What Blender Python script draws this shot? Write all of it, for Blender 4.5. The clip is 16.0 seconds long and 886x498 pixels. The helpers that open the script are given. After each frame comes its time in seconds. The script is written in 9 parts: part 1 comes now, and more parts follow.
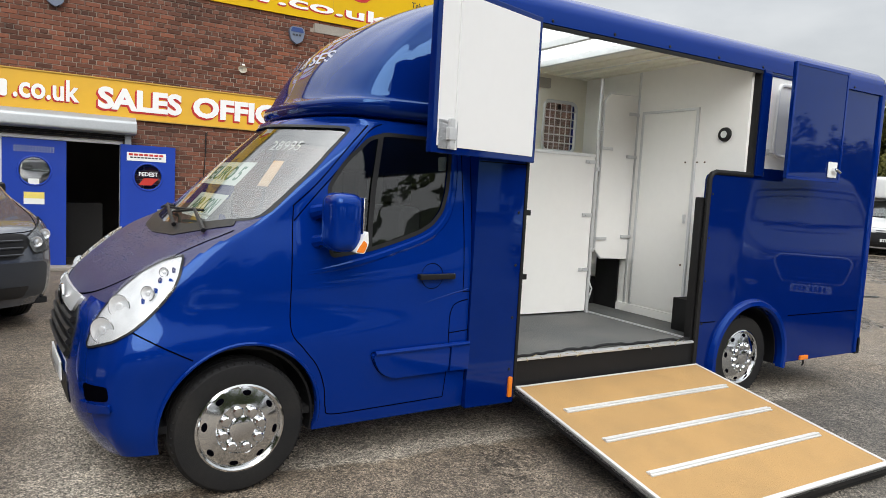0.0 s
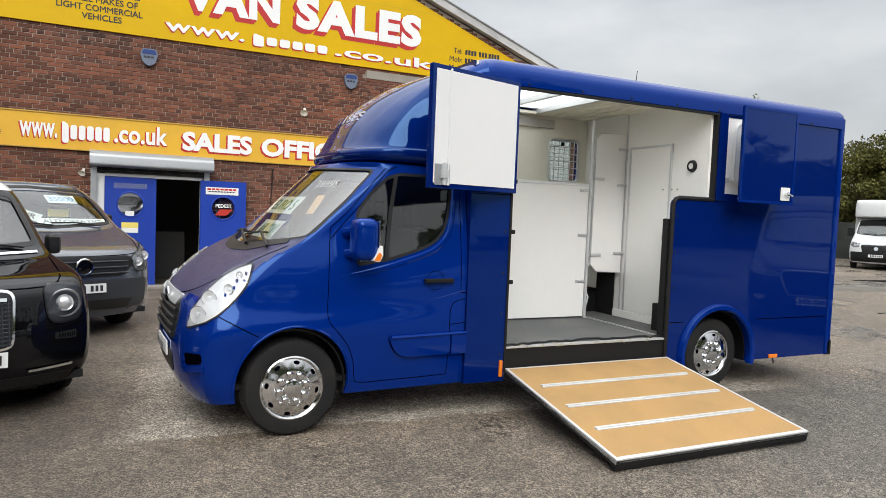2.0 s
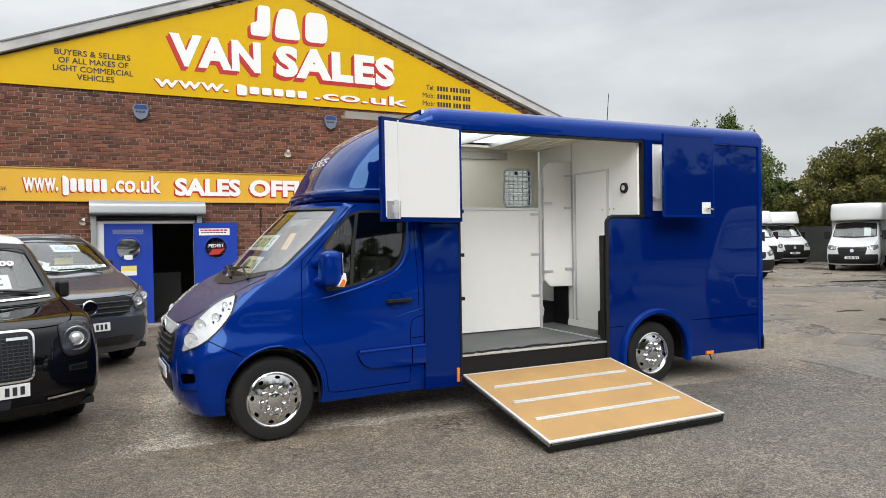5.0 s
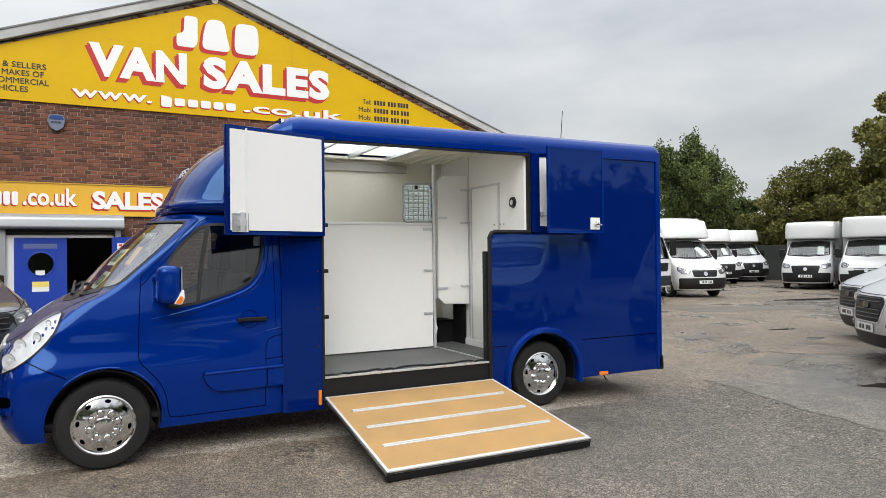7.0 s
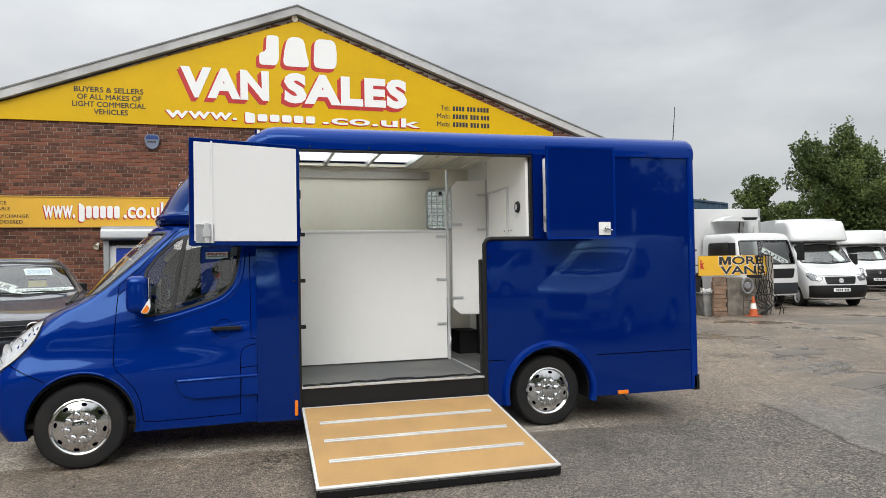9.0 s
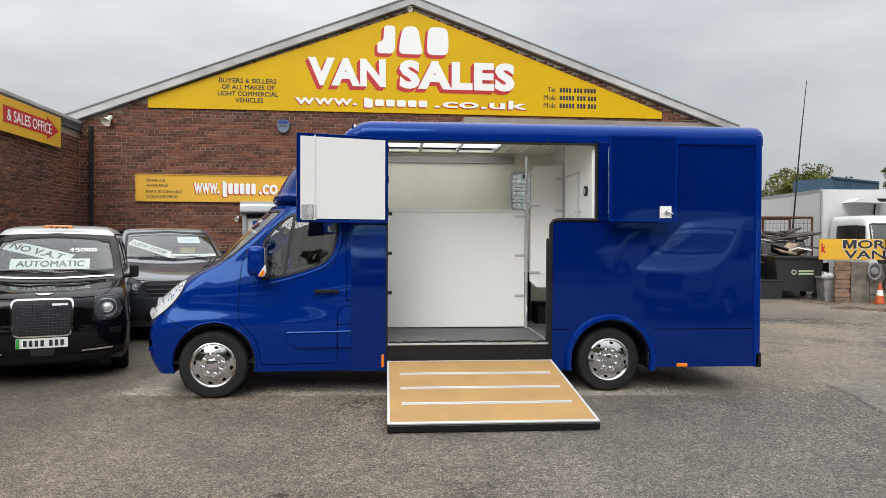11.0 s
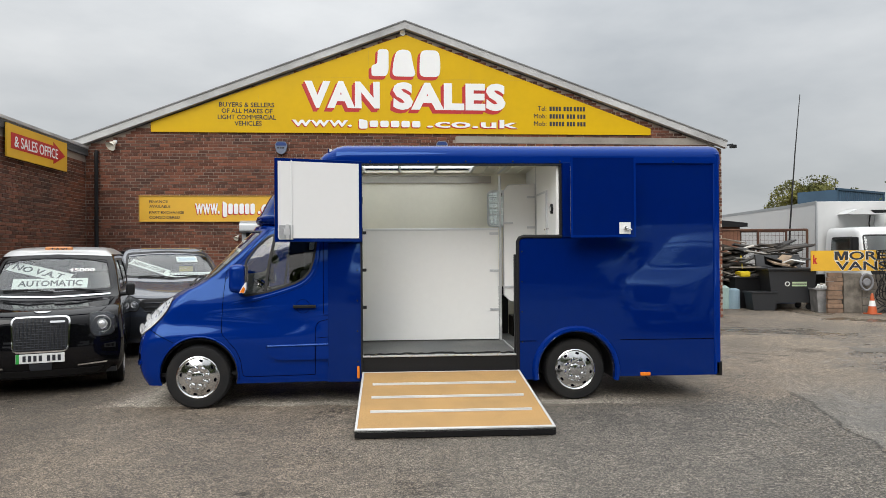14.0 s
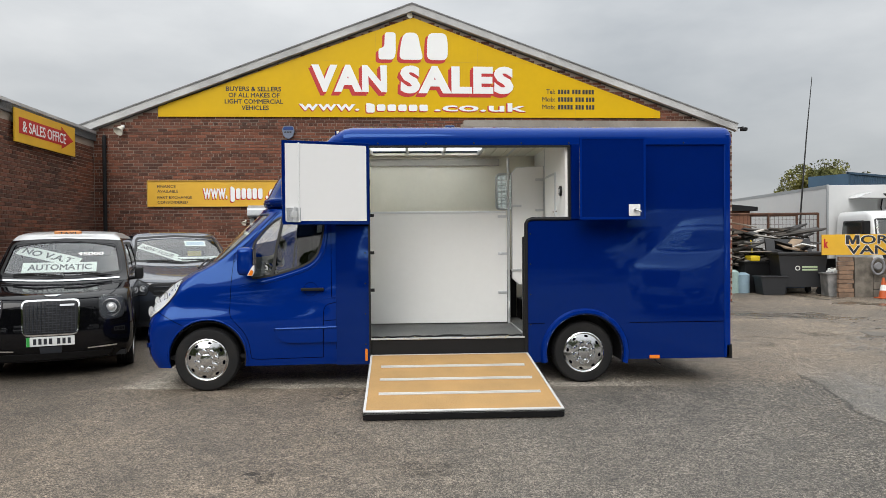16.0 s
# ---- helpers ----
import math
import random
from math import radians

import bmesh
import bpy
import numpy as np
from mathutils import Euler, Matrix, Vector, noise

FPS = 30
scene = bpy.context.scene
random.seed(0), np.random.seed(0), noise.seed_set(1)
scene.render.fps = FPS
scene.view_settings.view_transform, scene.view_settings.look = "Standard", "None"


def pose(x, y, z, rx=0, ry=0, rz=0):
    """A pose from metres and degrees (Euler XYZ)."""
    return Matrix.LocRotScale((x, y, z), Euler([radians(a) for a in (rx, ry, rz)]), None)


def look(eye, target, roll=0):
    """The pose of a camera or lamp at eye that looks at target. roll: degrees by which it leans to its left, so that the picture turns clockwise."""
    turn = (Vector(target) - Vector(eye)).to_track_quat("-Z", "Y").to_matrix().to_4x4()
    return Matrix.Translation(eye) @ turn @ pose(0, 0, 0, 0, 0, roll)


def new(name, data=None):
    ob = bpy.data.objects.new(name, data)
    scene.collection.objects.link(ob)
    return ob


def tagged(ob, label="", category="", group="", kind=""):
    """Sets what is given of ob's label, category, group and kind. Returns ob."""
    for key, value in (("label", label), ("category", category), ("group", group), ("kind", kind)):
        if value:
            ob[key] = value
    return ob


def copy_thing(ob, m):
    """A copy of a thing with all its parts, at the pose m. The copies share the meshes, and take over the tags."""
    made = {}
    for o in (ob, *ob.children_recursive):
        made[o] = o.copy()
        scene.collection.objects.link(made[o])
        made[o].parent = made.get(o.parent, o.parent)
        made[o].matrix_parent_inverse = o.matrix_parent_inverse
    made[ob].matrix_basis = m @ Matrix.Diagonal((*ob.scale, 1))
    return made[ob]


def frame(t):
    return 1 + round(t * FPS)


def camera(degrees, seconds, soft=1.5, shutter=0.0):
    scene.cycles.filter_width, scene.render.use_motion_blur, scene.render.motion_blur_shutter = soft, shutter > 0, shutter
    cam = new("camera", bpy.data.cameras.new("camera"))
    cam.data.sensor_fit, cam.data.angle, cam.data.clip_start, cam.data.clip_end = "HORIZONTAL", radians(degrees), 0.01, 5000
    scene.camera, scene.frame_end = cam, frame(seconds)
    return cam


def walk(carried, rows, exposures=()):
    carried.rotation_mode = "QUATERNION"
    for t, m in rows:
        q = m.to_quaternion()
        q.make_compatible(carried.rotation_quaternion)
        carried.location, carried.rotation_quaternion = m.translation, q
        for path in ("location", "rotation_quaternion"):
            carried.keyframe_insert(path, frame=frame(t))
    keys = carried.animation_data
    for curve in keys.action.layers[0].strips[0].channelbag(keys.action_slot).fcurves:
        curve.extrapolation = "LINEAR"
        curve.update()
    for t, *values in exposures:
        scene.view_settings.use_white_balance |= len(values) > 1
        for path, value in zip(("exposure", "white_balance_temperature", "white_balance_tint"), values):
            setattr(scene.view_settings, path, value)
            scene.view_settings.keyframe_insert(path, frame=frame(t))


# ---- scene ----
import collections
from mathutils.bvhtree import BVHTree
from mathutils.geometry import delaunay_2d_cdt

cam = camera(66.3, 16.0, 0.8)
PATH = [
    (0, (-0.904, -3.587, 1.688), (0.113, -1.875, 1.507), 3.1),
    (0.5, (-0.874, -4.014, 1.698), (0.01, -2.231, 1.507), 2.2),
    (1, (-1.045, -4.384, 1.709), (-0.179, -2.584, 1.608), 2.6),
    (1.5, (-1.124, -4.661, 1.715), (-0.237, -2.874, 1.577), 1.8),
    (2, (-1.139, -4.972, 1.7), (-0.285, -3.168, 1.59), 2.3),
    (2.5, (-1.169, -5.194, 1.701), (-0.379, -3.359, 1.601), 1.3),
    (3, (-1.351, -5.439, 1.719), (-0.512, -3.624, 1.665), 0.4),
    (3.2, (-1.324, -5.49, 1.733), (-0.482, -3.677, 1.678), 0.1),
    (5.3, (-1.078, -5.952, 1.722), (-0.212, -4.149, 1.688), -1.2),
    (5.5, (-0.992, -5.913, 1.711), (-0.051, -4.148, 1.674), 0.5),
    (6, (-0.727, -5.917, 1.717), (0.266, -4.18, 1.697), -2.2),
    (6.5, (-0.361, -6.121, 1.711), (0.56, -4.346, 1.714), 0.1),
    (7, (-0.037, -6.144, 1.692), (0.872, -4.363, 1.708), -0.7),
    (7.5, (0.346, -6.168, 1.701), (1.395, -4.466, 1.748), -2.2),
    (8, (0.819, -6.363, 1.683), (1.65, -4.544, 1.685), -0.8),
    (8.5, (1.156, -6.325, 1.686), (1.868, -4.456, 1.657), -1.9),
    (9, (1.496, -6.428, 1.702), (2.015, -4.497, 1.74), -1.0),
    (9.5, (1.694, -6.622, 1.725), (1.987, -4.645, 1.646), 1.5),
    (9.7, (1.727, -6.732, 1.707), (1.978, -4.749, 1.642), 0.6),
    (11.8, (1.991, -7.795, 1.726), (2.11, -5.798, 1.696), 0.9),
    (12, (2.017, -7.864, 1.726), (2.138, -5.868, 1.687), 1.2),
    (12.5, (2.172, -7.864, 1.696), (2.244, -5.866, 1.707), 1.8),
    (13, (2.283, -7.847, 1.72), (2.346, -5.848, 1.761), 1.0),
    (13.5, (2.331, -7.836, 1.701), (2.425, -5.84, 1.796), 0.8),
    (14, (2.348, -7.846, 1.736), (2.458, -5.849, 1.749), -0.4),
    (14.5, (2.356, -7.824, 1.731), (2.494, -5.829, 1.703), -1.2),
    (15, (2.349, -7.801, 1.734), (2.472, -5.805, 1.703), -1.3),
    (15.5, (2.355, -7.836, 1.73), (2.454, -5.838, 1.719), -0.8),
    (16, (2.346, -7.81, 1.696), (2.433, -5.812, 1.668), -0.5),
]
STOPS = [(0, 0.31), (3.0, 0.31), (7.0, 0.27), (8.5, 0.17), (9.5, 0.20), (12.0, 0.20), (13.5, 0.13), (16.0, 0.12)]
walk(cam, [(t, look(eye, target, roll)) for t, eye, target, roll in PATH], STOPS)

# ---------- light ----------
world = bpy.data.worlds.new("overcast_sky")
scene.world = world
world.use_nodes = True
wn, wl = world.node_tree.nodes, world.node_tree.links
wn.clear()
w_out = wn.new("ShaderNodeOutputWorld")
w_bg = wn.new("ShaderNodeBackground")
w_bg2 = wn.new("ShaderNodeBackground")
w_add = wn.new("ShaderNodeAddShader")
w_sky = wn.new("ShaderNodeTexSky")
w_sky.sky_type = 'NISHITA'
w_sky.sun_disc = False
SUN_EL, SUN_ROT = radians(38), radians(200)
w_sky.sun_elevation, w_sky.sun_rotation = SUN_EL, SUN_ROT
w_sky.dust_density = 4.0
w_bg.inputs["Strength"].default_value = 0.012
wl.new(w_sky.outputs[0], w_bg.inputs["Color"])
# cloud cover over the whole dome: two scales of soft noise between light and darker grey
w_tc = wn.new("ShaderNodeTexCoord")
w_map = wn.new("ShaderNodeMapping")
w_map.inputs["Scale"].default_value = (1.0, 1.0, 2.6)
w_map.inputs["Location"].default_value = (0.35, 0.1, 0.0)
w_n1 = wn.new("ShaderNodeTexNoise")
w_n1.inputs["Scale"].default_value, w_n1.inputs["Detail"].default_value = 2.1, 7.0
w_n1.inputs["Roughness"].default_value = 0.52
w_rmp = wn.new("ShaderNodeValToRGB")
w_rmp.color_ramp.elements[0].position, w_rmp.color_ramp.elements[0].color = 0.32, (0.54, 0.57, 0.595, 1)
w_rmp.color_ramp.elements[1].position, w_rmp.color_ramp.elements[1].color = 0.66, (0.87, 0.885, 0.89, 1)
wl.new(w_tc.outputs["Generated"], w_map.inputs["Vector"])
wl.new(w_map.outputs[0], w_n1.inputs["Vector"])
wl.new(w_n1.outputs["Fac"], w_rmp.inputs["Fac"])
wl.new(w_rmp.outputs["Color"], w_bg2.inputs["Color"])
# an overcast sky is brighter towards the zenith
w_sep = wn.new("ShaderNodeSeparateXYZ")
wl.new(w_tc.outputs["Generated"], w_sep.inputs[0])
w_zen = wn.new("ShaderNodeMapRange")
w_zen.inputs["From Min"].default_value, w_zen.inputs["From Max"].default_value = 0.08, 0.95
w_pow = wn.new("ShaderNodeMath")
w_pow.operation = 'POWER'
w_pow.inputs[1].default_value = 2.0
w_mad = wn.new("ShaderNodeMath")
w_mad.operation = 'MULTIPLY_ADD'
w_mad.inputs[1].default_value, w_mad.inputs[2].default_value = 2.45, 0.66
wl.new(w_sep.outputs["Z"], w_zen.inputs["Value"])
wl.new(w_zen.outputs[0], w_pow.inputs[0])
wl.new(w_pow.outputs[0], w_mad.inputs[0])
wl.new(w_mad.outputs[0], w_bg2.inputs["Strength"])
wl.new(w_bg.outputs[0], w_add.inputs[0])
wl.new(w_bg2.outputs[0], w_add.inputs[1])
wl.new(w_add.outputs[0], w_out.inputs["Surface"])

sun = new("sun", bpy.data.lights.new("sun", 'SUN'))
sun.data.energy, sun.data.angle, sun.data.color = 1.5, radians(38), (1.0, 0.985, 0.96)
sun.matrix_world = look((-20 * math.sin(SUN_ROT - math.pi), -20 * math.cos(SUN_ROT - math.pi), 15.6), (0, 0, 0))
scene.view_settings.exposure = 0.28

# ---------- materials ----------
def material(name, color, rough=0.6, metal=0.0, var=0.12, scale=3.0, bump=0.0, bscale=60.0, coat=0.0,
             second=None, mixscale=0.8, rand=0.0, island=0.0, spec=0.5, coat_rough=0.03, spec_tint=None):
    """Principled surface with large stains, fine grain, optional second colour, bump and per-piece variation."""
    m = bpy.data.materials.new(name)
    m.use_nodes = True
    n, l = m.node_tree.nodes, m.node_tree.links
    b = n["Principled BSDF"]
    b.inputs["Roughness"].default_value, b.inputs["Metallic"].default_value = rough, metal
    b.inputs["Coat Weight"].default_value, b.inputs["Coat Roughness"].default_value, b.inputs["Coat IOR"].default_value = coat, coat_rough, 1.45
    b.inputs["Specular IOR Level"].default_value = spec
    if spec_tint:
        b.inputs["Specular Tint"].default_value = (*spec_tint, 1)
    tc = n.new("ShaderNodeTexCoord")
    big = n.new("ShaderNodeTexNoise")
    big.inputs["Scale"].default_value, big.inputs["Detail"].default_value = mixscale, 5.0
    fine = n.new("ShaderNodeTexNoise")
    fine.inputs["Scale"].default_value, fine.inputs["Detail"].default_value = scale * 8, 4.0
    l.new(tc.outputs["Object"], big.inputs["Vector"])
    l.new(tc.outputs["Object"], fine.inputs["Vector"])
    mix = n.new("ShaderNodeMix")
    mix.data_type = 'RGBA'
    c2 = second or tuple(c * (1 - var) for c in color)
    mix.inputs[6].default_value, mix.inputs[7].default_value = (*color, 1), (*c2, 1)
    ramp = n.new("ShaderNodeMapRange")
    ramp.inputs["From Min"].default_value, ramp.inputs["From Max"].default_value = 0.38, 0.66
    l.new(big.outputs["Fac"], ramp.inputs["Value"])
    l.new(ramp.outputs[0], mix.inputs[0])
    hsv = n.new("ShaderNodeHueSaturation")
    l.new(mix.outputs[2], hsv.inputs["Color"])
    val = n.new("ShaderNodeMapRange")
    val.inputs["To Min"].default_value, val.inputs["To Max"].default_value = 1 - var, 1 + var
    l.new(fine.outputs["Fac"], val.inputs["Value"])
    last = val.outputs[0]
    if rand or island:
        info = n.new("ShaderNodeObjectInfo") if rand else n.new("ShaderNodeNewGeometry")
        r = n.new("ShaderNodeMapRange")
        a = rand or island
        r.inputs["To Min"].default_value, r.inputs["To Max"].default_value = 1 - a, 1 + a
        l.new(info.outputs["Random" if rand else "Random Per Island"], r.inputs["Value"])
        mul = n.new("ShaderNodeMath")
        mul.operation = 'MULTIPLY'
        l.new(last, mul.inputs[0])
        l.new(r.outputs[0], mul.inputs[1])
        last = mul.outputs[0]
    l.new(last, hsv.inputs["Value"])
    l.new(hsv.outputs[0], b.inputs["Base Color"])
    rr = n.new("ShaderNodeMapRange")
    rr.inputs["To Min"].default_value, rr.inputs["To Max"].default_value = max(rough * 0.8, 0.02), min(rough * 1.2, 1)
    l.new(big.outputs["Fac"], rr.inputs["Value"])
    l.new(rr.outputs[0], b.inputs["Roughness"])
    if bump:
        bn = n.new("ShaderNodeTexNoise")
        bn.inputs["Scale"].default_value, bn.inputs["Detail"].default_value = bscale, 3.0
        l.new(tc.outputs["Object"], bn.inputs["Vector"])
        bp = n.new("ShaderNodeBump")
        bp.inputs["Strength"].default_value, bp.inputs["Distance"].default_value = bump, 0.01
        l.new(bn.outputs["Fac"], bp.inputs["Height"])
        l.new(bp.outputs[0], b.inputs["Normal"])
    return m


def glass(name, tint=(0.75, 0.8, 0.78), rough=0.0, ior=1.45):
    """Thin pane: tinted see-through with mirror gloss by Fresnel."""
    m = bpy.data.materials.new(name)
    m.use_nodes = True
    n, l = m.node_tree.nodes, m.node_tree.links
    n.clear()
    out, mx = n.new("ShaderNodeOutputMaterial"), n.new("ShaderNodeMixShader")
    t, g, f = n.new("ShaderNodeBsdfTransparent"), n.new("ShaderNodeBsdfGlossy"), n.new("ShaderNodeFresnel")
    t.inputs["Color"].default_value = (*tint, 1)
    g.inputs["Roughness"].default_value = rough
    g.inputs["Color"].default_value = (1, 1, 1, 1)
    f.inputs["IOR"].default_value = ior
    l.new(f.outputs[0], mx.inputs[0])
    l.new(t.outputs[0], mx.inputs[1])
    l.new(g.outputs[0], mx.inputs[2])
    l.new(mx.outputs[0], out.inputs["Surface"])
    return m


BLUE = material("blue_car_paint", (0.0008, 0.0188, 0.178), 0.045, 0.0, 0.05, 1.0, 0.0, spec=0.62, spec_tint=(0.26, 0.50, 1.0))
# rain-beaded bonnet paint; its purple tone puts the brick reflection into the colour
BLUE_WET_REFL = material("rain_beaded_blue_paint", (0.012, 0.014, 0.075), 0.30, 0.0, 0.25, 20.0, 0.35, 120, spec=0.6, second=(0.020, 0.018, 0.085), mixscale=25)
BLUE_PANEL = material("blue_panel_paint", (0.0006, 0.0115, 0.118), 0.03, 0.0, 0.05, 1.0, 0.022, 2.6, spec=0.66, spec_tint=(0.30, 0.58, 1.0))
WHITE_PANEL = material("white_panel_laminate", (0.89, 0.885, 0.86), 0.38, 0, 0.02, 2.0, 0.02, 30)
CREAM = material("cream_lining", (0.84, 0.81, 0.70), 0.5, 0, 0.03, 2.0, 0.03, 40, second=(0.76, 0.73, 0.63))
LINER = material("grey_cab_lining", (0.16, 0.16, 0.155), 0.8, 0, 0.08, 4)
ALU = material("brushed_aluminium", (0.68, 0.69, 0.70), 0.38, 0.55, 0.08, 6.0)
CHECKER = material("chequer_plate", (0.55, 0.56, 0.58), 0.3, 0.9, 0.15, 8, 0.6, 90)
CHROME = material("polished_chrome", (0.82, 0.83, 0.84), 0.07, 1.0, 0.03, 2.0)
TRIM = material("polished_wheel_trim", (0.74, 0.75, 0.76), 0.11, 1.0, 0.06, 2.0)
RUBBER = material("black_rubber", (0.009, 0.009, 0.010), 0.6, 0, 0.25, 6, 0.15, 120, spec=0.3)
TYRE = material("tyre_rubber", (0.009, 0.009, 0.010), 0.7, 0, 0.3, 6, 0.2, 160, second=(0.017, 0.016, 0.015), mixscale=4, spec=0.3)
BLACK = material("black_plastic", (0.008, 0.008, 0.009), 0.45, 0, 0.15, 6, 0.08, 200, spec=0.35)
GAP = material("dark_panel_gap", (0.0015, 0.0015, 0.003), 0.8, 0, 0.05, spec=0.0)
DARK = material("dark_trim", (0.011, 0.011, 0.012), 0.7, 0, 0.15, 4, spec=0.3)
FLOORMAT = material("grey_rubber_matting", (0.09, 0.095, 0.095), 0.75, 0, 0.2, 8, 0.6, 110, second=(0.13, 0.13, 0.125), mixscale=2)
RAMPMAT = material("tan_ramp_matting", (0.43, 0.255, 0.095), 0.85, 0, 0.34, 20, 0.6, 160, second=(0.37, 0.225, 0.09), mixscale=2.5)
SMOKED = material("smoked_lamp_housing", (0.20, 0.205, 0.215), 0.2, 0.6, 0.2, 6, second=(0.42, 0.43, 0.44), mixscale=8)
WATER = material("standing_water", (0.030, 0.027, 0.023), 0.05, 0, 0.1, 3, 0.02, 6)
AMBER = material("amber_lens", (0.85, 0.22, 0.015), 0.2, 0, 0.1, 8, coat=0.6)
WHITE = material("white_vehicle_paint", (0.58, 0.59, 0.59), 0.3, 0, 0.04, 1.0, coat=0.6, second=(0.60, 0.60, 0.595))
SILVER = material("silver_paint", (0.50, 0.51, 0.53), 0.35, 0.55, 0.04, 2.0, coat=0.8)
GREYPAINT = material("dark_grey_paint", (0.052, 0.060, 0.080), 0.22, 0.0, 0.06, 2.0, coat=1.0, spec=0.9)
BLACKPAINT = material("black_paint", (0.003, 0.003, 0.004), 0.3, 0, 0.08, 2.0, coat=0.8, spec=0.0)
NAVY = material("dark_slate_paint", (0.03, 0.034, 0.045), 0.35, 0.4, 0.06, 2.0, coat=1.0)
GREYPLASTIC = material("dark_grey_plastic", (0.020, 0.023, 0.030), 0.5, 0, 0.12, 6, 0.1, 150)
GLASS_SIDE = glass("tinted_side_glass", (0.42, 0.47, 0.455), 0.0, 1.75)
GLASS_WIND = glass("windscreen_glass", (0.80, 0.87, 0.83), 0.0, 2.7)
GLASS_VAN = glass("van_windscreen_glass", (0.72, 0.80, 0.77), 0.0, 1.9)
GLASS_CLEAR = glass("clear_lens", (0.93, 0.94, 0.95), 0.0, 1.4)
HEADLAMP = material("clear_headlamp_reflector", (0.80, 0.81, 0.82), 0.30, 0.15, 0.06, 5, 0.15, 14, second=(0.64, 0.65, 0.66), mixscale=9)
REFLECTOR = material("lamp_reflector", (0.74, 0.75, 0.76), 0.18, 0.6, 0.1, 4)
BATTEN = material("worn_bright_aluminium", (0.70, 0.70, 0.69), 0.45, 0.2, 0.22, 10)
LAMP_WHITE = material("bright_reflector", (0.80, 0.81, 0.82), 0.22, 0.15, 0.12, 10, second=(0.62, 0.64, 0.66), mixscale=9)
PLATE = material("white_plate", (0.78, 0.79, 0.78), 0.45, 0, 0.03)
PLATE_Y = material("pale_yellow_card", (0.80, 0.66, 0.15), 0.6, 0, 0.05)
CARD = material("white_card", (0.80, 0.81, 0.79), 0.7, 0, 0.03)
INK = material("dark_ink", (0.02, 0.022, 0.03), 0.6, 0, 0.05)
INK_GREEN = material("green_ink", (0.02, 0.16, 0.07), 0.6, 0, 0.05)
GREEN = material("green_strip", (0.03, 0.35, 0.06), 0.5, 0, 0.05)
SEAT = material("grey_seat_fabric", (0.06, 0.06, 0.065), 0.9, 0, 0.2, 10, 0.2, 200)
SIGN_Y = material("yellow_sign_board", (0.68, 0.42, 0.003), 0.42, 0, 0.04, 1.0, 0.02, 12, second=(0.63, 0.39, 0.006), spec=0.2)
SIGN_Y2 = material("amber_sign_board", (0.74, 0.42, 0.030), 0.45, 0, 0.05, 1.0, 0.02, 12, second=(0.67, 0.38, 0.035))
SIGN_RED = material("dark_red_lettering", (0.50, 0.022, 0.022), 0.5, 0, 0.08)
SIGN_WHITE = material("white_lettering", (0.84, 0.84, 0.83), 0.45, 0, 0.02)
DOOR_BLUE = material("blue_door_paint", (0.008, 0.045, 0.36), 0.4, 0, 0.06, 2, 0.02, 20, coat=0.2)
BRICK = material("red_brown_brick", (0.160, 0.052, 0.026), 0.9, 0, 0.25, 6, 0.35, 90, second=(0.090, 0.042, 0.030), mixscale=0.45, island=0.5)
BRICK_P = material("red_brown_brick_piece", (0.160, 0.052, 0.026), 0.9, 0, 0.25, 6, 0.35, 90, second=(0.115, 0.046, 0.029), mixscale=0.45, rand=0.5)
MORTAR = material("grey_mortar", (0.42, 0.355, 0.295), 0.95, 0, 0.2, 8, 0.3, 140, second=(0.25, 0.205, 0.17), mixscale=0.55)
CONCRETE = material("weathered_concrete", (0.34, 0.31, 0.27), 0.9, 0, 0.2, 5, 0.3, 60, second=(0.24, 0.215, 0.185))
FASCIA = material("grey_fascia", (0.55, 0.55, 0.54), 0.6, 0, 0.1, 3, 0.05, 30, second=(0.30, 0.295, 0.29))
ROOFING = material("grey_roof_sheet", (0.22, 0.22, 0.22), 0.8, 0, 0.15, 3, 0.2, 30)
GALV = material("galvanised_steel", (0.42, 0.44, 0.455), 0.42, 0.6, 0.1, 4, 0.04, 50)
UPVC = material("white_upvc", (0.76, 0.77, 0.77), 0.4, 0, 0.03)
RUST = material("rusty_steel", (0.12, 0.055, 0.03), 0.85, 0.2, 0.3, 6, 0.3, 80, second=(0.06, 0.035, 0.028), mixscale=3)
BINGREY = material("dark_grey_bin_plastic", (0.020, 0.021, 0.024), 0.5, 0, 0.15, 4, 0.06, 60)
ORANGE = material("orange_cone_plastic", (0.52, 0.10, 0.025), 0.55, 0, 0.15, 6)
BARK = material("brown_bark", (0.10, 0.075, 0.05), 0.95, 0, 0.3, 6, 0.6, 40)
LEAF = material("green_leaves", (0.100, 0.130, 0.034), 0.7, 0, 0.3, 2, second=(0.040, 0.062, 0.018), mixscale=0.5, island=0.45, spec=0.25)
# the dark second tone paints shadow between the sunlit parts of the crowns
LEAF2 = material("olive_leaves", (0.175, 0.165, 0.042), 0.7, 0, 0.3, 2, second=(0.062, 0.070, 0.020), mixscale=0.5, island=0.45, spec=0.25)
# leaf green darkened to paint the shade deep inside the hedges
LEAF_CORE_SHADE = material("shaded_growth", (0.045, 0.06, 0.018), 0.9, 0, 0.3, 2, 0.6, 3, second=(0.03, 0.04, 0.014))
CONT_BLUE = material("blue_grey_container_steel", (0.05, 0.10, 0.16), 0.6, 0.1, 0.15, 4, 0.1, 20)
WOOD = material("weathered_plywood", (0.28, 0.20, 0.13), 0.9, 0, 0.25, 6, 0.3, 60, second=(0.19, 0.14, 0.10), mixscale=3)


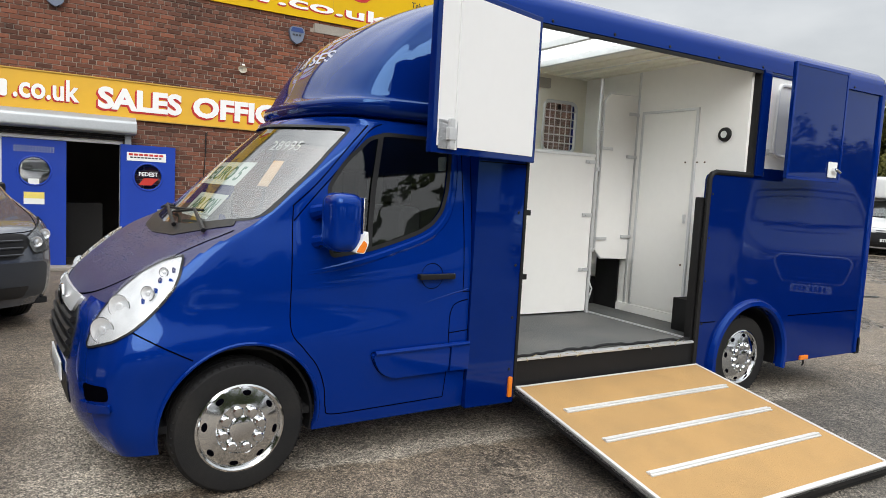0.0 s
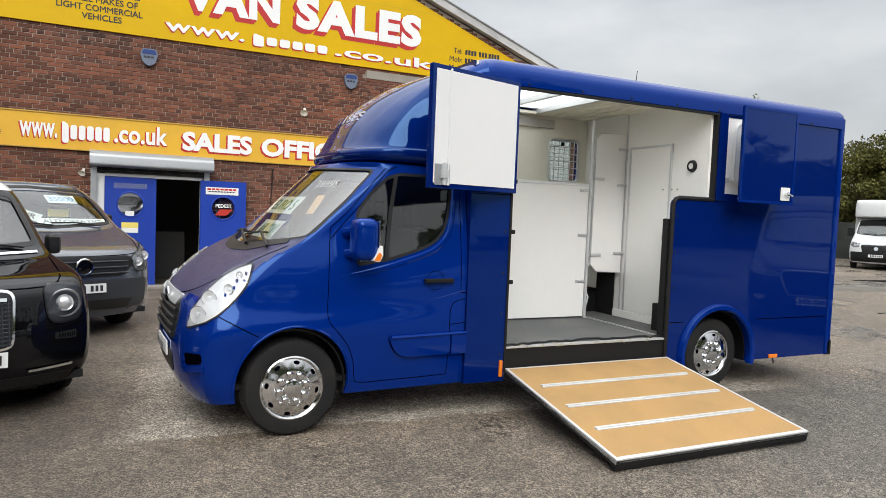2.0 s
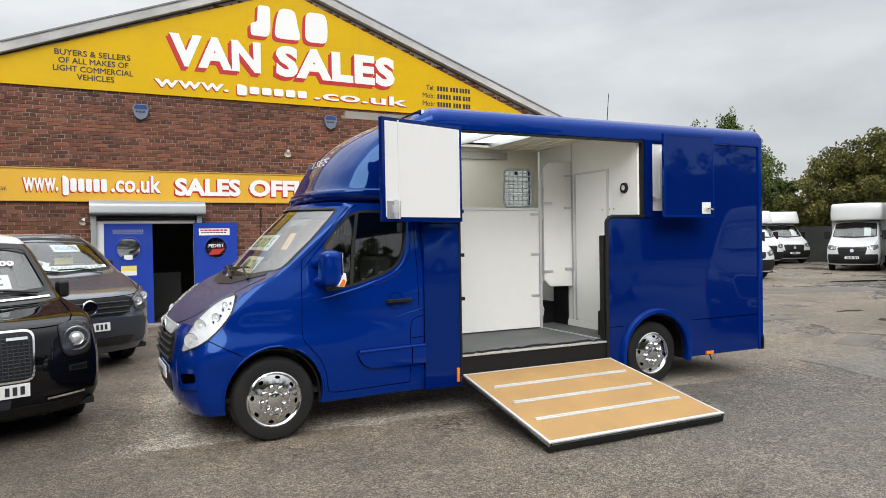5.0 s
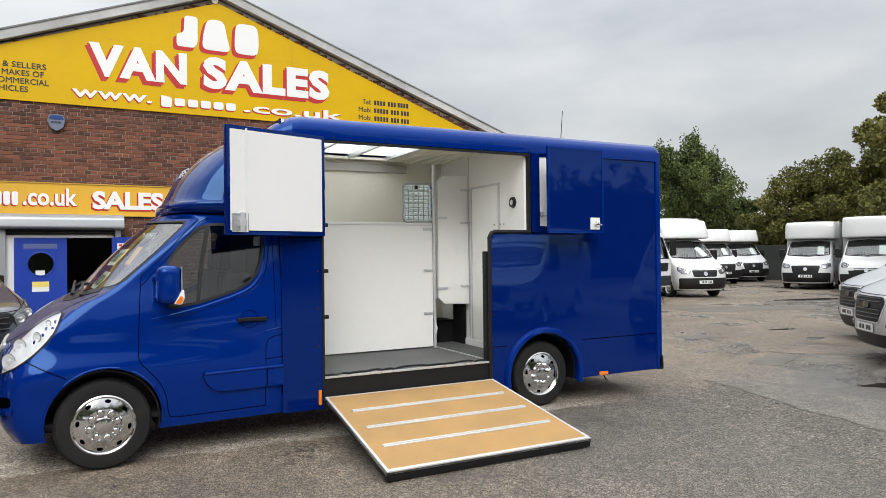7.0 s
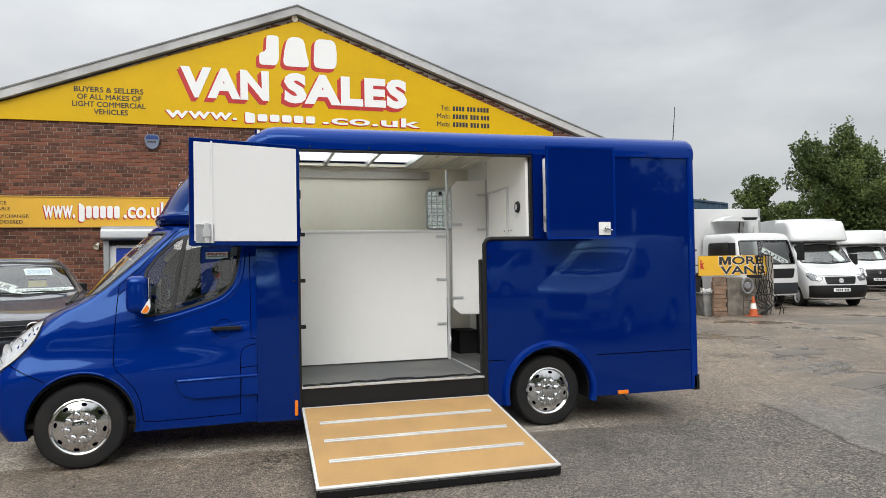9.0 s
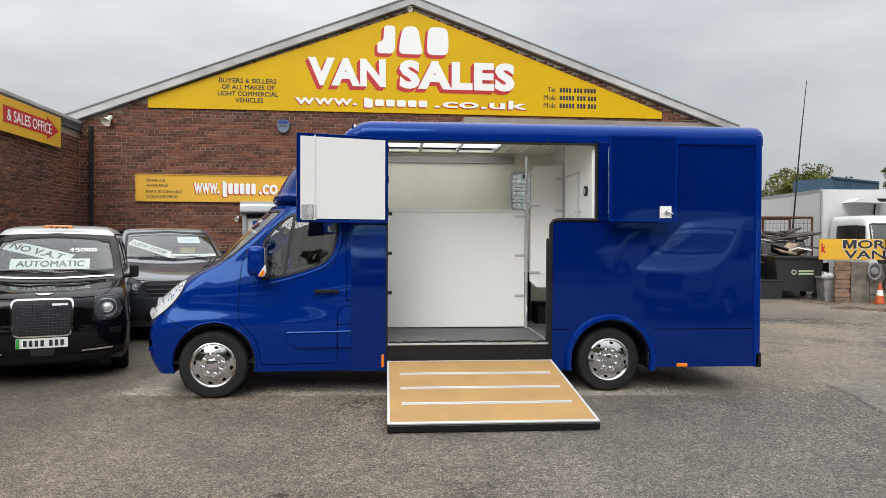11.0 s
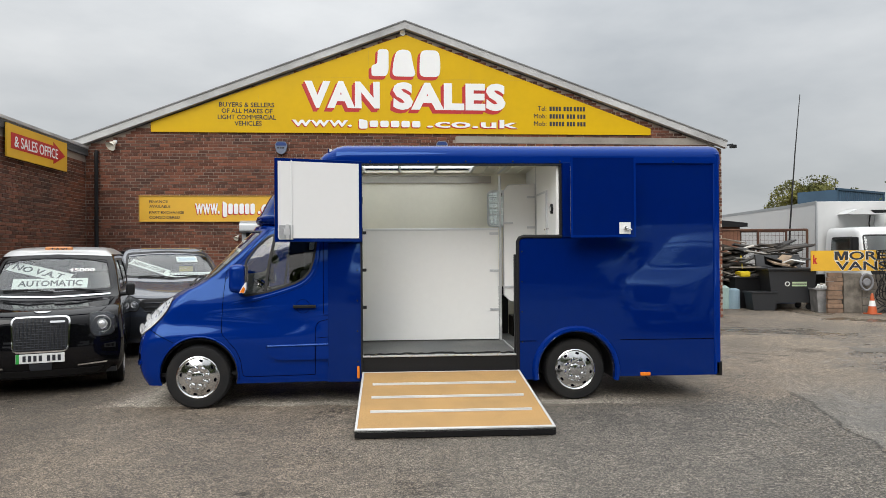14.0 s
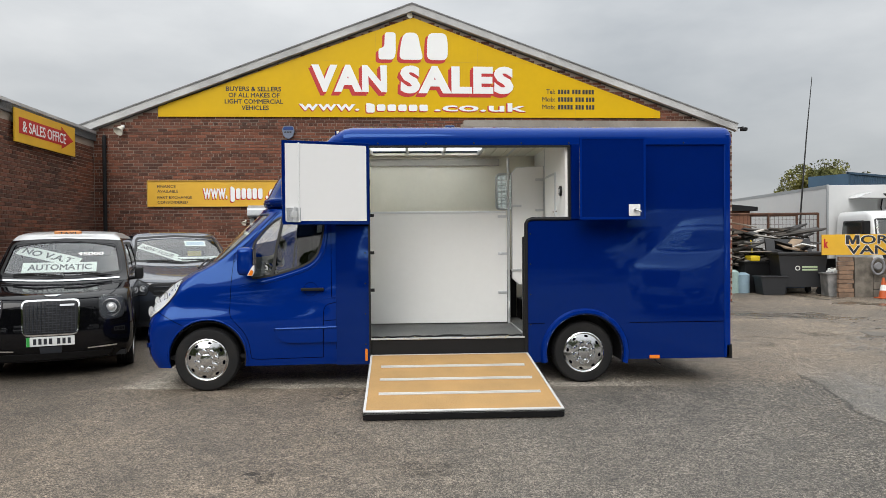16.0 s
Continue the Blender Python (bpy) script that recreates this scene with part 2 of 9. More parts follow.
# ---------- mesh helpers ----------
def bm_new():
    return bmesh.new()


def box(bm, x0, x1, y0, y1, z0, z1, bev=0.0, seg=2, m=None):
    """A box with rounded edges, optionally moved by m."""
    r = bmesh.ops.create_cube(bm, size=1.0, matrix=Matrix.LocRotScale(((x0 + x1) / 2, (y0 + y1) / 2, (z0 + z1) / 2), None, (abs(x1 - x0), abs(y1 - y0), abs(z1 - z0))))
    vs = r["verts"]
    if bev > 0:
        es = list({e for v in vs for e in v.link_edges})
        rb = bmesh.ops.bevel(bm, geom=es, offset=min(bev, 0.49 * min(abs(x1 - x0), abs(y1 - y0), abs(z1 - z0))), segments=seg, profile=0.6, affect='EDGES', clamp_overlap=True)
        vs = list({v for v in rb["verts"]} | {v for f in rb["faces"] for v in f.verts} | {v for v in vs if v.is_valid})
    if m is not None:
        bmesh.ops.transform(bm, matrix=m, verts=vs)
    return vs


def prism(bm, pts, o, u, v, d0, d1):
    """A flat outline in the frame (o, u, v), extruded along u x v from d0 to d1."""
    o, u, v = Vector(o), Vector(u), Vector(v)
    w = u.cross(v)
    a = [bm.verts.new(o + u * p[0] + v * p[1] + w * d0) for p in pts]
    b = [bm.verts.new(o + u * p[0] + v * p[1] + w * d1) for p in pts]
    n = len(pts)
    area = sum(pts[i][0] * pts[(i + 1) % n][1] - pts[(i + 1) % n][0] * pts[i][1] for i in range(n))
    if (area > 0) == (d1 > d0):
        fa, fb = a[::-1], b
        bm.faces.new(fa), bm.faces.new(fb)
        for i in range(n):
            bm.faces.new((a[i], a[(i + 1) % n], b[(i + 1) % n], b[i]))
    else:
        bm.faces.new(a), bm.faces.new(b[::-1])
        for i in range(n):
            bm.faces.new((b[i], b[(i + 1) % n], a[(i + 1) % n], a[i]))
    return a + b


def tube(bm, pts, r, n=8, closed=False):
    """A round bar along points; r may be a list."""
    pts = [Vector(p) for p in pts]
    rings, last = [], None
    for i, p in enumerate(pts):
        if closed:
            d = pts[(i + 1) % len(pts)] - pts[i - 1]
        else:
            d = pts[min(i + 1, len(pts) - 1)] - pts[max(i - 1, 0)]
        d.normalize()
        if last is None:
            last = d.orthogonal().normalized()
        last = (last - d * last.dot(d)).normalized()
        s = d.cross(last)
        rr = r[i] if isinstance(r, (list, tuple)) else r
        rings.append([bm.verts.new(p + (last * math.cos(2 * math.pi * k / n) + s * math.sin(2 * math.pi * k / n)) * rr) for k in range(n)])
    m = len(rings)
    for i in range(m if closed else m - 1):
        a, b = rings[i], rings[(i + 1) % m]
        for k in range(n):
            bm.faces.new((a[k], a[(k + 1) % n], b[(k + 1) % n], b[k]))
    if not closed:
        bm.faces.new(rings[0][::-1]), bm.faces.new(rings[-1])


def lathe(bm, prof, m, n=40):
    """Turns (radius, height) pairs about the local z of m."""
    rings = []
    for r, h in prof:
        if r < 1e-5:
            rings.append([bm.verts.new(m @ Vector((0, 0, h)))])
        else:
            rings.append([bm.verts.new(m @ Vector((r * math.cos(2 * math.pi * k / n), r * math.sin(2 * math.pi * k / n), h))) for k in range(n)])
    for a, b in zip(rings, rings[1:]):
        for k in range(n):
            q = [a[k % len(a)], a[(k + 1) % len(a)], b[(k + 1) % len(b)], b[k % len(b)]]
            q = list(dict.fromkeys(q))
            if len(q) > 2:
                bm.faces.new(q)


def mesh_of(name, bm, mats, smooth=35):
    if all(len(e.link_faces) > 1 for e in bm.edges):
        bmesh.ops.recalc_face_normals(bm, faces=bm.faces[:])
    me = bpy.data.meshes.new(name)
    bm.to_mesh(me)
    bm.free()
    for mt in (mats if isinstance(mats, (list, tuple)) else [mats]):
        me.materials.append(mt)
    if smooth:
        me.shade_smooth()
        me.set_sharp_from_angle(angle=radians(smooth))
        if 6 < len(me.polygons) <= 400:
            flatten_faces(me, math.cos(radians(smooth)))
    return me


def flatten_faces(me, least):
    """Corner normals weighted by face area: large faces stay flat and the bevels take the turn."""
    nrm = [p.normal.copy() for p in me.polygons]
    wide = [n * p.area for n, p in zip(nrm, me.polygons)]
    at_vert = collections.defaultdict(list)
    for p in me.polygons:
        for v in p.vertices:
            at_vert[v].append(p.index)
    out = []
    for p in me.polygons:
        n0 = nrm[p.index]
        for v in p.vertices:
            a = Vector((0, 0, 0))
            for q in at_vert[v]:
                if nrm[q].dot(n0) > least:
                    a += wide[q]
            out.append(tuple(a.normalized()) if a.length > 1e-12 else tuple(n0))
    me.normals_split_custom_set(out)


def part(name, bm, mats, parent=None, label="", smooth=35, m=None):
    """One mesh object under a thing or under a part, in the thing's own coordinates."""
    me = bm if isinstance(bm, bpy.types.Mesh) else mesh_of(name, bm, mats, smooth)
    ob = new(name, me)
    if parent is not None:
        ob.parent = parent
    if m is not None:
        ob.matrix_basis = m
    if label:
        tagged(ob, label)
    return ob


def thing(name, label, category, m=None, group="", kind=""):
    ob = new(name)
    if m is not None:
        ob.matrix_basis = m
    return tagged(ob, label, category, group, kind)


def settle_bool(ob, bms):
    """Cuts solids out of a mesh for good."""
    bpy.context.view_layer.update()
    cutters = []
    for bm in bms:
        bmesh.ops.recalc_face_normals(bm, faces=bm.faces[:])
        me = bpy.data.meshes.new("tool")
        bm.to_mesh(me)
        bm.free()
        c = new("tool", me)
        c.matrix_world = ob.matrix_world
        md = ob.modifiers.new("cut", 'BOOLEAN')
        md.object, md.operation, md.solver = c, 'DIFFERENCE', 'EXACT'
        cutters.append(c)
    bpy.context.view_layer.update()
    me = bpy.data.meshes.new_from_object(ob.evaluated_get(bpy.context.evaluated_depsgraph_get()))
    old = ob.data
    ob.modifiers.clear()
    ob.data = me
    me.name = old.name
    bpy.data.meshes.remove(old)
    for c in cutters:
        d = c.data
        bpy.data.objects.remove(c)
        bpy.data.meshes.remove(d)
    me.shade_smooth()
    me.set_sharp_from_angle(angle=radians(32))


def catmull(p, t):
    """Smooth curve through the rows of p; t from 0 to len(p) - 1."""
    i = min(int(t), len(p) - 2)
    f = t - i
    p0, p1, p2, p3 = p[max(i - 1, 0)], p[i], p[i + 1], p[min(i + 2, len(p) - 1)]
    return 0.5 * ((2 * p1) + (p2 - p0) * f + (2 * p0 - 5 * p1 + 4 * p2 - p3) * f * f + (3 * p1 - p0 - 3 * p2 + p3) * f ** 3)


FRONT = (0.0, 0.3, 0.55, 0.75, 0.88, 0.96, 1.0)
SIDE = (0.12, 0.3, 0.5, 0.75, 1.0)


def net_grid(rows, ku=4, kv=4, power=2.5):
    """Control rows (xc, zc, xs, zs, w, xr, wr): centre of the nose, start of the side, half width there, rear end and half
    width at the rear. Returns a dense half grid, the nose at -x."""
    net = []
    for xc, zc, xs, zs, w, xr, wr, *own in rows:
        pw = own[0] if own else power
        r = [(xs - (xs - xc) * (1 - f ** pw) ** (1 / pw), w * f, zc + (zs - zc) * f * f) for f in FRONT]
        r += [(xs + (xr - xs) * s, w + (wr - w) * s, zs) for s in SIDE]
        net.append(r)
    a = np.array(net)
    nr, nc = a.shape[0], a.shape[1]
    d1 = np.array([catmull(a, t) for t in np.linspace(0, nr - 1, (nr - 1) * ku + 1)])
    d2 = np.array([[catmull(row, t) for t in np.linspace(0, nc - 1, (nc - 1) * kv + 1)] for row in d1])
    return d2


def shell(name, rows, mats, parent, thick=0.03, ku=4, kv=4, power=2.5, label=""):
    """A closed skin of some thickness from control rows, mirrored to both sides. Returns the part and its outer surface."""
    g = net_grid(rows, ku, kv, power)
    nr, nc = g.shape[:2]
    left = g[:, ::-1] * np.array([1, -1, 1])
    full = np.concatenate([left, g[:, 1:]], axis=1)
    n2 = full.shape[1]
    du, dv = np.gradient(full, axis=0), np.gradient(full, axis=1)
    nn = np.cross(dv, du)
    nn /= np.maximum(np.linalg.norm(nn, axis=2, keepdims=True), 1e-9)
    mid = full.mean(axis=(0, 1))
    if ((full - mid) * nn).sum() < 0:
        nn = -nn
    inner = full - nn * thick
    vs = np.concatenate([full.reshape(-1, 3), inner.reshape(-1, 3)])
    off = nr * n2
    fs, mi = [], []
    for i in range(nr - 1):
        for j in range(n2 - 1):
            a, b, c, d = i * n2 + j, i * n2 + j + 1, (i + 1) * n2 + j + 1, (i + 1) * n2 + j
            fs += [(a, b, c, d), (off + d, off + c, off + b, off + a)]
            mi += [0, 1]
    ring = [j for j in range(n2)] + [i * n2 + n2 - 1 for i in range(1, nr)] + [(nr - 1) * n2 + j for j in range(n2 - 2, -1, -1)] + [i * n2 for i in range(nr - 2, 0, -1)]
    for k in range(len(ring)):
        a, b = ring[k], ring[(k + 1) % len(ring)]
        fs.append((b, a, off + a, off + b))
        mi.append(1)
    me = bpy.data.meshes.new(name)
    me.from_pydata([tuple(v) for v in vs], [], fs)
    me.polygons.foreach_set("material_index", mi)
    for mt in mats:
        me.materials.append(mt)
    bm = bmesh.new()
    bm.from_mesh(me)
    bmesh.ops.remove_doubles(bm, verts=bm.verts[:], dist=1e-5)
    bmesh.ops.recalc_face_normals(bm, faces=bm.faces[:])
    bm.to_mesh(me)
    bm.free()
    me.shade_smooth()
    me.set_sharp_from_angle(angle=radians(40))
    outer = BVHTree.FromPolygons([Vector(v) for v in full.reshape(-1, 3)], [(i * n2 + j, i * n2 + j + 1, (i + 1) * n2 + j + 1, (i + 1) * n2 + j) for i in range(nr - 1) for j in range(n2 - 1)])
    return part(name, me, None, parent, label), outer


NEAR = ((0, -5, 0), (1, 0, 0), (0, 0, 1), (0, 1, 0))     # seen from the -y side
FARS = ((0, 5, 0), (1, 0, 0), (0, 0, 1), (0, -1, 0))
NOSE = ((-5, 0, 0), (0, -1, 0), (0, 0, 1), (1, 0, 0))     # seen from the front


def drop(bvh, p, view, off):
    """A point of a flat drawing, laid on a surface along the drawing's view."""
    o, u, v, d = (Vector(k) for k in view)
    s = o + u * p[0] + v * p[1]
    hit, nrm, _, _ = bvh.ray_cast(s, d)
    if hit is None:
        hit, nrm, _, _ = bvh.find_nearest(s + d * 4)
        hit = Vector(s + d * (hit - s).dot(d))
        nrm = -d
    if nrm.dot(d) > 0:
        nrm = -nrm
    return hit + nrm * off


def rounded(pts, r, n=4):
    """Rounds the corners of a flat outline; r is one radius or one for each corner."""
    out = []
    for i, p in enumerate(pts):
        p, a, b = Vector(p), Vector(pts[i - 1]), Vector(pts[(i + 1) % len(pts)])
        rr = r[i] if isinstance(r, (list, tuple)) else r
        da, db = min(rr, (a - p).length * 0.45), min(rr, (b - p).length * 0.45)
        s, e = p + (a - p).normalized() * da, p + (b - p).normalized() * db
        for k in range(n + 1):
            t = k / n
            out.append(tuple(s * (1 - t) ** 2 + p * 2 * t * (1 - t) + e * t * t))
    return out


def smooth_line(pts, k=6, closed=False):
    a = np.array(pts, dtype=float)
    return [tuple(catmull(a, t)) for t in np.linspace(0, len(a) - 1, (len(a) - 1) * k + 1)]


def patch(bm, bvh, outline, view, off, step=0.06, thick=0.0):
    """A skin inside a flat outline, laid on a surface."""
    n = len(outline)
    pts = [Vector(p[:2]) for p in outline]
    dense = []
    for i in range(n):
        a, b = pts[i], pts[(i + 1) % n]
        k = max(1, int((b - a).length / step))
        dense += [a.lerp(b, j / k) for j in range(k)]
    m = len(dense)
    x0, x1 = min(p.x for p in dense), max(p.x for p in dense)
    y0, y1 = min(p.y for p in dense), max(p.y for p in dense)
    extra = [Vector((x, y)) for x in np.arange(x0 + step / 2, x1, step) for y in np.arange(y0 + step / 2, y1, step)]
    res = delaunay_2d_cdt(dense + extra, [(i, (i + 1) % m) for i in range(m)], [list(range(m))], 1, 1e-5)
    verts = [bm.verts.new(drop(bvh, p, view, off)) for p in res[0]]
    faces = []
    for f in res[2]:
        try:
            faces.append(bm.faces.new([verts[i] for i in f]))
        except ValueError:
            pass
    loose = [v for v in verts if not v.link_faces]
    bmesh.ops.delete(bm, geom=loose, context='VERTS')
    bmesh.ops.recalc_face_normals(bm, faces=faces)
    for f in faces:
        f.normal_update()
    d = Vector(view[3])
    if faces and sum(f.normal.dot(d) * f.calc_area() for f in faces) > 0:
        bmesh.ops.reverse_faces(bm, faces=faces)
    if thick:
        bmesh.ops.solidify(bm, geom=faces, thickness=thick)


def pane(bm, corners, away):
    """One sheet of glass, its face turned the way given."""
    f = bm.faces.new([bm.verts.new(c) for c in corners])
    f.normal_update()
    if f.normal.dot(Vector(away)) < 0:
        f.normal_flip()


def ribbon(bm, bvh, pts, view, width, off=0.0015, closed=False):
    """A narrow strip along a flat line, laid on a surface."""
    q = [Vector(p) for p in pts]
    dense = []
    m = len(q)
    for i in range(m if closed else m - 1):
        a, b = q[i], q[(i + 1) % m]
        k = max(1, int((b - a).length / 0.03))
        dense += [a.lerp(b, j / k) for j in range(k)]
    if not closed:
        dense.append(q[-1])
    m = len(dense)
    rows = []
    for i, p in enumerate(dense):
        a = dense[i - 1] if (i or closed) else p
        b = dense[(i + 1) % m] if (i < m - 1 or closed) else p
        d = (b - a).normalized()
        s = Vector((-d.y, d.x)) * width / 2
        rows.append((bm.verts.new(drop(bvh, p + s, view, off)), bm.verts.new(drop(bvh, p - s, view, off))))
    for i in range(m if closed else m - 1):
        a, b = rows[i], rows[(i + 1) % m]
        bm.faces.new((a[0], a[1], b[1], b[0]))


def arc(cx, cz, r, a0, a1, n=16):
    return [(cx + r * math.cos(radians(a0 + (a1 - a0) * i / n)), cz + r * math.sin(radians(a0 + (a1 - a0) * i / n))) for i in range(n + 1)]


def lettering(body, width, height, depth=0.004, bold=0.0, align=None, spacing=1.0):
    """Raised letters of the built-in font, stretched to width x height, lying in x and y from the lower left corner."""
    cu = bpy.data.curves.new("letters", 'FONT')
    cu.body, cu.extrude, cu.resolution_u, cu.space_character = body, 0.0, 3, spacing
    if align:
        cu.align_x = align
    ob = new("letters", cu)
    bpy.context.view_layer.update()
    me = bpy.data.meshes.new_from_object(ob.evaluated_get(bpy.context.evaluated_depsgraph_get()))
    bpy.data.objects.remove(ob)
    bpy.data.curves.remove(cu)
    bm = bmesh.new()
    bm.from_mesh(me)
    bpy.data.meshes.remove(me)
    bmesh.ops.remove_doubles(bm, verts=bm.verts[:], dist=0.004)
    if bold:
        # fatten the strokes: each outline corner moves out along its mitre
        push = {}
        for e in bm.edges:
            if len(e.link_faces) == 1:
                a, c = (lp.vert.co for lp in (e.link_loops[0], e.link_loops[0].link_loop_next))
                d = (c - a).normalized() * (1 if e.link_faces[0].normal.z > 0 else -1)
                for v in e.verts:
                    push.setdefault(v, []).append(Vector((d.y, -d.x, 0)))
        for v, ns in push.items():
            if len(ns) == 2:
                v.co += (ns[0] + ns[1]) * (bold / max(0.35, 1 + ns[0].dot(ns[1])))
    xs, ys = [v.co.x for v in bm.verts], [v.co.y for v in bm.verts]
    x0, y0, sx, sy = min(xs), min(ys), width / (max(xs) - min(xs)), height / (max(ys) - min(ys))
    for v in bm.verts:
        v.co = Vector(((v.co.x - x0) * sx, (v.co.y - y0) * sy, 0))
    for f in bm.faces:
        f.smooth = False
    r = bmesh.ops.extrude_face_region(bm, geom=bm.faces[:])
    bmesh.ops.translate(bm, vec=(0, 0, depth), verts=[g for g in r["geom"] if isinstance(g, bmesh.types.BMVert)])
    return bm


def islands(bm):
    """The separate pieces of a mesh, each as a mesh of its own; pieces that touch stay together."""
    bm.verts.ensure_lookup_table()
    seen, out = set(), []
    for v0 in bm.verts:
        if v0.index in seen:
            continue
        todo, found = [v0], []
        seen.add(v0.index)
        while todo:
            v = todo.pop()
            found.append(v)
            for e in v.link_edges:
                o = e.other_vert(v)
                if o.index not in seen:
                    seen.add(o.index)
                    todo.append(o)
        nb = bmesh.new()
        mp = {v: nb.verts.new(v.co) for v in found}
        for f in {f for v in found for f in v.link_faces}:
            nb.faces.new([mp[v] for v in f.verts])
        out.append(nb)
    bm.free()
    return out


def bars(bm, x0, y0, w, h, depth=0.003, n=1, gap=0.3):
    """Plain bars in place of writing."""
    step = w / n
    for i in range(n):
        box(bm, x0 + i * step, x0 + (i + 1 - gap) * step, y0, y0 + h, 0, depth)

# ---------- ground ----------
def ground_material(name="worn_patched_tarmac", patch_only=False):
    """Worn tarmac: two browns in large stains, an older pale strip beside the wall lightened against the horsebox's
    shade, rubbled seam, damp hollows, speckle.
    """
    m = bpy.data.materials.new(name)
    m.use_nodes = True
    n, l = m.node_tree.nodes, m.node_tree.links
    b = n["Principled BSDF"]
    tc = n.new("ShaderNodeTexCoord")
    P = tc.outputs["Object"]

    def noise(scale, detail=5.0, rough=0.55, dist=0.0):
        q = n.new("ShaderNodeTexNoise")
        q.inputs["Scale"].default_value, q.inputs["Detail"].default_value = scale, detail
        q.inputs["Roughness"].default_value, q.inputs["Distortion"].default_value = rough, dist
        l.new(P, q.inputs["Vector"])
        return q.outputs["Fac"]

    def ramp(v, a, c, lo=0.0, hi=1.0):
        q = n.new("ShaderNodeMapRange")
        q.interpolation_type = 'SMOOTHSTEP'
        for k, x in zip(("From Min", "From Max", "To Min", "To Max"), (a, c, lo, hi)):
            q.inputs[k].default_value = x
        l.new(v, q.inputs["Value"])
        return q.outputs[0]

    def calc(op, a, c=0.0):
        q = n.new("ShaderNodeMath")
        q.operation = op
        for k, x in enumerate((a, c)):
            if isinstance(x, (int, float)):
                q.inputs[k].default_value = x
            else:
                l.new(x, q.inputs[k])
        return q.outputs[0]

    def blend(f, a, c):
        q = n.new("ShaderNodeMix")
        q.data_type = 'RGBA'
        l.new(f, q.inputs[0])
        for k, x in ((6, a), (7, c)):
            if isinstance(x, tuple):
                q.inputs[k].default_value = (*x, 1)
            else:
                l.new(x, q.inputs[k])
        return q.outputs[2]

    def tint(c, v):
        q = n.new("ShaderNodeHueSaturation")
        l.new(c, q.inputs["Color"])
        l.new(v, q.inputs["Value"])
        return q.outputs[0]

    xyz = n.new("ShaderNodeSeparateXYZ")
    l.new(P, xyz.inputs[0])
    X, Y = xyz.outputs[0], xyz.outputs[1]
    big, mid, small = noise(0.30, 6, 0.6, 0.4), noise(1.7, 8, 0.62), noise(9.0, 6, 0.6)
    col = blend(ramp(big, 0.36, 0.64), (0.176, 0.140, 0.103), (0.120, 0.098, 0.075))
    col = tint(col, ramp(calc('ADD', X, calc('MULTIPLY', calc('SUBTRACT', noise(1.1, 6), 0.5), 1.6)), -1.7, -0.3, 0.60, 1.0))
    wob = calc('MULTIPLY', calc('SUBTRACT', mid, 0.5), 0.35)
    # greyer, damper stretch off the tail of the horsebox
    grey = calc('MULTIPLY', ramp(calc('ADD', X, calc('MULTIPLY', calc('SUBTRACT', noise(0.7, 6), 0.5), 3.0)), 1.2, 3.6), ramp(Y, 0.4, -0.6))
    col = blend(calc('MULTIPLY', grey, 0.8), col, (0.108, 0.098, 0.083))
    # older, paler surface along the wall side, its edge running under the horsebox; colour raised to offset the shade
    # there
    edge = calc('ADD', calc('ADD', Y, calc('MULTIPLY', X, 0.055)), wob)
    pale = calc('MULTIPLY', ramp(edge, 0.07, 0.14), ramp(calc('ADD', X, wob), 5.9, 3.6))
    pale = calc('MULTIPLY', pale, ramp(calc('ADD', calc('ADD', X, wob), calc('MULTIPLY', Y, -0.12)), -1.35, -0.65))
    col = blend(calc('MULTIPLY', pale, 0.9), col, (0.34, 0.305, 0.255))
    # greyer sheet to the east of the seam, with a rubbled margin on its west
    seam = calc('ADD', calc('SUBTRACT', X, calc('MULTIPLY', Y, 0.233)), calc('MULTIPLY', wob, 1.3))
    east = calc('MULTIPLY', ramp(seam, 7.0, 7.06), ramp(Y, 1.5, -0.2))
    col = blend(calc('MULTIPLY', east, 0.55), col, (0.142, 0.130, 0.113))
    rub = calc('MULTIPLY', calc('MULTIPLY', ramp(seam, 5.2, 6.6), ramp(seam, 7.05, 7.0)), ramp(Y, 0.6, -0.4))
    crumbs = ramp(noise(26.0, 4, 0.7), 0.44, 0.56)
    col = tint(col, calc('ADD', 1.0, calc('MULTIPLY', rub, calc('SUBTRACT', calc('MULTIPLY', crumbs, 0.85), 0.36))))
    # dark joint of the seam and scattered cracks
    gap = calc('MULTIPLY', calc('MULTIPLY', ramp(seam, 6.96, 7.01), ramp(seam, 7.06, 7.01)), ramp(Y, 0.6, 0.0))
    ck = n.new("ShaderNodeTexVoronoi")
    ck.feature = 'DISTANCE_TO_EDGE'
    ck.inputs["Scale"].default_value = 0.30
    wv = n.new("ShaderNodeTexNoise")
    wv.inputs["Scale"].default_value, wv.inputs["Detail"].default_value = 1.1, 8
    mxv = n.new("ShaderNodeMix")
    mxv.data_type = 'VECTOR'
    mxv.inputs[0].default_value = 0.45
    l.new(P, wv.inputs["Vector"])
    l.new(P, mxv.inputs[4])
    l.new(wv.outputs["Color"], mxv.inputs[5])
    l.new(mxv.outputs[1], ck.inputs["Vector"])
    crack = calc('MULTIPLY', ramp(ck.outputs["Distance"], 0.010, 0.002), ramp(noise(0.5, 3), 0.50, 0.60))
    crack = calc('MULTIPLY', crack, ramp(X, 5.0, 9.0))
    dark = calc('MAXIMUM', gap, crack)
    col = tint(col, ramp(dark, 0.0, 1.0, 1.0, 0.45))
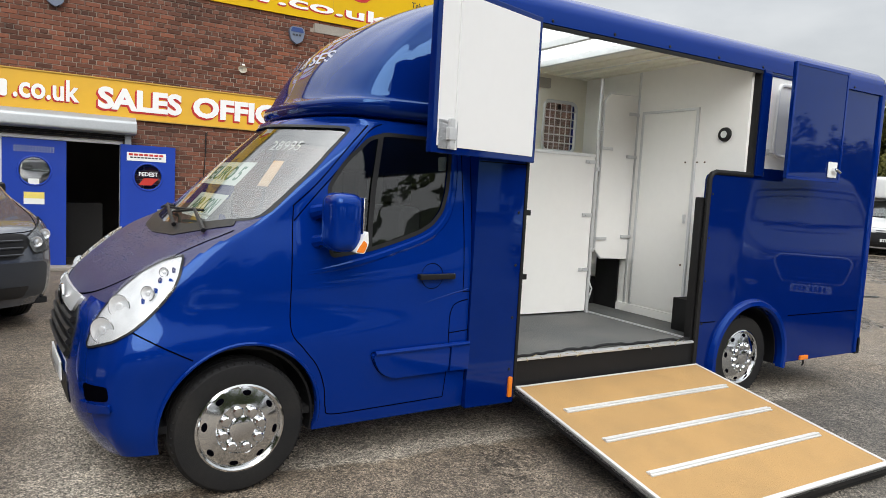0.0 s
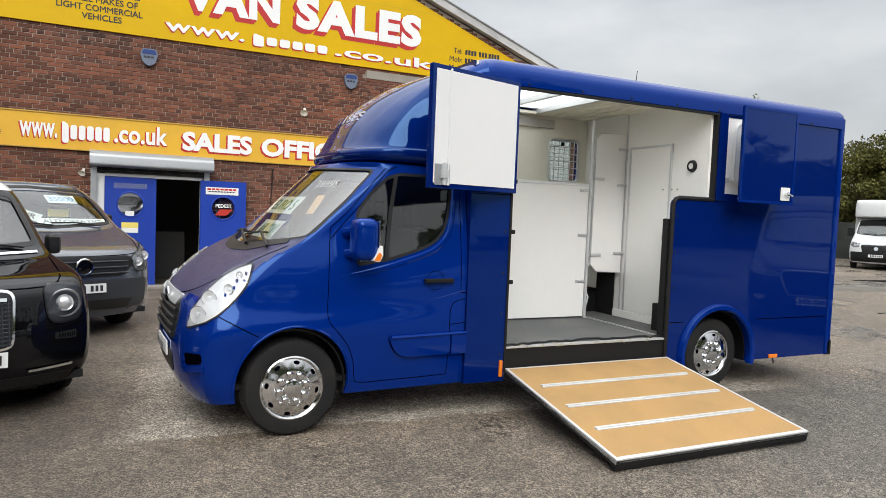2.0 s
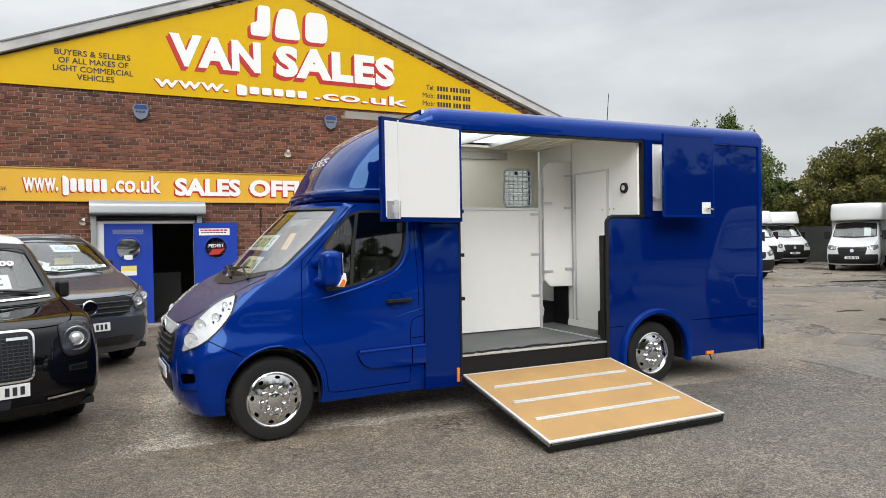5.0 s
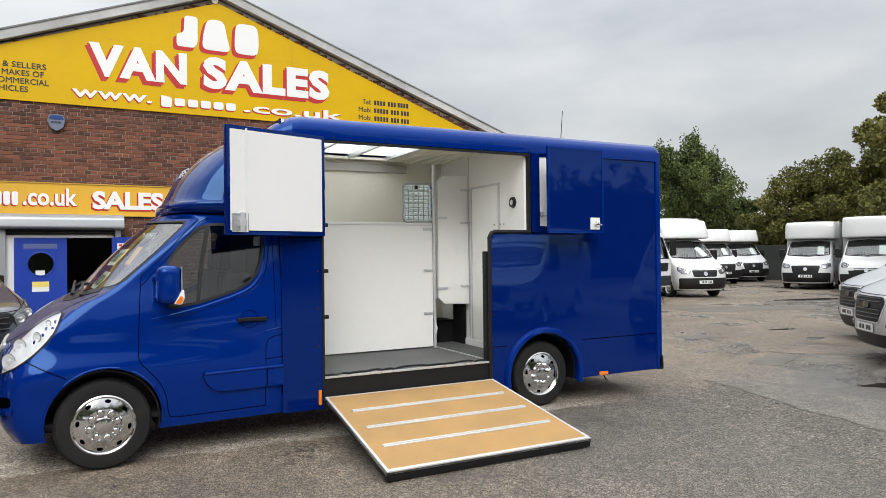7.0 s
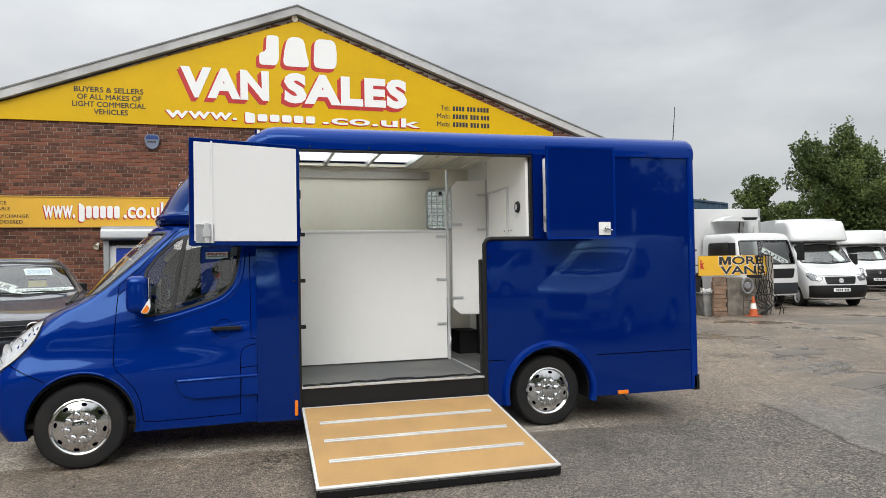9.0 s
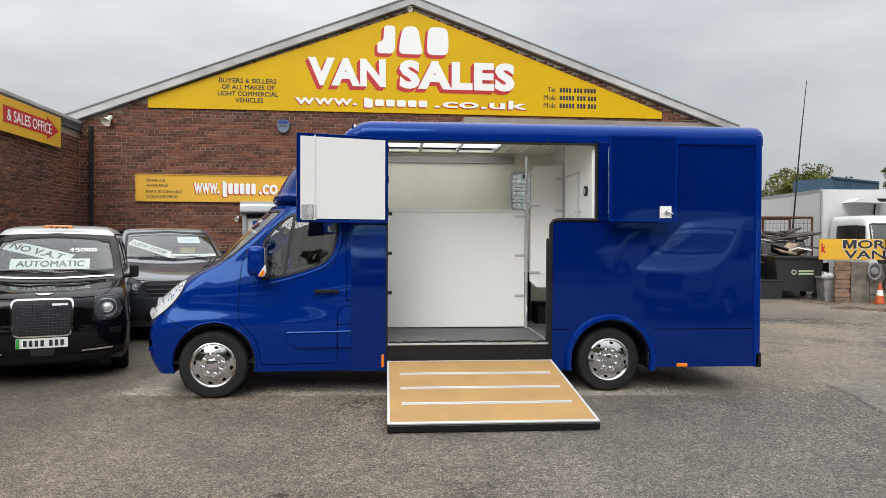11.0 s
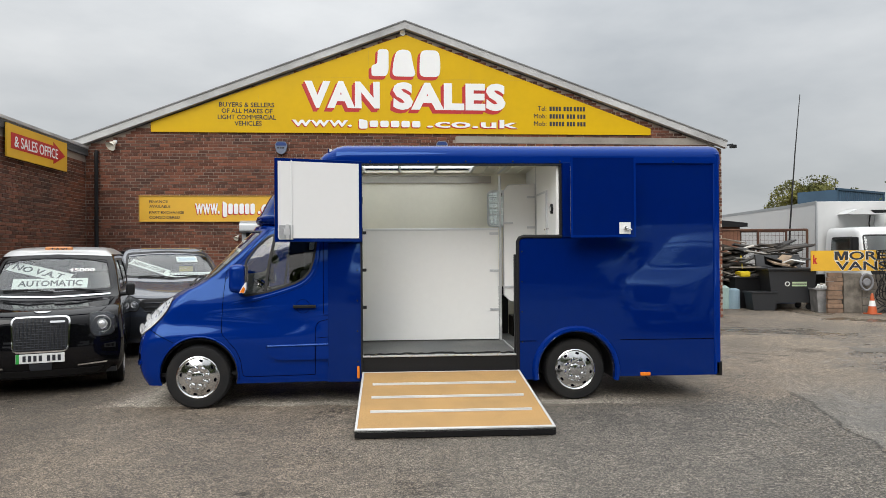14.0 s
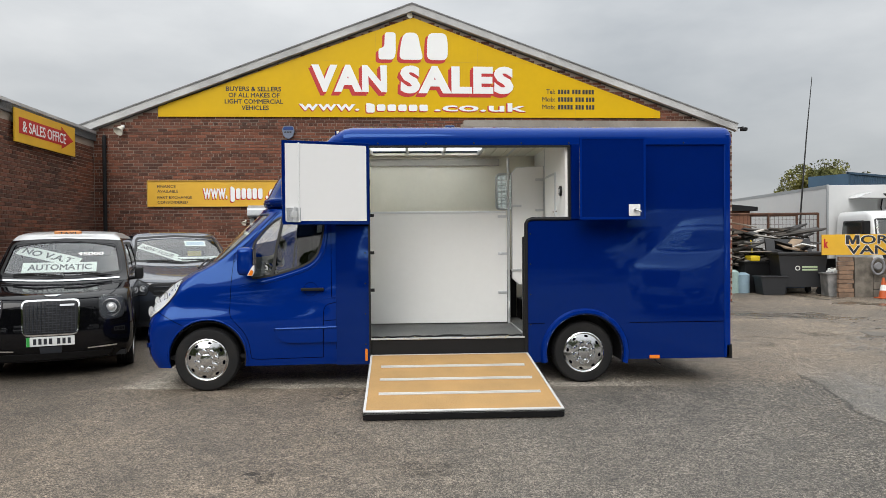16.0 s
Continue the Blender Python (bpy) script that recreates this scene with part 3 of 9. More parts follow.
    # broken, pitted spots
    pits = calc('MULTIPLY', ramp(noise(0.9, 3, 0.5), 0.62, 0.70), ramp(noise(14.0, 6, 0.7), 0.47, 0.58))
    col = tint(col, ramp(pits, 0.0, 1.0, 1.0, 0.42))
    # damp hollows, mostly on the far side
    damp = calc('MULTIPLY', ramp(noise(0.34, 7, 0.6, 0.8), 0.515, 0.585), ramp(X, 5.0, 10.0))
    col = tint(col, ramp(damp, 0.0, 1.0, 1.0, 0.62))
    # medium mottling and stones
    col = tint(col, ramp(mid, 0.25, 0.75, 0.78, 1.20))
    col = tint(col, ramp(small, 0.25, 0.75, 0.80, 1.22))
    for sc, lo, hi in ((75.0, 0.52, 1.50), (150.0, 0.40, 1.66)):
        sp = n.new("ShaderNodeTexVoronoi")
        sp.inputs["Scale"].default_value = sc
        l.new(P, sp.inputs["Vector"])
        sep = n.new("ShaderNodeSeparateColor")
        l.new(sp.outputs["Color"], sep.inputs[0])
        col = tint(col, ramp(sep.outputs[0], 0.0, 1.0, lo, hi))
    l.new(col, b.inputs["Base Color"])
    rgh = calc('SUBTRACT', ramp(mid, 0.3, 0.7, 0.62, 0.78), calc('MULTIPLY', damp, 0.48))
    l.new(rgh, b.inputs["Roughness"])
    v = n.new("ShaderNodeTexVoronoi")
    v.inputs["Scale"].default_value = 70
    l.new(P, v.inputs["Vector"])
    hgt = calc('ADD', calc('MULTIPLY', v.outputs["Distance"], calc('SUBTRACT', 1.0, calc('MULTIPLY', damp, 0.7))), calc('SUBTRACT', calc('ADD', small, calc('MULTIPLY', crumbs, rub)), calc('MULTIPLY', calc('ADD', dark, pits), 2.0)))
    bp = n.new("ShaderNodeBump")
    bp.inputs["Strength"].default_value, bp.inputs["Distance"].default_value = 0.7, 0.012
    l.new(hgt, bp.inputs["Height"])
    l.new(bp.outputs[0], b.inputs["Normal"])
    return m


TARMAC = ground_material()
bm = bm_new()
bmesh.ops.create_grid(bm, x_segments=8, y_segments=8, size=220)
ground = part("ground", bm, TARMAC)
tagged(ground, "worn damp grey tarmac yard with cracks and stains", "ground", kind="structure")

PATCH = material("dark_repair_tarmac", (0.125, 0.110, 0.092), 0.75, 0, 0.3, 12, 0.6, 70, second=(0.095, 0.084, 0.07), mixscale=1.2)
for x, y, w, d, a in ((10.6, 3.5, 0.95, 0.62, -12), (17.0, 7.4, 4.6, 1.6, -18), (9.3, 0.9, 1.3, 0.5, 20)):
    rg0 = random.Random(int(x * 10))
    bm = bm_new()
    out = [(w * (0.5 - 0.04 * rg0.random()) * sx, d * (0.5 - 0.08 * rg0.random()) * sy) for sx, sy in ((-1, -1), (-0.3, -1), (0.35, -1), (1, -1), (1, 0.1), (1, 1), (0.3, 1), (-0.4, 1), (-1, 1), (-1, 0.0))]
    prism(bm, rounded(out, 0.06), (0, 0, 0), (1, 0, 0), (0, 1, 0), -0.05, 0.004)
    tagged(part("tarmac_patch", bm, PATCH, None, smooth=0, m=pose(x, y, 0, 0, 0, a)), "dark rectangular repair patch in the tarmac", "tarmac patch", "repair patches", "structure")
for x, y, w, d, a in ((21.7, 8.8, 3.4, 0.8, -14), (9.1, -1.42, 1.9, 0.5, -30), (13.0, 3.5, 0.9, 0.25, -10), (12.2, 2.2, 0.7, 0.3, 10)):
    rg0 = random.Random(int(x * 7))
    bm = bm_new()
    out = [(w / 2 * math.cos(k * 0.45) * rg0.uniform(0.6, 1.05), d / 2 * math.sin(k * 0.45) * rg0.uniform(0.5, 1.1)) for k in range(14)]
    prism(bm, rounded(out, 0.12), (0, 0, 0), (1, 0, 0), (0, 1, 0), -0.02, 0.003 if x != 9.1 else 0.006)
    tagged(part("puddle", bm, WATER, None, smooth=0, m=pose(x, y, 0, 0, 0, a)), "shallow dark puddle on the tarmac", "puddle", "puddles", "structure")
rg0 = np.random.RandomState(8)
vs, fs = [], []
ICO = [(0, 0, 1), (0.9, 0, 0.3), (0.25, 0.85, 0.25), (-0.75, 0.5, 0.3), (-0.7, -0.55, 0.25), (0.3, -0.85, 0.3), (0, 0, -0.4)]
IF = [(0, 1, 2), (0, 2, 3), (0, 3, 4), (0, 4, 5), (0, 5, 1), (6, 2, 1), (6, 3, 2), (6, 4, 3), (6, 5, 4), (6, 1, 5)]
for i in range(900):
    if i < 560:
        y = 0.4 - 3.9 * rg0.rand()
        x = 7.0 + 0.233 * y - abs(rg0.normal()) * 0.55
    elif i < 700:
        x, y = 1.5 + rg0.normal() * 0.45, -1.88 + rg0.normal() * 0.14
    else:
        x, y = rg0.uniform(-4, 14), rg0.uniform(-4.5, 5)
    r = 0.005 + 0.012 * rg0.rand() ** 2.5
    c, si = math.cos(i), math.sin(i)
    k0 = len(vs)
    vs += [(x + r * (p[0] * c - p[1] * si), y + r * (p[0] * si + p[1] * c), r * 0.28 + r * 0.7 * p[2]) for p in ICO]
    fs += [tuple(k0 + q for q in f) for f in IF]
me = bpy.data.meshes.new("loose_stones")
me.from_pydata(vs, [], fs)
me.materials.append(material("loose_grit", (0.24, 0.21, 0.17), 0.9, 0, 0.2, 8, second=(0.15, 0.13, 0.11), island=0.5))
tagged(part("loose_stones", me, None), "loose stone chips on the tarmac", "stones", kind="stuff")

# ---------- sales building ----------
FM = pose(-0.155, 9.294, 0, 0, 0, 2.29) @ Matrix.Scale(1.031, 4)
APEX, EAVE_L, EAVE_R = (2.44, 7.17), (-5.30, 4.20), (10.58, 4.33)
DOOR = (-1.39, 0.42, 2.12)


def on_wall(u, z, out=0.0):
    """A frame on the front wall: x along it, y up, z out of it."""
    return FM @ Matrix.Translation((u, -out, z)) @ pose(0, 0, 0, 90)


bm = bm_new()
prism(bm, [(-5.30, 0), (DOOR[0], 0), (DOOR[0], DOOR[2]), (DOOR[1], DOOR[2]), (DOOR[1], 0), (EAVE_R[0], 0), EAVE_R, APEX, EAVE_L], (0, 0, 0), (1, 0, 0), (0, 0, 1), -0.3, -0.008)
wall_north = part("wall_north", bm, MORTAR, smooth=0, m=FM)
tagged(wall_north, "red-brown brick gable wall of a sales building", "wall", kind="structure")

LW = -5.10      # the lower building's wall runs forward from the gable here
LM = FM @ Matrix.Translation((LW, 0, 0))
bm = bm_new()
box(bm, -0.3, -0.008, -4.27, 0.0, 0, 4.07)
box(bm, -0.3, -0.008, -12.0, -6.4, 0, 4.07)
box(bm, -0.3, -0.008, -6.4, -4.27, 0, 0.95)
box(bm, -0.3, -0.008, -6.4, -4.27, 2.84, 4.07)
wall_west = part("wall_west", bm, MORTAR, smooth=0, m=LM)
tagged(wall_west, "red brick side wall of the lower office", "wall", kind="structure")


def brick_mesh(name, w, h, mat, d=0.02):
    """Front and sides of one brick with a worn edge, the front facing -y."""
    e = 0.004
    v = [(0, 0.012, 0), (w, 0.012, 0), (w, 0.012, h), (0, 0.012, h), (e, -0.0, e), (w - e, -0.0, e), (w - e, -0.0, h - e), (e, -0.0, h - e)]
    me = bpy.data.meshes.new(name)
    me.from_pydata(v, [], [(4, 5, 6, 7), (0, 1, 5, 4), (1, 2, 6, 5), (2, 3, 7, 6), (3, 0, 4, 7)])
    me.materials.append(mat)
    return me


def courses(x0, x1, z0, z1, keep):
    """Places of bricks, four courses of stretchers to one of headers."""
    out = []
    rows = int((z1 - z0) / 0.075)
    rnd = random.Random(5)
    for r in range(rows):
        z = z0 + r * 0.075
        head = r % 5 == 4
        L = 0.1125 if head else 0.225
        x = x0 - (0.056 if head else (0.1125 if r % 2 else 0))
        while x < x1:
            a, b = max(x, x0), min(x + L - 0.01, x1)
            if b - a > 0.04 and keep((a + b) / 2, z + 0.033, b - a):
                out.append((a + rnd.uniform(-0.002, 0.002), z + rnd.uniform(-0.002, 0.002), b - a))
            x += L
    return out


def gable_keep(u, z, w):
    top = APEX[1] - (APEX[1] - EAVE_L[1]) * (APEX[0] - u) / (APEX[0] - EAVE_L[0]) if u < APEX[0] else APEX[1] - (APEX[1] - EAVE_R[1]) * (u - APEX[0]) / (EAVE_R[0] - APEX[0])
    if z > top - 0.05:
        return False
    if DOOR[0] - 0.1 < u < DOOR[1] + 0.1 and z < DOOR[2] + 0.05:
        return False
    if -3.4 < u < 8.4 and 4.72 < z and z < top - 0.42:
        return False
    if -3.7 < u < 3.2 and 2.62 < z < 3.0:
        return False
    return not (3.66 < u and 4.40 < z < 4.60)


def joined_bricks(name, places, mat, m, parent, depth=0.012):
    vs, fs = [], []
    e, h = 0.004, 0.065
    for x, z, w in places:
        k = len(vs)
        vs += [(x, depth, z), (x + w, depth, z), (x + w, depth, z + h), (x, depth, z + h), (x + e, 0, z + e), (x + w - e, 0, z + e), (x + w - e, 0, z + h - e), (x + e, 0, z + h - e)]
        fs += [(k + 4, k + 5, k + 6, k + 7), (k, k + 1, k + 5, k + 4), (k + 1, k + 2, k + 6, k + 5), (k + 2, k + 3, k + 7, k + 6), (k + 3, k, k + 4, k + 7)]
    me = bpy.data.meshes.new(name)
    me.from_pydata(vs, [], fs)
    me.materials.append(mat)
    ob = part(name, me, None, parent, m=m)
    tagged(ob, kind="stuff")
    return ob


# roof edges and roof
bm = bm_new()
prism(bm, [(EAVE_L[0] - 0.12, EAVE_L[1] - 0.02), (APEX[0], APEX[1] + 0.03), (EAVE_R[0] + 0.08, EAVE_R[1] - 0.0), (EAVE_R[0] + 0.08, EAVE_R[1] + 0.17), (APEX[0], APEX[1] + 0.22), (EAVE_L[0] - 0.12, EAVE_L[1] + 0.17)], (0, 0, 0), (1, 0, 0), (0, 0, 1), -0.02, 0.14)
verge = part("roof_verge", bm, FASCIA, wall_north, "weathered pale grey verge board", smooth=0)
bm = bm_new()
for a, b in ((EAVE_L, APEX), (APEX, EAVE_R)):
    s = Vector((b[0] - a[0], b[1] - a[1])).normalized()
    ext = 0.1
    p0 = (a[0] - (s.x * ext if a is EAVE_L else 0), a[1] + 0.2 - (s.y * ext if a is EAVE_L else 0))
    p1 = (b[0] + (s.x * ext if b is EAVE_R else 0), b[1] + 0.2 + (s.y * ext if b is EAVE_R else 0))
    prism(bm, [p0, p1, (p1[0], p1[1] + 0.03), (p0[0], p0[1] + 0.03)], (0, 0, 0), (1, 0, 0), (0, 0, 1), -16, 0.16)
roof = part("roof", bm, ROOFING, smooth=0, m=FM)
tagged(roof, "grey sheet pitched roof of the sales building", "roof", kind="structure")
bm = bm_new()
box(bm, EAVE_R[0] - 0.3, EAVE_R[0], 0.3, 16, 0, 4.4)
box(bm, -5.30, EAVE_R[0], 15.7, 16, 0, 4.2)
box(bm, -5.30, -5.0, 0.3, 16, 0, 4.1)
wall_back = part("wall_rear", bm, MORTAR, smooth=0, m=FM)
tagged(wall_back, "plain brick rear walls of the sales building", "wall", kind="structure")
# flat roof of the lower building
bm = bm_new()
box(bm, -8, 0.06, -12, -0.001, 4.07, 4.18)
flat_roof = part("roof_flat", bm, ROOFING, smooth=0, m=LM)
tagged(flat_roof, "dark felt flat roof of the lower office", "roof", kind="structure")
bm = bm_new()
box(bm, -0.02, 0.06, -12, -0.002, 4.04, 4.20, 0.01)
fascia = part("fascia", bm, material("dark_grey_fascia", (0.10, 0.10, 0.11), 0.6, 0, 0.15, 3, 0.05, 20, second=(0.16, 0.16, 0.165)), flat_roof, "dark grey painted fascia board")
bm = bm_new()
box(bm, -0.05, 0.075, -12, -0.002, 4.204, 4.27, 0.008)
part("flashing", bm, FASCIA, flat_roof, "pale grey roof flashing")

# ---------- signs ----------
def words(parent, m, text, w, h, mat, depth=0.004, bold=0.02, shadow=None, spacing=1.0, name="lettering", align=None, drop_by=(-0.03, -0.035)):
    """Raised words on a sign; shadow: a second, darker set behind."""
    if shadow:
        for k, f in enumerate((1.0, 0.5)):
            bm = lettering(text, w + 0.012, h + 0.012, 0.002, bold + 0.012, align, spacing)
            for one in islands(bm):
                part("letter_shadow", one, shadow, parent, smooth=0, m=m @ Matrix.Translation((drop_by[0] * f, drop_by[1] * f, 0.001 + 0.0015 * k)))
        m = m @ Matrix.Translation((0, 0, 0.006))
    if h > 0.09:
        for one in islands(lettering(text, w, h, depth, bold, align, spacing)):
            part(name, one, mat, parent, smooth=0, m=m)
        return None
    return part(name, lettering(text, w, h, depth, bold, align, spacing), mat, parent, smooth=0, m=m)


def board(name, label, outline, m, mat, depth=0.035):
    bm = bm_new()
    prism(bm, outline, (0, 0, 0), (1, 0, 0), (0, 1, 0), 0.0, depth)
    ob = part(name, bm, mat, None, smooth=0, m=m)
    return tagged(ob, label, "sign")


gable_sign = board("gable_sign", "large yellow gable sign with white red-shadowed lettering", [(-3.6, 4.62), (8.68, 4.66), (8.68, 4.82), (2.46, 7.07), (-3.6, 4.85)], on_wall(0, 0, 0.002), SIGN_Y)


def at(u, z, d=0.036):
    return Matrix.Translation((u, z, d))


words(gable_sign, at(0.0, 5.24), "VAN", 1.82, 0.66, SIGN_WHITE, bold=0.055, shadow=SIGN_RED, drop_by=(-0.075, -0.09), spacing=1.12)
words(gable_sign, at(2.14, 5.22), "SALES", 2.80, 0.68, SIGN_WHITE, bold=0.055, shadow=SIGN_RED, drop_by=(-0.075, -0.09), spacing=1.12)
# the firm's initials as plain shapes
for k, (u0, ww) in enumerate(((1.62, 0.44), (2.12, 0.62), (2.80, 0.52))):
    for sh in (1, 0):
        o = (-0.07, -0.085) if sh else (0, 0)
        bm = bm_new()
        g = 0.03 if sh else 0.0
        if k == 0:
            pts = rounded([(0.0, 0.0), (0.36, 0.0), (0.42, 0.14), (0.42, 0.66), (0.16, 0.66), (0.14, 0.30), (0.0, 0.26)], 0.07)
        elif k == 1:
            pts = rounded([(0.0, 0.0), (0.60, 0.0), (0.52, 0.30), (0.46, 0.66), (0.12, 0.66), (0.04, 0.38)], 0.14)
        else:
            pts = rounded([(0.0, 0.0), (0.50, 0.0), (0.52, 0.36), (0.48, 0.66), (0.03, 0.66), (0.0, 0.32)], 0.14)
        prism(bm, pts, (0, 0, 0), (1, 0, 0), (0, 1, 0), 0, 0.003 if sh else 0.008)
        if sh:
            bmesh.ops.scale(bm, vec=(1.06, 1.06, 1), verts=bm.verts[:])
        part("initial_shadow" if sh else "initial", bm, SIGN_RED if sh else SIGN_WHITE, gable_sign, smooth=0, m=at(u0 + o[0], 6.04 + o[1], 0.036 + (0 if sh else 0.001)))


def web_line(parent, u, z, w, h, bold, d=0.036, k=(0.26, 0.57)):
    """The web address: its first and last letters, with the firm's name as a plain bar."""
    words(parent, at(u, z, d), "www.", w * k[0], h * 0.75, SIGN_WHITE, bold=bold, shadow=SIGN_RED, drop_by=(-0.02, -0.025))
    for o, mt, dd in (((-0.02, -0.025), SIGN_RED, 0.001), ((0, 0), SIGN_WHITE, 0.005)):
        x0, x1, n = w * (k[0] + 0.03), w * k[1], 6
        s = (x1 - x0) / n
        for i in range(n):
            bm = bm_new()
            pts = rounded([(x0 + i * s, 0.0 if i else -0.2 * h), (x0 + (i + 0.8) * s, 0.0 if i else -0.2 * h), (x0 + (i + 0.8) * s, h * 0.75), (x0 + i * s, h * (0.75 if i else 0.95))], 0.05)
            prism(bm, pts, (0, 0, 0), (1, 0, 0), (0, 1, 0), 0, 0.004)
            part("name_bar", bm, mt, parent, smooth=0, m=at(u + o[0], z + o[1], d + dd))
    words(parent, at(u + w * (k[1] + 0.02), z, d), ".co.uk", w * (0.98 - k[1]), h * 1.0, SIGN_WHITE, bold=bold, shadow=SIGN_RED, drop_by=(-0.02, -0.025))


web_line(gable_sign, -0.30, 4.79, 5.55, 0.21, 0.02)
for i, (tx, x0, x1) in enumerate((("BUYERS & SELLERS", -2.02, -0.72), ("OF ALL MAKES OF", -1.96, -0.76), ("LIGHT COMMERCIAL", -2.05, -0.68), ("VEHICLES", -1.66, -1.02))):
    words(gable_sign, at(x0, 5.24 - 0.15 * i), tx, x1 - x0, 0.11, INK, bold=0.014)
for i, (tx, x0) in enumerate((("Tel:", 5.76), ("Mob:", 5.66), ("Mob:", 5.66))):
    z = 5.24 - 0.19 * i
    words(gable_sign, at(x0, z), tx, 5.98 - x0, 0.115, INK, bold=0.008)
    for x0, digits in ((6.06, 4 if i == 0 else 5), (6.42 if i == 0 else 6.50, 3), (6.68 if i == 0 else 6.77, 4 if i == 0 else 3)):
        for k in range(digits):
            bm = bm_new()
            bars(bm, 0, 0, 0.056, 0.11, 0.003, 1, 0.0)
            part("number_bar", bm, INK, gable_sign, smooth=0, m=at(x0 + 0.078 * k, z))
bm = bm_new()
for u in (-1.1, 1.55, 4.05, 6.5):
    box(bm, u, u + 0.006, 4.70, 7.05 - abs(u - 2.46) * 0.42, 0.035, 0.0362)
box(bm, 0.3, 5.4, 5.99, 5.995, 0.035, 0.0362)
part("panel_joint", bm, material("sign_joint", (0.55, 0.34, 0.02), 0.6), gable_sign, smooth=0)

band_sign = board("band_sign", "long amber sign band above the office door", [(-3.86, 2.49), (3.6, 2.49), (3.6, 3.09), (-3.86, 3.09)], on_wall(0, 0, 0.002), SIGN_Y2)
bm = bm_new()
for x0, x1, z0, z1 in ((-3.88, 3.62, 2.475, 2.495), (-3.88, 3.62, 3.085, 3.105), (-3.88, -3.86, 2.475, 3.105), (3.6, 3.62, 2.475, 3.105)):
    box(bm, x0, x1, z0, z1, 0.0, 0.05)
part("frame", bm, material("tan_edge", (0.55, 0.33, 0.05), 0.5), band_sign, smooth=0)
for i, (tx, w) in enumerate((("FINANCE", 0.42), ("AVAILABLE", 0.48), ("PART EXCHANGE", 0.80), ("CONSIDIDERED", 0.70))):
    words(band_sign, at(-3.64, 2.93 - 0.115 * i - (0.03 if i > 1 else 0)), tx, w, 0.065, INK, bold=0.0)
web_line(band_sign, -2.58, 2.66, 2.36, 0.34, 0.025, k=(0.24, 0.60))
words(band_sign, at(0.04, 2.61), "SALES", 1.30, 0.36, SIGN_WHITE, bold=0.045, shadow=SIGN_RED)
words(band_sign, at(1.52, 2.61), "OFFICE", 1.75, 0.36, SIGN_WHITE, bold=0.045, shadow=SIGN_RED)

# arrow sign on the office side wall
SM = LM @ Matrix.Translation((0.0, 0, 0)) @ pose(0, 0, 0, 90, 0, 90)
arrow_sign = board("arrow_sign", "amber sign with red arrow pointing to the sales office", [(-3.84, 3.49), (-1.42, 3.49), (-1.42, 4.11), (-3.84, 4.11)], SM @ Matrix.Translation((0.22, 0.03, 0.078)), SIGN_Y2, 0.03)
bm = bm_new()
prism(bm, [(-3.70, 3.66), (-2.05, 3.66), (-2.05, 3.58), (-1.52, 3.81), (-2.05, 4.04), (-2.05, 3.96), (-3.70, 3.96)], (0, 0, 0), (1, 0, 0), (0, 1, 0), 0.031, 0.034)
part("arrow", bm, SIGN_RED, arrow_sign, smooth=0)
words(arrow_sign, at(-3.58, 3.70, 0.035), "& SALES OFFICE", 1.72, 0.21, SIGN_WHITE, bold=0.01)

# ---------- office entrance ----------
bm = bm_new()
prism(bm, rounded([(-0.30, 2.23), (-0.02, 2.20), (-0.02, 2.50), (-0.16, 2.50), (-0.28, 2.42)], 0.04), (0, 0, 0), (0, 1, 0), (0, 0, 1), -1.51, 0.59)
shutter = part("roller_shutter", bm, GALV, None, m=FM)
tagged(shutter, "galvanised roller shutter box above the doorway", "shutter")
for u in (-1.49, 0.44):
    bm = bm_new()
    box(bm, u, u + 0.1, -0.10, -0.02, 0.0, 2.2, 0.006)
    part("guide_rail", bm, GALV, shutter)
for i in range(3):
    bm = bm_new()
    box(bm, -1.39, 0.44, -0.085, -0.06, 2.12 + i * 0.035, 2.152 + i * 0.035, 0.006)
    part("shutter_slat", bm, DARK, shutter)

bm = bm_new()
box(bm, -1.39, -1.265, -0.015, 0.08, 0, 2.1, 0.004)
box(bm, -1.265, 0.42, -0.015, 0.08, 2.05, 2.11, 0.004)
box(bm, 0.385, 0.42, -0.015, 0.08, 0, 2.05, 0.004)
door_frame = part("door_frame_1", bm, UPVC, None, m=FM)
tagged(door_frame, "white painted frame of the office doorway", "door frame", kind="structure")


def disc_outline(cx, cz, r, n=28):
    return [(cx + r * math.cos(2 * math.pi * k / n), cz + r * math.sin(2 * math.pi * k / n)) for k in range(n)]


def office_door(name, label, u0, u1, z0, z1, m, cu, cz, r):
    t = thing(name, label, "door", m)
    bm = bm_new()
    prism(bm, [(u0, z0), (u1, z0), (u1, z1), (u0, z1)], (0, 0, 0), (1, 0, 0), (0, 1, 0), 0.0, 0.045)
    leaf = part("leaf", bm, DOOR_BLUE, t, smooth=30)
    c = bm_new()
    prism(c, disc_outline(cu, cz, r), (0, 0, 0), (1, 0, 0), (0, 1, 0), -0.1, 0.2)
    settle_bool(leaf, [c])
    bm = bm_new()
    ring = [(cu + r * math.cos(2 * math.pi * k / 28), cz + r * math.sin(2 * math.pi * k / 28), 0.046) for k in range(28)]
    tube(bm, ring, 0.016, 6, True)
    part("porthole_rim", bm, DOOR_BLUE, leaf)
    bm = bm_new()
    pane(bm, [(x, y, 0.02) for x, y in disc_outline(cu, cz, r)], (0, 0, 1))
    g = part("pane", bm, GLASS_WIND, leaf, smooth=0)
    g.visible_shadow = False
    return t, leaf


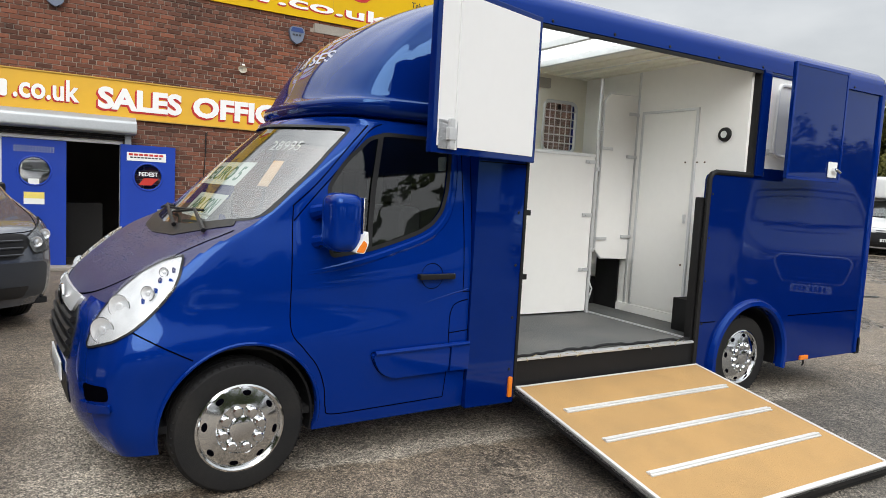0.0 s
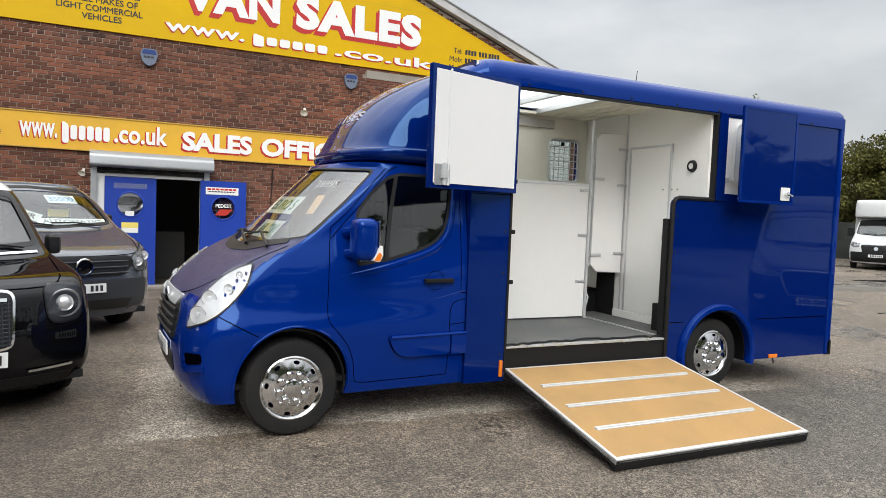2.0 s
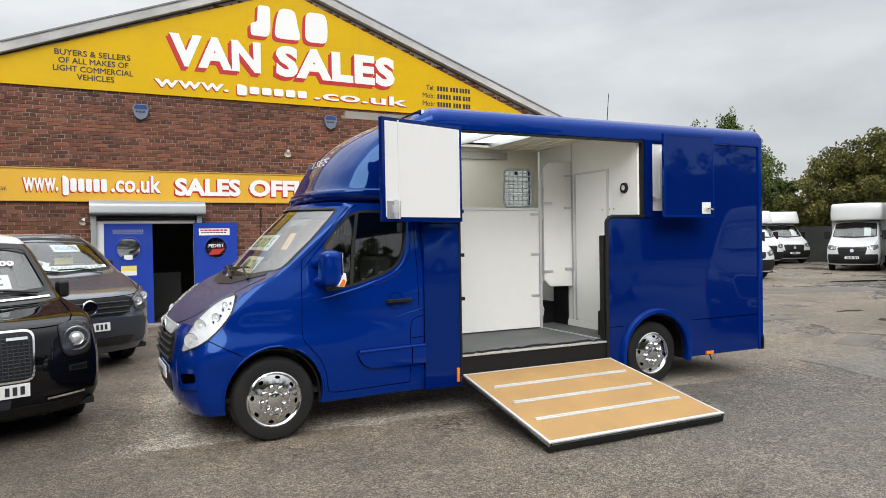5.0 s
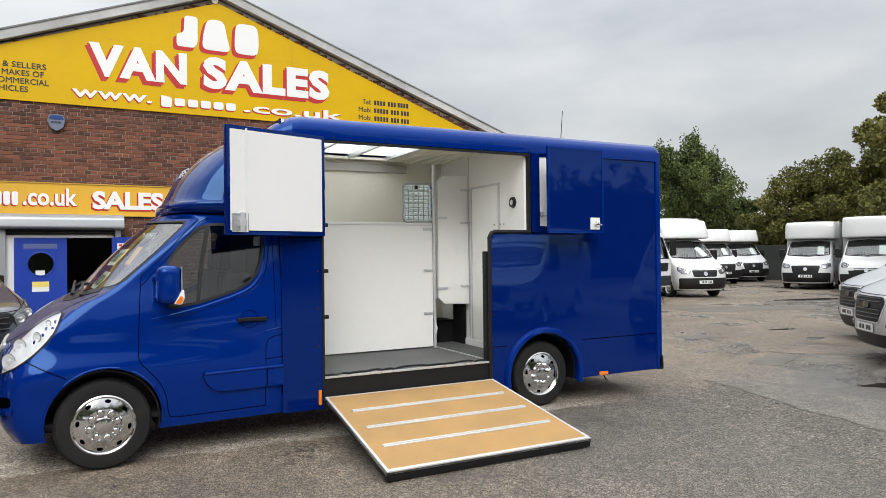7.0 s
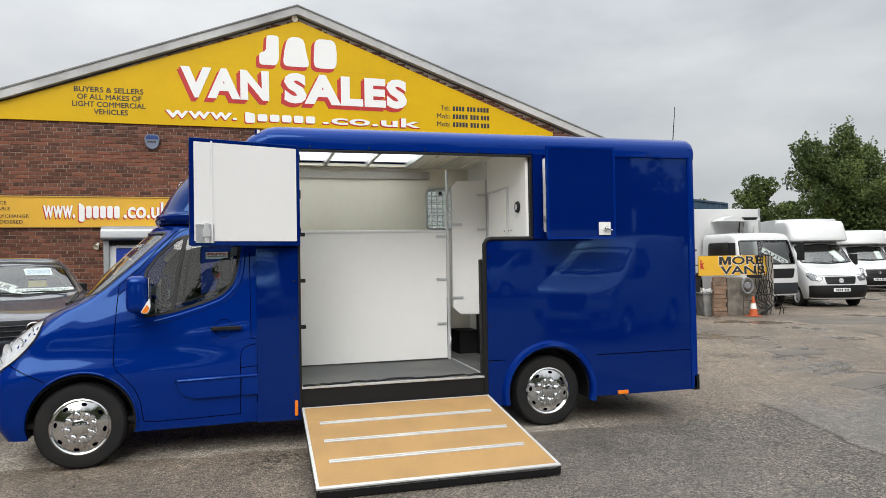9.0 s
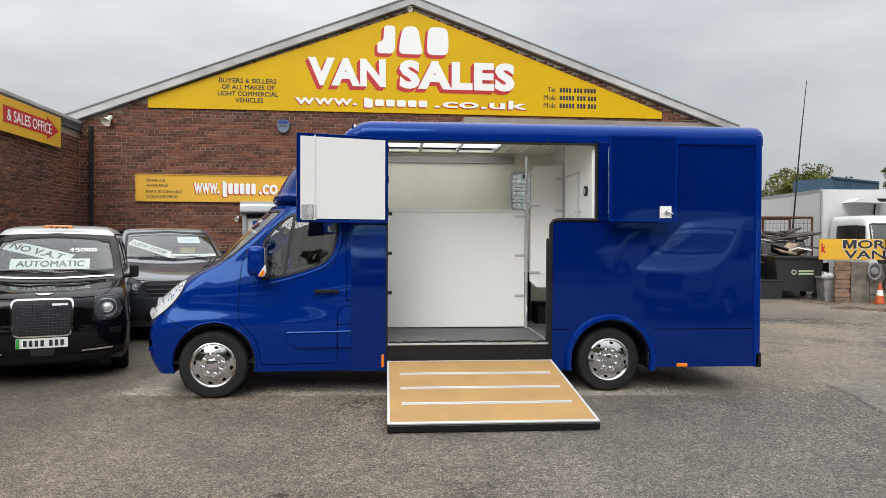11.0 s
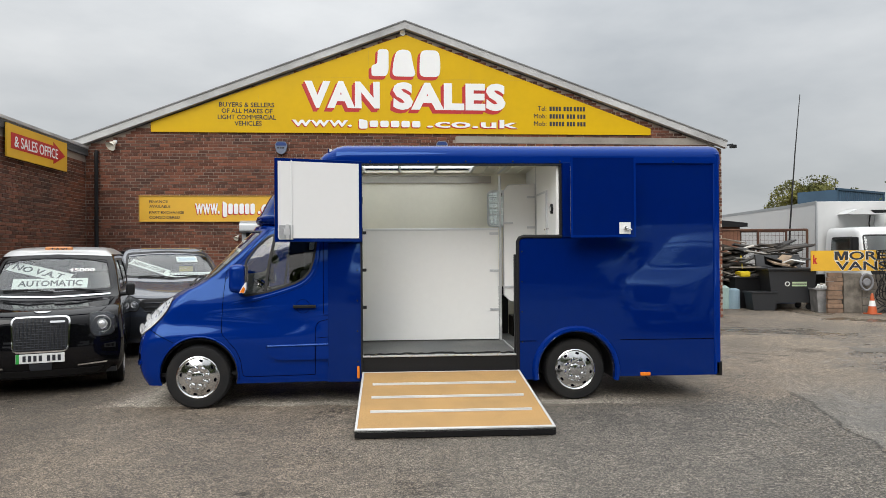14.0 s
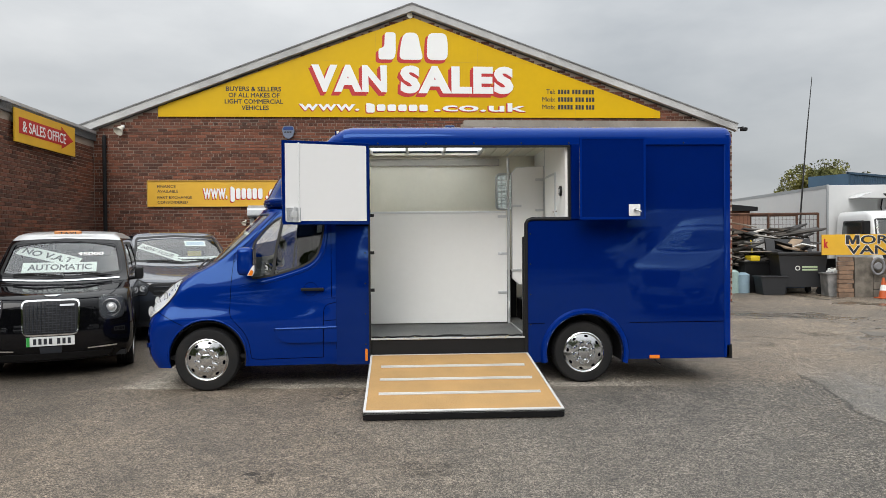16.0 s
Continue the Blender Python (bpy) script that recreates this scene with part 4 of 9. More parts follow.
d1, leaf1 = office_door("door_1", "blue painted office door with round porthole, closed", -1.262, -0.40, 0.06, 2.04, on_wall(0, 0, 0.0), -0.835, 1.55, 0.225)
for x0, x1, z0, z1, mt, nm in ((-0.98, -0.70, 1.03, 1.22, CARD, "notice"), (-0.98, -0.70, 1.12, 1.22, PLATE_Y, "notice_head"), (-0.92, -0.77, 1.33, 1.43, CARD, "card")):
    bm = bm_new()
    box(bm, x0, x1, z0, z1, 0.047, 0.051 if nm != "notice_head" else 0.053)
    part(nm, bm, mt, leaf1, smooth=0)
bm = bm_new()
for i in range(3):
    bars(bm, -1.11, 1.845 + i * 0.033, 0.56, 0.02, 0.05, 14, 0.45)
part("vent_grille", bm, GALV, leaf1, smooth=0)
d2, leaf2 = office_door("door_2", "blue painted office door with porthole, folded back open", 0.375, 1.23, 0.10, 2.06, on_wall(0, 0, 0.07), 0.80, 1.54, 0.225)
bm = bm_new()
box(bm, 0.47, 1.08, 1.80, 1.94, 0.047, 0.052)
np_ = part("name_plate", bm, CARD, leaf2, smooth=0)
bm = bm_new()
bars(bm, 0.50, 1.885, 0.55, 0.035, 0.054, 7, 0.2)
part("name_bar", bm, SIGN_RED, np_, smooth=0)
bm = bm_new()
bars(bm, 0.52, 1.845, 0.50, 0.022, 0.054, 9, 0.25)
part("name_bar", bm, INK, np_, smooth=0)
bm = bm_new()
prism(bm, [(0.66, 1.40), (0.86, 1.40), (0.98, 1.52), (0.74, 1.52)], (0, 0, 0), (1, 0, 0), (0, 1, 0), 0.026, 0.029)
part("sticker", bm, material("red_sticker", (0.5, 0.03, 0.02), 0.5), leaf2, smooth=0)
words(leaf2, at(0.66, 1.55, 0.027), "PEDEST", 0.30, 0.07, SIGN_WHITE, bold=0.02)
bm = bm_new()
box(bm, 0.95, 1.09, 0.98, 1.00, 0.06, 0.075, 0.004)
box(bm, 1.06, 1.10, 0.95, 1.03, 0.044, 0.055, 0.004)
part("lever_handle", bm, ALU, leaf2)
# room behind the doorway, its dimness put into dark wall, ceiling and counter colours
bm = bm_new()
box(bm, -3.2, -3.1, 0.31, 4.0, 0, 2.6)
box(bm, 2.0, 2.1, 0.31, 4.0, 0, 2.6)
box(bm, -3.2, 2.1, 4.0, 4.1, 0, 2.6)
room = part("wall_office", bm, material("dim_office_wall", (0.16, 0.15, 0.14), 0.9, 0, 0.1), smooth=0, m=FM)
tagged(room, "plain walls of the office inside, dimness painted in", "wall", kind="structure")
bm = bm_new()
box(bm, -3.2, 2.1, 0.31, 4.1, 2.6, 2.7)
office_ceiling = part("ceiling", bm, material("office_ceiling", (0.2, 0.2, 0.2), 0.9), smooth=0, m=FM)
tagged(office_ceiling, "plain ceiling of the office, dimness painted in", "ceiling", kind="structure")
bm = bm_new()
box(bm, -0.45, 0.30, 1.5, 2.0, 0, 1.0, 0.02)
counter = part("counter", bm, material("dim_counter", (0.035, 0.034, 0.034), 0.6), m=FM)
tagged(counter, "grey office counter inside the doorway, dimness painted in", "counter")
bm = bm_new()
box(bm, -1.6, 0.6, -0.35, 0.0, 0.0, 0.06, 0.015)
step = part("door_step", bm, CONCRETE, m=FM)
tagged(step, "low worn concrete step at the office door", "step", kind="structure")
# concrete band
bm = bm_new()
box(bm, 3.70, EAVE_R[0], -0.012, 0.0, 4.42, 4.59, 0.004)
lintel = part("lintel", bm, CONCRETE, m=FM)
tagged(lintel, "weathered concrete lintel band under the gable sign", "lintel", kind="structure")
bm = bm_new()
box(bm, 4.05, 9.2, -0.008, 0.0, 0.1, 3.80)
big_door = part("shutter_door", bm, UPVC, m=FM, smooth=0)
for k in range(37):
    bm = bm_new()
    box(bm, 4.07, 9.18, -0.03, -0.009, 0.11 + k * 0.1, 0.19 + k * 0.1, 0.008, 1)
    part("slat", bm, UPVC, big_door)
tagged(big_door, "pale closed workshop shutter door", "shutter door")


def alarm_box(u, z):
    t = thing("alarm_box", "grey and blue burglar alarm bell box", "alarm", on_wall(u, z), "alarm boxes")
    bm = bm_new()
    prism(bm, rounded([(-0.15, 0.06), (-0.11, -0.10), (0.0, -0.17), (0.11, -0.10), (0.15, 0.06), (0.11, 0.15), (-0.11, 0.15)], 0.04), (0, 0, 0), (1, 0, 0), (0, 1, 0), 0.0, 0.08)
    part("case", bm, material("blue_grey_plastic", (0.15, 0.18, 0.25), 0.4), t)
    bm = bm_new()
    prism(bm, rounded([(-0.13, 0.05), (0.13, 0.05), (0.10, 0.13), (-0.10, 0.13)], 0.03), (0, 0, 0), (1, 0, 0), (0, 1, 0), 0.08, 0.086)
    part("strobe", bm, material("navy_lens", (0.03, 0.06, 0.2), 0.2), t)
    bm = bm_new()
    bars(bm, -0.09, -0.02, 0.18, 0.035, 0.084, 3, 0.25)
    part("label_bar", bm, INK, t, smooth=0)
    return t


alarm_box(-0.56, 4.26)
alarm_box(3.34, 4.30)


def floodlight(name, label, u, z, s=1.0, m=None):
    t = thing(name, label, "lamp", m or on_wall(u, z))
    bm = bm_new()
    box(bm, -0.05 * s, 0.05 * s, -0.05 * s, 0.05 * s, 0, 0.05 * s, 0.01)
    part("bracket", bm, UPVC, t)
    bm = bm_new()
    lathe(bm, [(0.0, 0.0), (0.05 * s, 0.0), (0.07 * s, 0.07 * s), (0.13 * s, 0.2 * s), (0.14 * s, 0.21 * s), (0.12 * s, 0.2 * s), (0.0, 0.12 * s)], Matrix.Translation((0, -0.02 * s, 0.05 * s)) @ pose(0, 0, 0, 40, -25), 20)
    part("horn", bm, CREAM, t)
    return t


floodlight("horn_speaker", "weathered white horn loudspeaker on the wall", -4.42, 4.38, 0.85)
floodlight("wall_sensor", "small white security sensor on the brick wall", 2.38, 3.62, 0.55)
floodlight("apex_lamp", "small white lamp under the roof apex", 2.42, 7.17, 0.5)
floodlight("door_sensor", "small round cream lamp beside the shutter", -1.60, 2.14, 0.45)
# corner lamp at the right eave
bm = bm_new()
box(bm, EAVE_R[0] + 0.1, EAVE_R[0] + 0.26, -0.3, -0.2, 4.31, 4.40, 0.02)
tube(bm, [(EAVE_R[0] + 0.05, -0.05, 4.40), (EAVE_R[0] + 0.2, -0.2, 4.42)], 0.02)
eave_lamp = part("eave_lamp", bm, BLACK, m=FM)
tagged(eave_lamp, "black floodlight at the roof corner", "lamp")
# drainpipe
bm = bm_new()
tube(bm, [(-4.83, -0.07, 0.0), (-4.83, -0.07, 4.0), (-4.83, -0.05, 4.16)], 0.045, 10)
for z in (0.6, 1.7, 2.8, 3.9):
    lathe(bm, [(0.045, -0.03), (0.056, -0.03), (0.056, 0.03), (0.045, 0.03)], Matrix.Translation((-4.83, -0.07, z)), 12)
pipe = part("drainpipe", bm, DARK, m=FM)
tagged(pipe, "black cast drainpipe in the brick corner", "drainpipe")
bm = bm_new()
tube(bm, [(1.75, -0.03, 2.0), (1.75, -0.03, 2.35), (1.78, -0.03, 2.37)], 0.012, 6)
tube(bm, [(1.75, -0.03, 2.0), (1.70, -0.02, 1.2), (1.74, -0.02, 0.5)], 0.008, 6)
cable = part("cable", bm, BLACK, m=FM)
tagged(cable, "thin black cable on the brick wall", "cable")

# office window in the side wall
t = thing("window_1", "white framed office window with bars and blinds", "window", LM, kind="structure")
bm = bm_new()
for y0, y1, z0, z1 in ((-6.4, -4.27, 0.95, 1.02), (-6.4, -4.27, 2.77, 2.84), (-6.4, -6.33, 1.02, 2.77), (-4.34, -4.27, 1.02, 2.77), (-5.3, -5.24, 1.02, 2.77), (-6.33, -4.34, 2.36, 2.43)):
    box(bm, -0.12, -0.04, y0, y1, z0, z1, 0.008)
part("window_frame", bm, UPVC, t)
for y0, y1, z0, z1 in ((-6.33, -5.3, 1.02, 2.36), (-5.24, -4.34, 1.02, 2.36), (-6.33, -5.3, 2.43, 2.77), (-5.24, -4.34, 2.43, 2.77)):
    bm = bm_new()
    pane(bm, [(-0.08, y0, z0), (-0.08, y1, z0), (-0.08, y1, z1), (-0.08, y0, z1)], (1, 0, 0))
    g = part("pane", bm, GLASS_CLEAR, t, smooth=0)
    g.visible_shadow = False
bm = bm_new()
box(bm, -0.1, 0.05, -6.45, -4.22, 0.89, 0.95, 0.01)
part("window_sill", bm, CONCRETE, t)
for i in range(30):
    bm = bm_new()
    box(bm, -0.175, -0.13, -6.3, -4.4, 1.06 + i * 0.043, 1.064 + i * 0.043, m=None)
    bmesh.ops.transform(bm, matrix=Matrix.Translation((-0.152, 0, 1.062 + i * 0.043)) @ pose(0, 0, 0, 0, 50, 0) @ Matrix.Translation((0.152, 0, -1.062 - i * 0.043)), verts=bm.verts[:])
    part("blind_slat", bm, CARD, t, smooth=0)
# dark sheet added behind the blinds to stand for the unlit room
bm = bm_new()
box(bm, -0.32, -0.30, -6.5, -4.2, 0.9, 2.9)
part("dark_room_wall", bm, DARK, t, smooth=0)
for p, q, r in ([((0.05, y, 1.25), (0.05, y, 2.80), 0.012) for y in (-5.0, -4.62, -4.24, -4.14)] + [((0.05, -6.4, z), (0.05, -4.1, z), 0.010) for z in (1.75, 2.62)]):
    bm = bm_new()
    tube(bm, [p, q], r, 6)
    part("security_bar", bm, GALV, t)
bm = bm_new()
tube(bm, [(0.05, -4.14, 2.80), (0.0, -4.14, 2.84)], 0.012, 6)
part("security_bar", bm, GALV, t)

# ---------- blue horsebox ----------
HB = thing("horsebox", "glossy blue two-horse lorry with open side ramp", "horsebox", pose(0, 1.05, 0))
S = -1.05          # its near side
CAB_ROWS = [
    (-0.67, 0.25, -0.42, 0.27, 0.98, 1.5, 0.99, 2.9),
    (-0.74, 0.38, -0.46, 0.40, 1.01, 1.5, 1.01, 2.9),
    (-0.765, 0.60, -0.47, 0.60, 1.03, 1.5, 1.03, 2.9),
    (-0.74, 0.82, -0.43, 0.79, 1.05, 1.5, 1.03, 2.8),
    (-0.70, 0.99, -0.36, 0.96, 1.00, 1.5, 1.03, 2.7),
    (-0.54, 1.15, -0.27, 1.15, 0.98, 1.5, 1.03),
    (-0.35, 1.27, -0.10, 1.32, 0.945, 1.5, 1.02),
    (-0.22, 1.35, 0.14, 1.47, 0.915, 1.5, 1.005, 1.7),
    (0.10, 1.70, 0.47, 1.75, 0.885, 1.5, 0.965, 1.6),
    (0.42, 2.00, 0.78, 2.01, 0.855, 1.5, 0.92, 1.6),
    (0.58, 2.09, 0.85, 2.08, 0.79, 1.5, 0.86),
    (1.10, 2.12, 1.25, 2.12, 0.5, 1.5, 0.5),
]
cab, CAB = shell("cab_shell", CAB_ROWS, [BLUE, LINER], HB, 0.03, 5, 5)
WIN = rounded([(0.50, 1.265), (0.75, 1.305), (0.92, 1.355), (1.07, 1.405), (1.17, 1.46), (1.24, 1.54), (1.28, 1.66), (1.31, 1.85), (1.315, 1.98), (0.88, 1.985), (0.77, 1.95), (0.61, 1.80), (0.51, 1.66)], 0.035)
WIND = rounded([(-0.905, 1.465), (-0.45, 1.39), (0.0, 1.37), (0.45, 1.39), (0.905, 1.465), (0.865, 1.75), (0.79, 2.01), (0.0, 2.035), (-0.79, 2.01), (-0.865, 1.75)], 0.04)
cut = []
for s in (-1, 1):
    c = bm_new()
    lathe(c, [(0.0, -0.45), (0.425, -0.45), (0.425, 0.4), (0.0, 0.4)], Matrix.Translation((0.01, s * 0.98, 0.385)) @ pose(0, 0, 0, 90), 48)
    cut.append(c)
    c = bm_new()
    prism(c, WIN, (0, s * 0.6, 0), (1, 0, 0), (0, 0, 1), -0.6, 0.6)
    cut.append(c)
c = bm_new()
prism(c, WIND, (-0.1, 0, 0), (0, -1, 0), (0, 0, 1), -0.95, 0.9)
cut.append(c)
settle_bool(cab, cut)
cab.data.materials.append(BLUE_WET_REFL)
for f in cab.data.polygons:
    if f.normal.z > 0.55 and f.center.x < 0.35 and 1.0 < f.center.z < 1.45 and f.material_index == 0:
        f.material_index = 2
for s, view in ((-1, NEAR), (1, FARS)):
    bm = bm_new()
    patch(bm, CAB, WIN, view, -0.010, 0.08)
    g = part("side_window", bm, GLASS_SIDE, HB, "tinted side window glass")
    g.visible_shadow = False
    bm = bm_new()
    ribbon(bm, CAB, WIN, view, 0.024, 0.002, True)
    ribbon(bm, CAB, [(0.735, 1.305), (0.78, 1.65), (0.845, 1.97)], view, 0.032, 0.003)
    part("window_seal", bm, BLACK, HB)
    bm = bm_new()
    patch(bm, CAB, rounded([(1.235, 1.875), (1.295, 1.88), (1.285, 1.795), (1.23, 1.79)], 0.01), view, -0.012, 0.04, 0.003)
    part("window_sticker", bm, CARD, g, "small pale window sticker")
    # panel gaps
    bm = bm_new()
    ribbon(bm, CAB, smooth_line([(0.295, 1.54), (0.275, 1.30), (0.262, 1.05), (0.262, 0.86), (0.33, 0.765), (0.42, 0.65), (0.47, 0.52), (0.487, 0.40), (0.53, 0.352), (0.80, 0.35), (1.30, 0.355)]), view, 0.006)
    ribbon(bm, CAB, smooth_line([(1.30, 0.355), (1.305, 0.60), (1.305, 0.84), (1.32, 0.925), (1.36, 0.965), (1.445, 0.985)]), view, 0.006)
    ribbon(bm, CAB, [(1.395, 1.95), (1.40, 1.035), (1.45, 1.035)], view, 0.006)
    ribbon(bm, CAB, smooth_line([(0.295, 1.46), (0.43, 1.61), (0.57, 1.76), (0.76, 1.985), (0.86, 2.045)]), view, 0.006)
    ribbon(bm, CAB, smooth_line([(0.29, 1.54), (0.44, 1.675), (0.63, 1.885), (0.77, 2.03)]), view, 0.006)
    ribbon(bm, CAB, [(1.305, 0.775), (1.45, 0.785)], view, 0.006)
    ribbon(bm, CAB, [(1.45, 0.45), (1.455, 1.2), (1.46, 1.9)], view, 0.007)
    ribbon(bm, CAB, rounded([(0.745, 0.70), (1.305, 0.71), (1.305, 0.53), (0.90, 0.53), (0.83, 0.56), (0.785, 0.61)], 0.03), view, 0.004, 0.003, True)
    ribbon(bm, CAB, arc(1.165, 1.14, 0.078, 0, 360, 28)[:-1], view, 0.004, 0.0025, True)
    part("panel_gap", bm, GAP, HB)
    # wheel arch lip
    bm = bm_new()
    lip = arc(0.01, 0.385, 0.432, -8, 188, 30)
    tube(bm, [drop(CAB, p, view, 0.006) for p in lip], 0.010, 6)
    part("wheel_arch", bm, BLUE, HB)
    bm = bm_new()
    prism(bm, arc(0, 0.36, 0.428, -12, 192, 24) + arc(0, 0.36, 0.415, 192, -12, 24), (0, s * 0.97, 0), (1, 0, 0), (0, 0, 1), 0.0, s * 0.32)
    prism(bm, arc(0, 0.36, 0.428, -12, 192, 24), (0, s * 0.66, 0), (1, 0, 0), (0, 0, 1), 0.0, s * 0.01)
    part("arch_liner", bm, BLACK, HB)
    # moulding on the door and its continuation
    bm = bm_new()
    patch(bm, CAB, rounded([(0.755, 0.69), (1.30, 0.70), (1.30, 0.535), (0.90, 0.535), (0.83, 0.565), (0.79, 0.61)], 0.03), view, 0.030, 0.05, 0.032)
    part("side_moulding", bm, BLUE, HB)
    bm = bm_new()
    patch(bm, CAB, [(1.315, 0.705), (1.455, 0.71), (1.455, 0.535), (1.315, 0.535)], view, 0.030, 0.05, 0.032)
    part("side_moulding", bm, BLUE, HB)
    bm = bm_new()
    tube(bm, [drop(CAB, (x, 0.697 + 0.01 * (x - 0.76)), view, 0.026) for x in np.linspace(0.77, 1.45, 12)], 0.015, 8)
    part("moulding_edge", bm, BLUE, HB)
    # pressed crease
    bm = bm_new()
    pts = smooth_line([(0.75, 0.80), (0.90, 0.89), (1.08, 0.96), (1.26, 1.01), (1.44, 1.05)], 5)
    tube(bm, [drop(CAB, p, view, -0.008) for p in pts], [0.004 + 0.008 * i / len(pts) for i in range(len(pts))], 6)
    part("door_crease", bm, BLUE, HB)
    # rounded ledge under the window
    bm = bm_new()
    pts = smooth_line([(0.36, 1.175), (0.55, 1.205), (0.75, 1.25), (0.92, 1.30), (1.07, 1.35), (1.19, 1.41), (1.285, 1.52), (1.33, 1.68), (1.355, 1.94)], 4)
    tube(bm, [drop(CAB, p, view, -0.024) for p in pts], [0.026 + 0.008 * min(1, i / 6) for i in range(len(pts))], 10)
    part("window_ledge", bm, BLUE, HB)
    # handle
    bm = bm_new()
    y = drop(CAB, (1.17, 1.13), view, 0.0).y
    box(bm, 1.055, 1.315, y + s * 0.018, y + s * 0.045, 1.122, 1.157, 0.010, 3)
    for x in (1.08, 1.29):
        box(bm, x - 0.02, x + 0.02, y - s * 0.01, y + s * 0.02, 1.125, 1.154, 0.004)
    part("door_handle", bm, BLACK, HB)
    # mirror
    bm = bm_new()
    box(bm, 0.38, 0.56, s * 1.06, s * 1.27, 1.315, 1.63, 0.075, 5)
    bmesh.ops.transform(bm, matrix=Matrix.Shear('XZ', 4, (0.0, 0.0)), verts=bm.verts[:])
    mirror = part("door_mirror", bm, BLUE, HB, "blue two-arm door mirror")
    bm = bm_new()
    box(bm, 0.555, 0.566, s * 1.08, s * 1.25, 1.34, 1.61, 0.02)
    part("mirror_glass", bm, CHROME, mirror)
    bm = bm_new()
    for z in (1.36, 1.53):
        tube(bm, [(0.42, s * 0.93, z - 0.02), (0.44, s * 1.02, z), (0.45, s * 1.10, z)], [0.045, 0.036, 0.034], 10)
    part("mirror_arm", bm, BLUE, mirror)
    bm = bm_new()
    prism(bm, rounded([(0.50, 1.318), (0.555, 1.312), (0.578, 1.365), (0.572, 1.435), (0.545, 1.40)], 0.012), (0, s * 1.255, 0), (1, 0, 0), (0, 0, 1), -0.028, 0.028)
    lens = part("mirror_indicator", bm, PLATE, mirror, "clear and amber indicator lens")
    bm = bm_new()
    prism(bm, rounded([(0.506, 1.322), (0.552, 1.317), (0.570, 1.362), (0.548, 1.385)], 0.01), (0, s * 1.255, 0), (1, 0, 0), (0, 0, 1), -0.031, 0.031)
    part("amber_bulb", bm, AMBER, lens)

bm = bm_new()
patch(bm, CAB, [(p[0], p[1]) for p in WIND], NOSE, -0.010, 0.08)
g = part("windscreen", bm, GLASS_WIND, HB, "raked windscreen glass")
g.visible_shadow = False
bm = bm_new()
ribbon(bm, CAB, WIND, NOSE, 0.016, 0.002, True)
part("windscreen_seal", bm, BLACK, HB)
# bonnet gap, bumper joint, grille
bm = bm_new()
ribbon(bm, CAB, smooth_line([(-0.90, 1.40), (-0.895, 1.35), (-0.86, 1.285), (-0.72, 1.15), (-0.52, 1.04), (-0.2, 0.985), (0.2, 0.985), (0.52, 1.04), (0.72, 1.15), (0.86, 1.285), (0.895, 1.35), (0.90, 1.40)], 5), NOSE, 0.009)
part("panel_gap", bm, GAP, HB)
for s, view in ((-1, NEAR), (1, FARS)):
    bm = bm_new()
    ribbon(bm, CAB, [(-0.56, 0.92), (-0.40, 0.83), (-0.26, 0.755)], view, 0.007)
    part("panel_gap", bm, GAP, HB)
bm = bm_new()
patch(bm, CAB, rounded([(-0.42, 0.98), (0.42, 0.98), (0.50, 0.88), (0.46, 0.66), (-0.46, 0.66), (-0.50, 0.88)], 0.06), NOSE, 0.006, 0.08, 0.01)
grille = part("grille", bm, GREYPLASTIC, HB, "dark slatted radiator grille")
for z in (0.70, 0.76, 0.82, 0.88):
    bm = bm_new()
    tube(bm, [drop(CAB, (y, z), NOSE, 0.018) for y in np.linspace(-0.46, 0.46, 13)], 0.017, 6)
    part("grille_bar", bm, BLACK, grille)
bm = bm_new()
patch(bm, CAB, rounded([(-0.46, 0.995), (0.46, 0.995), (0.40, 0.91), (-0.40, 0.91)], 0.04), NOSE, 0.02, 0.06, 0.02)
part("chrome_bar", bm, ALU, grille, "satin chrome grille bar")
bm = bm_new()
lathe(bm, [(0.0, 0.02), (0.06, 0.02), (0.075, 0.01), (0.075, 0.0)], Matrix.Translation(drop(CAB, (0, 0.93), NOSE, 0.02)) @ pose(0, 0, 0, 0, -90), 24)
part("badge", bm, CHROME, grille)
bm = bm_new()
patch(bm, CAB, rounded([(-0.42, 0.56), (0.42, 0.56), (0.40, 0.40), (-0.40, 0.40)], 0.05), NOSE, 0.005, 0.08, 0.008)
part("lower_grille", bm, BLACK, HB)
bm = bm_new()
patch(bm, CAB, rounded([(-0.26, 0.61), (0.26, 0.61), (0.26, 0.50), (-0.26, 0.50)], 0.01), NOSE, 0.02, 0.1, 0.01)
part("number_plate", bm, PLATE, HB)
bm = bm_new()
for i in range(7):
    ribbon(bm, CAB, [(-0.2 + 0.06 * i, 0.525), (-0.2 + 0.06 * i, 0.585)], NOSE, 0.035, 0.033)
part("plate_bar", bm, INK, HB)
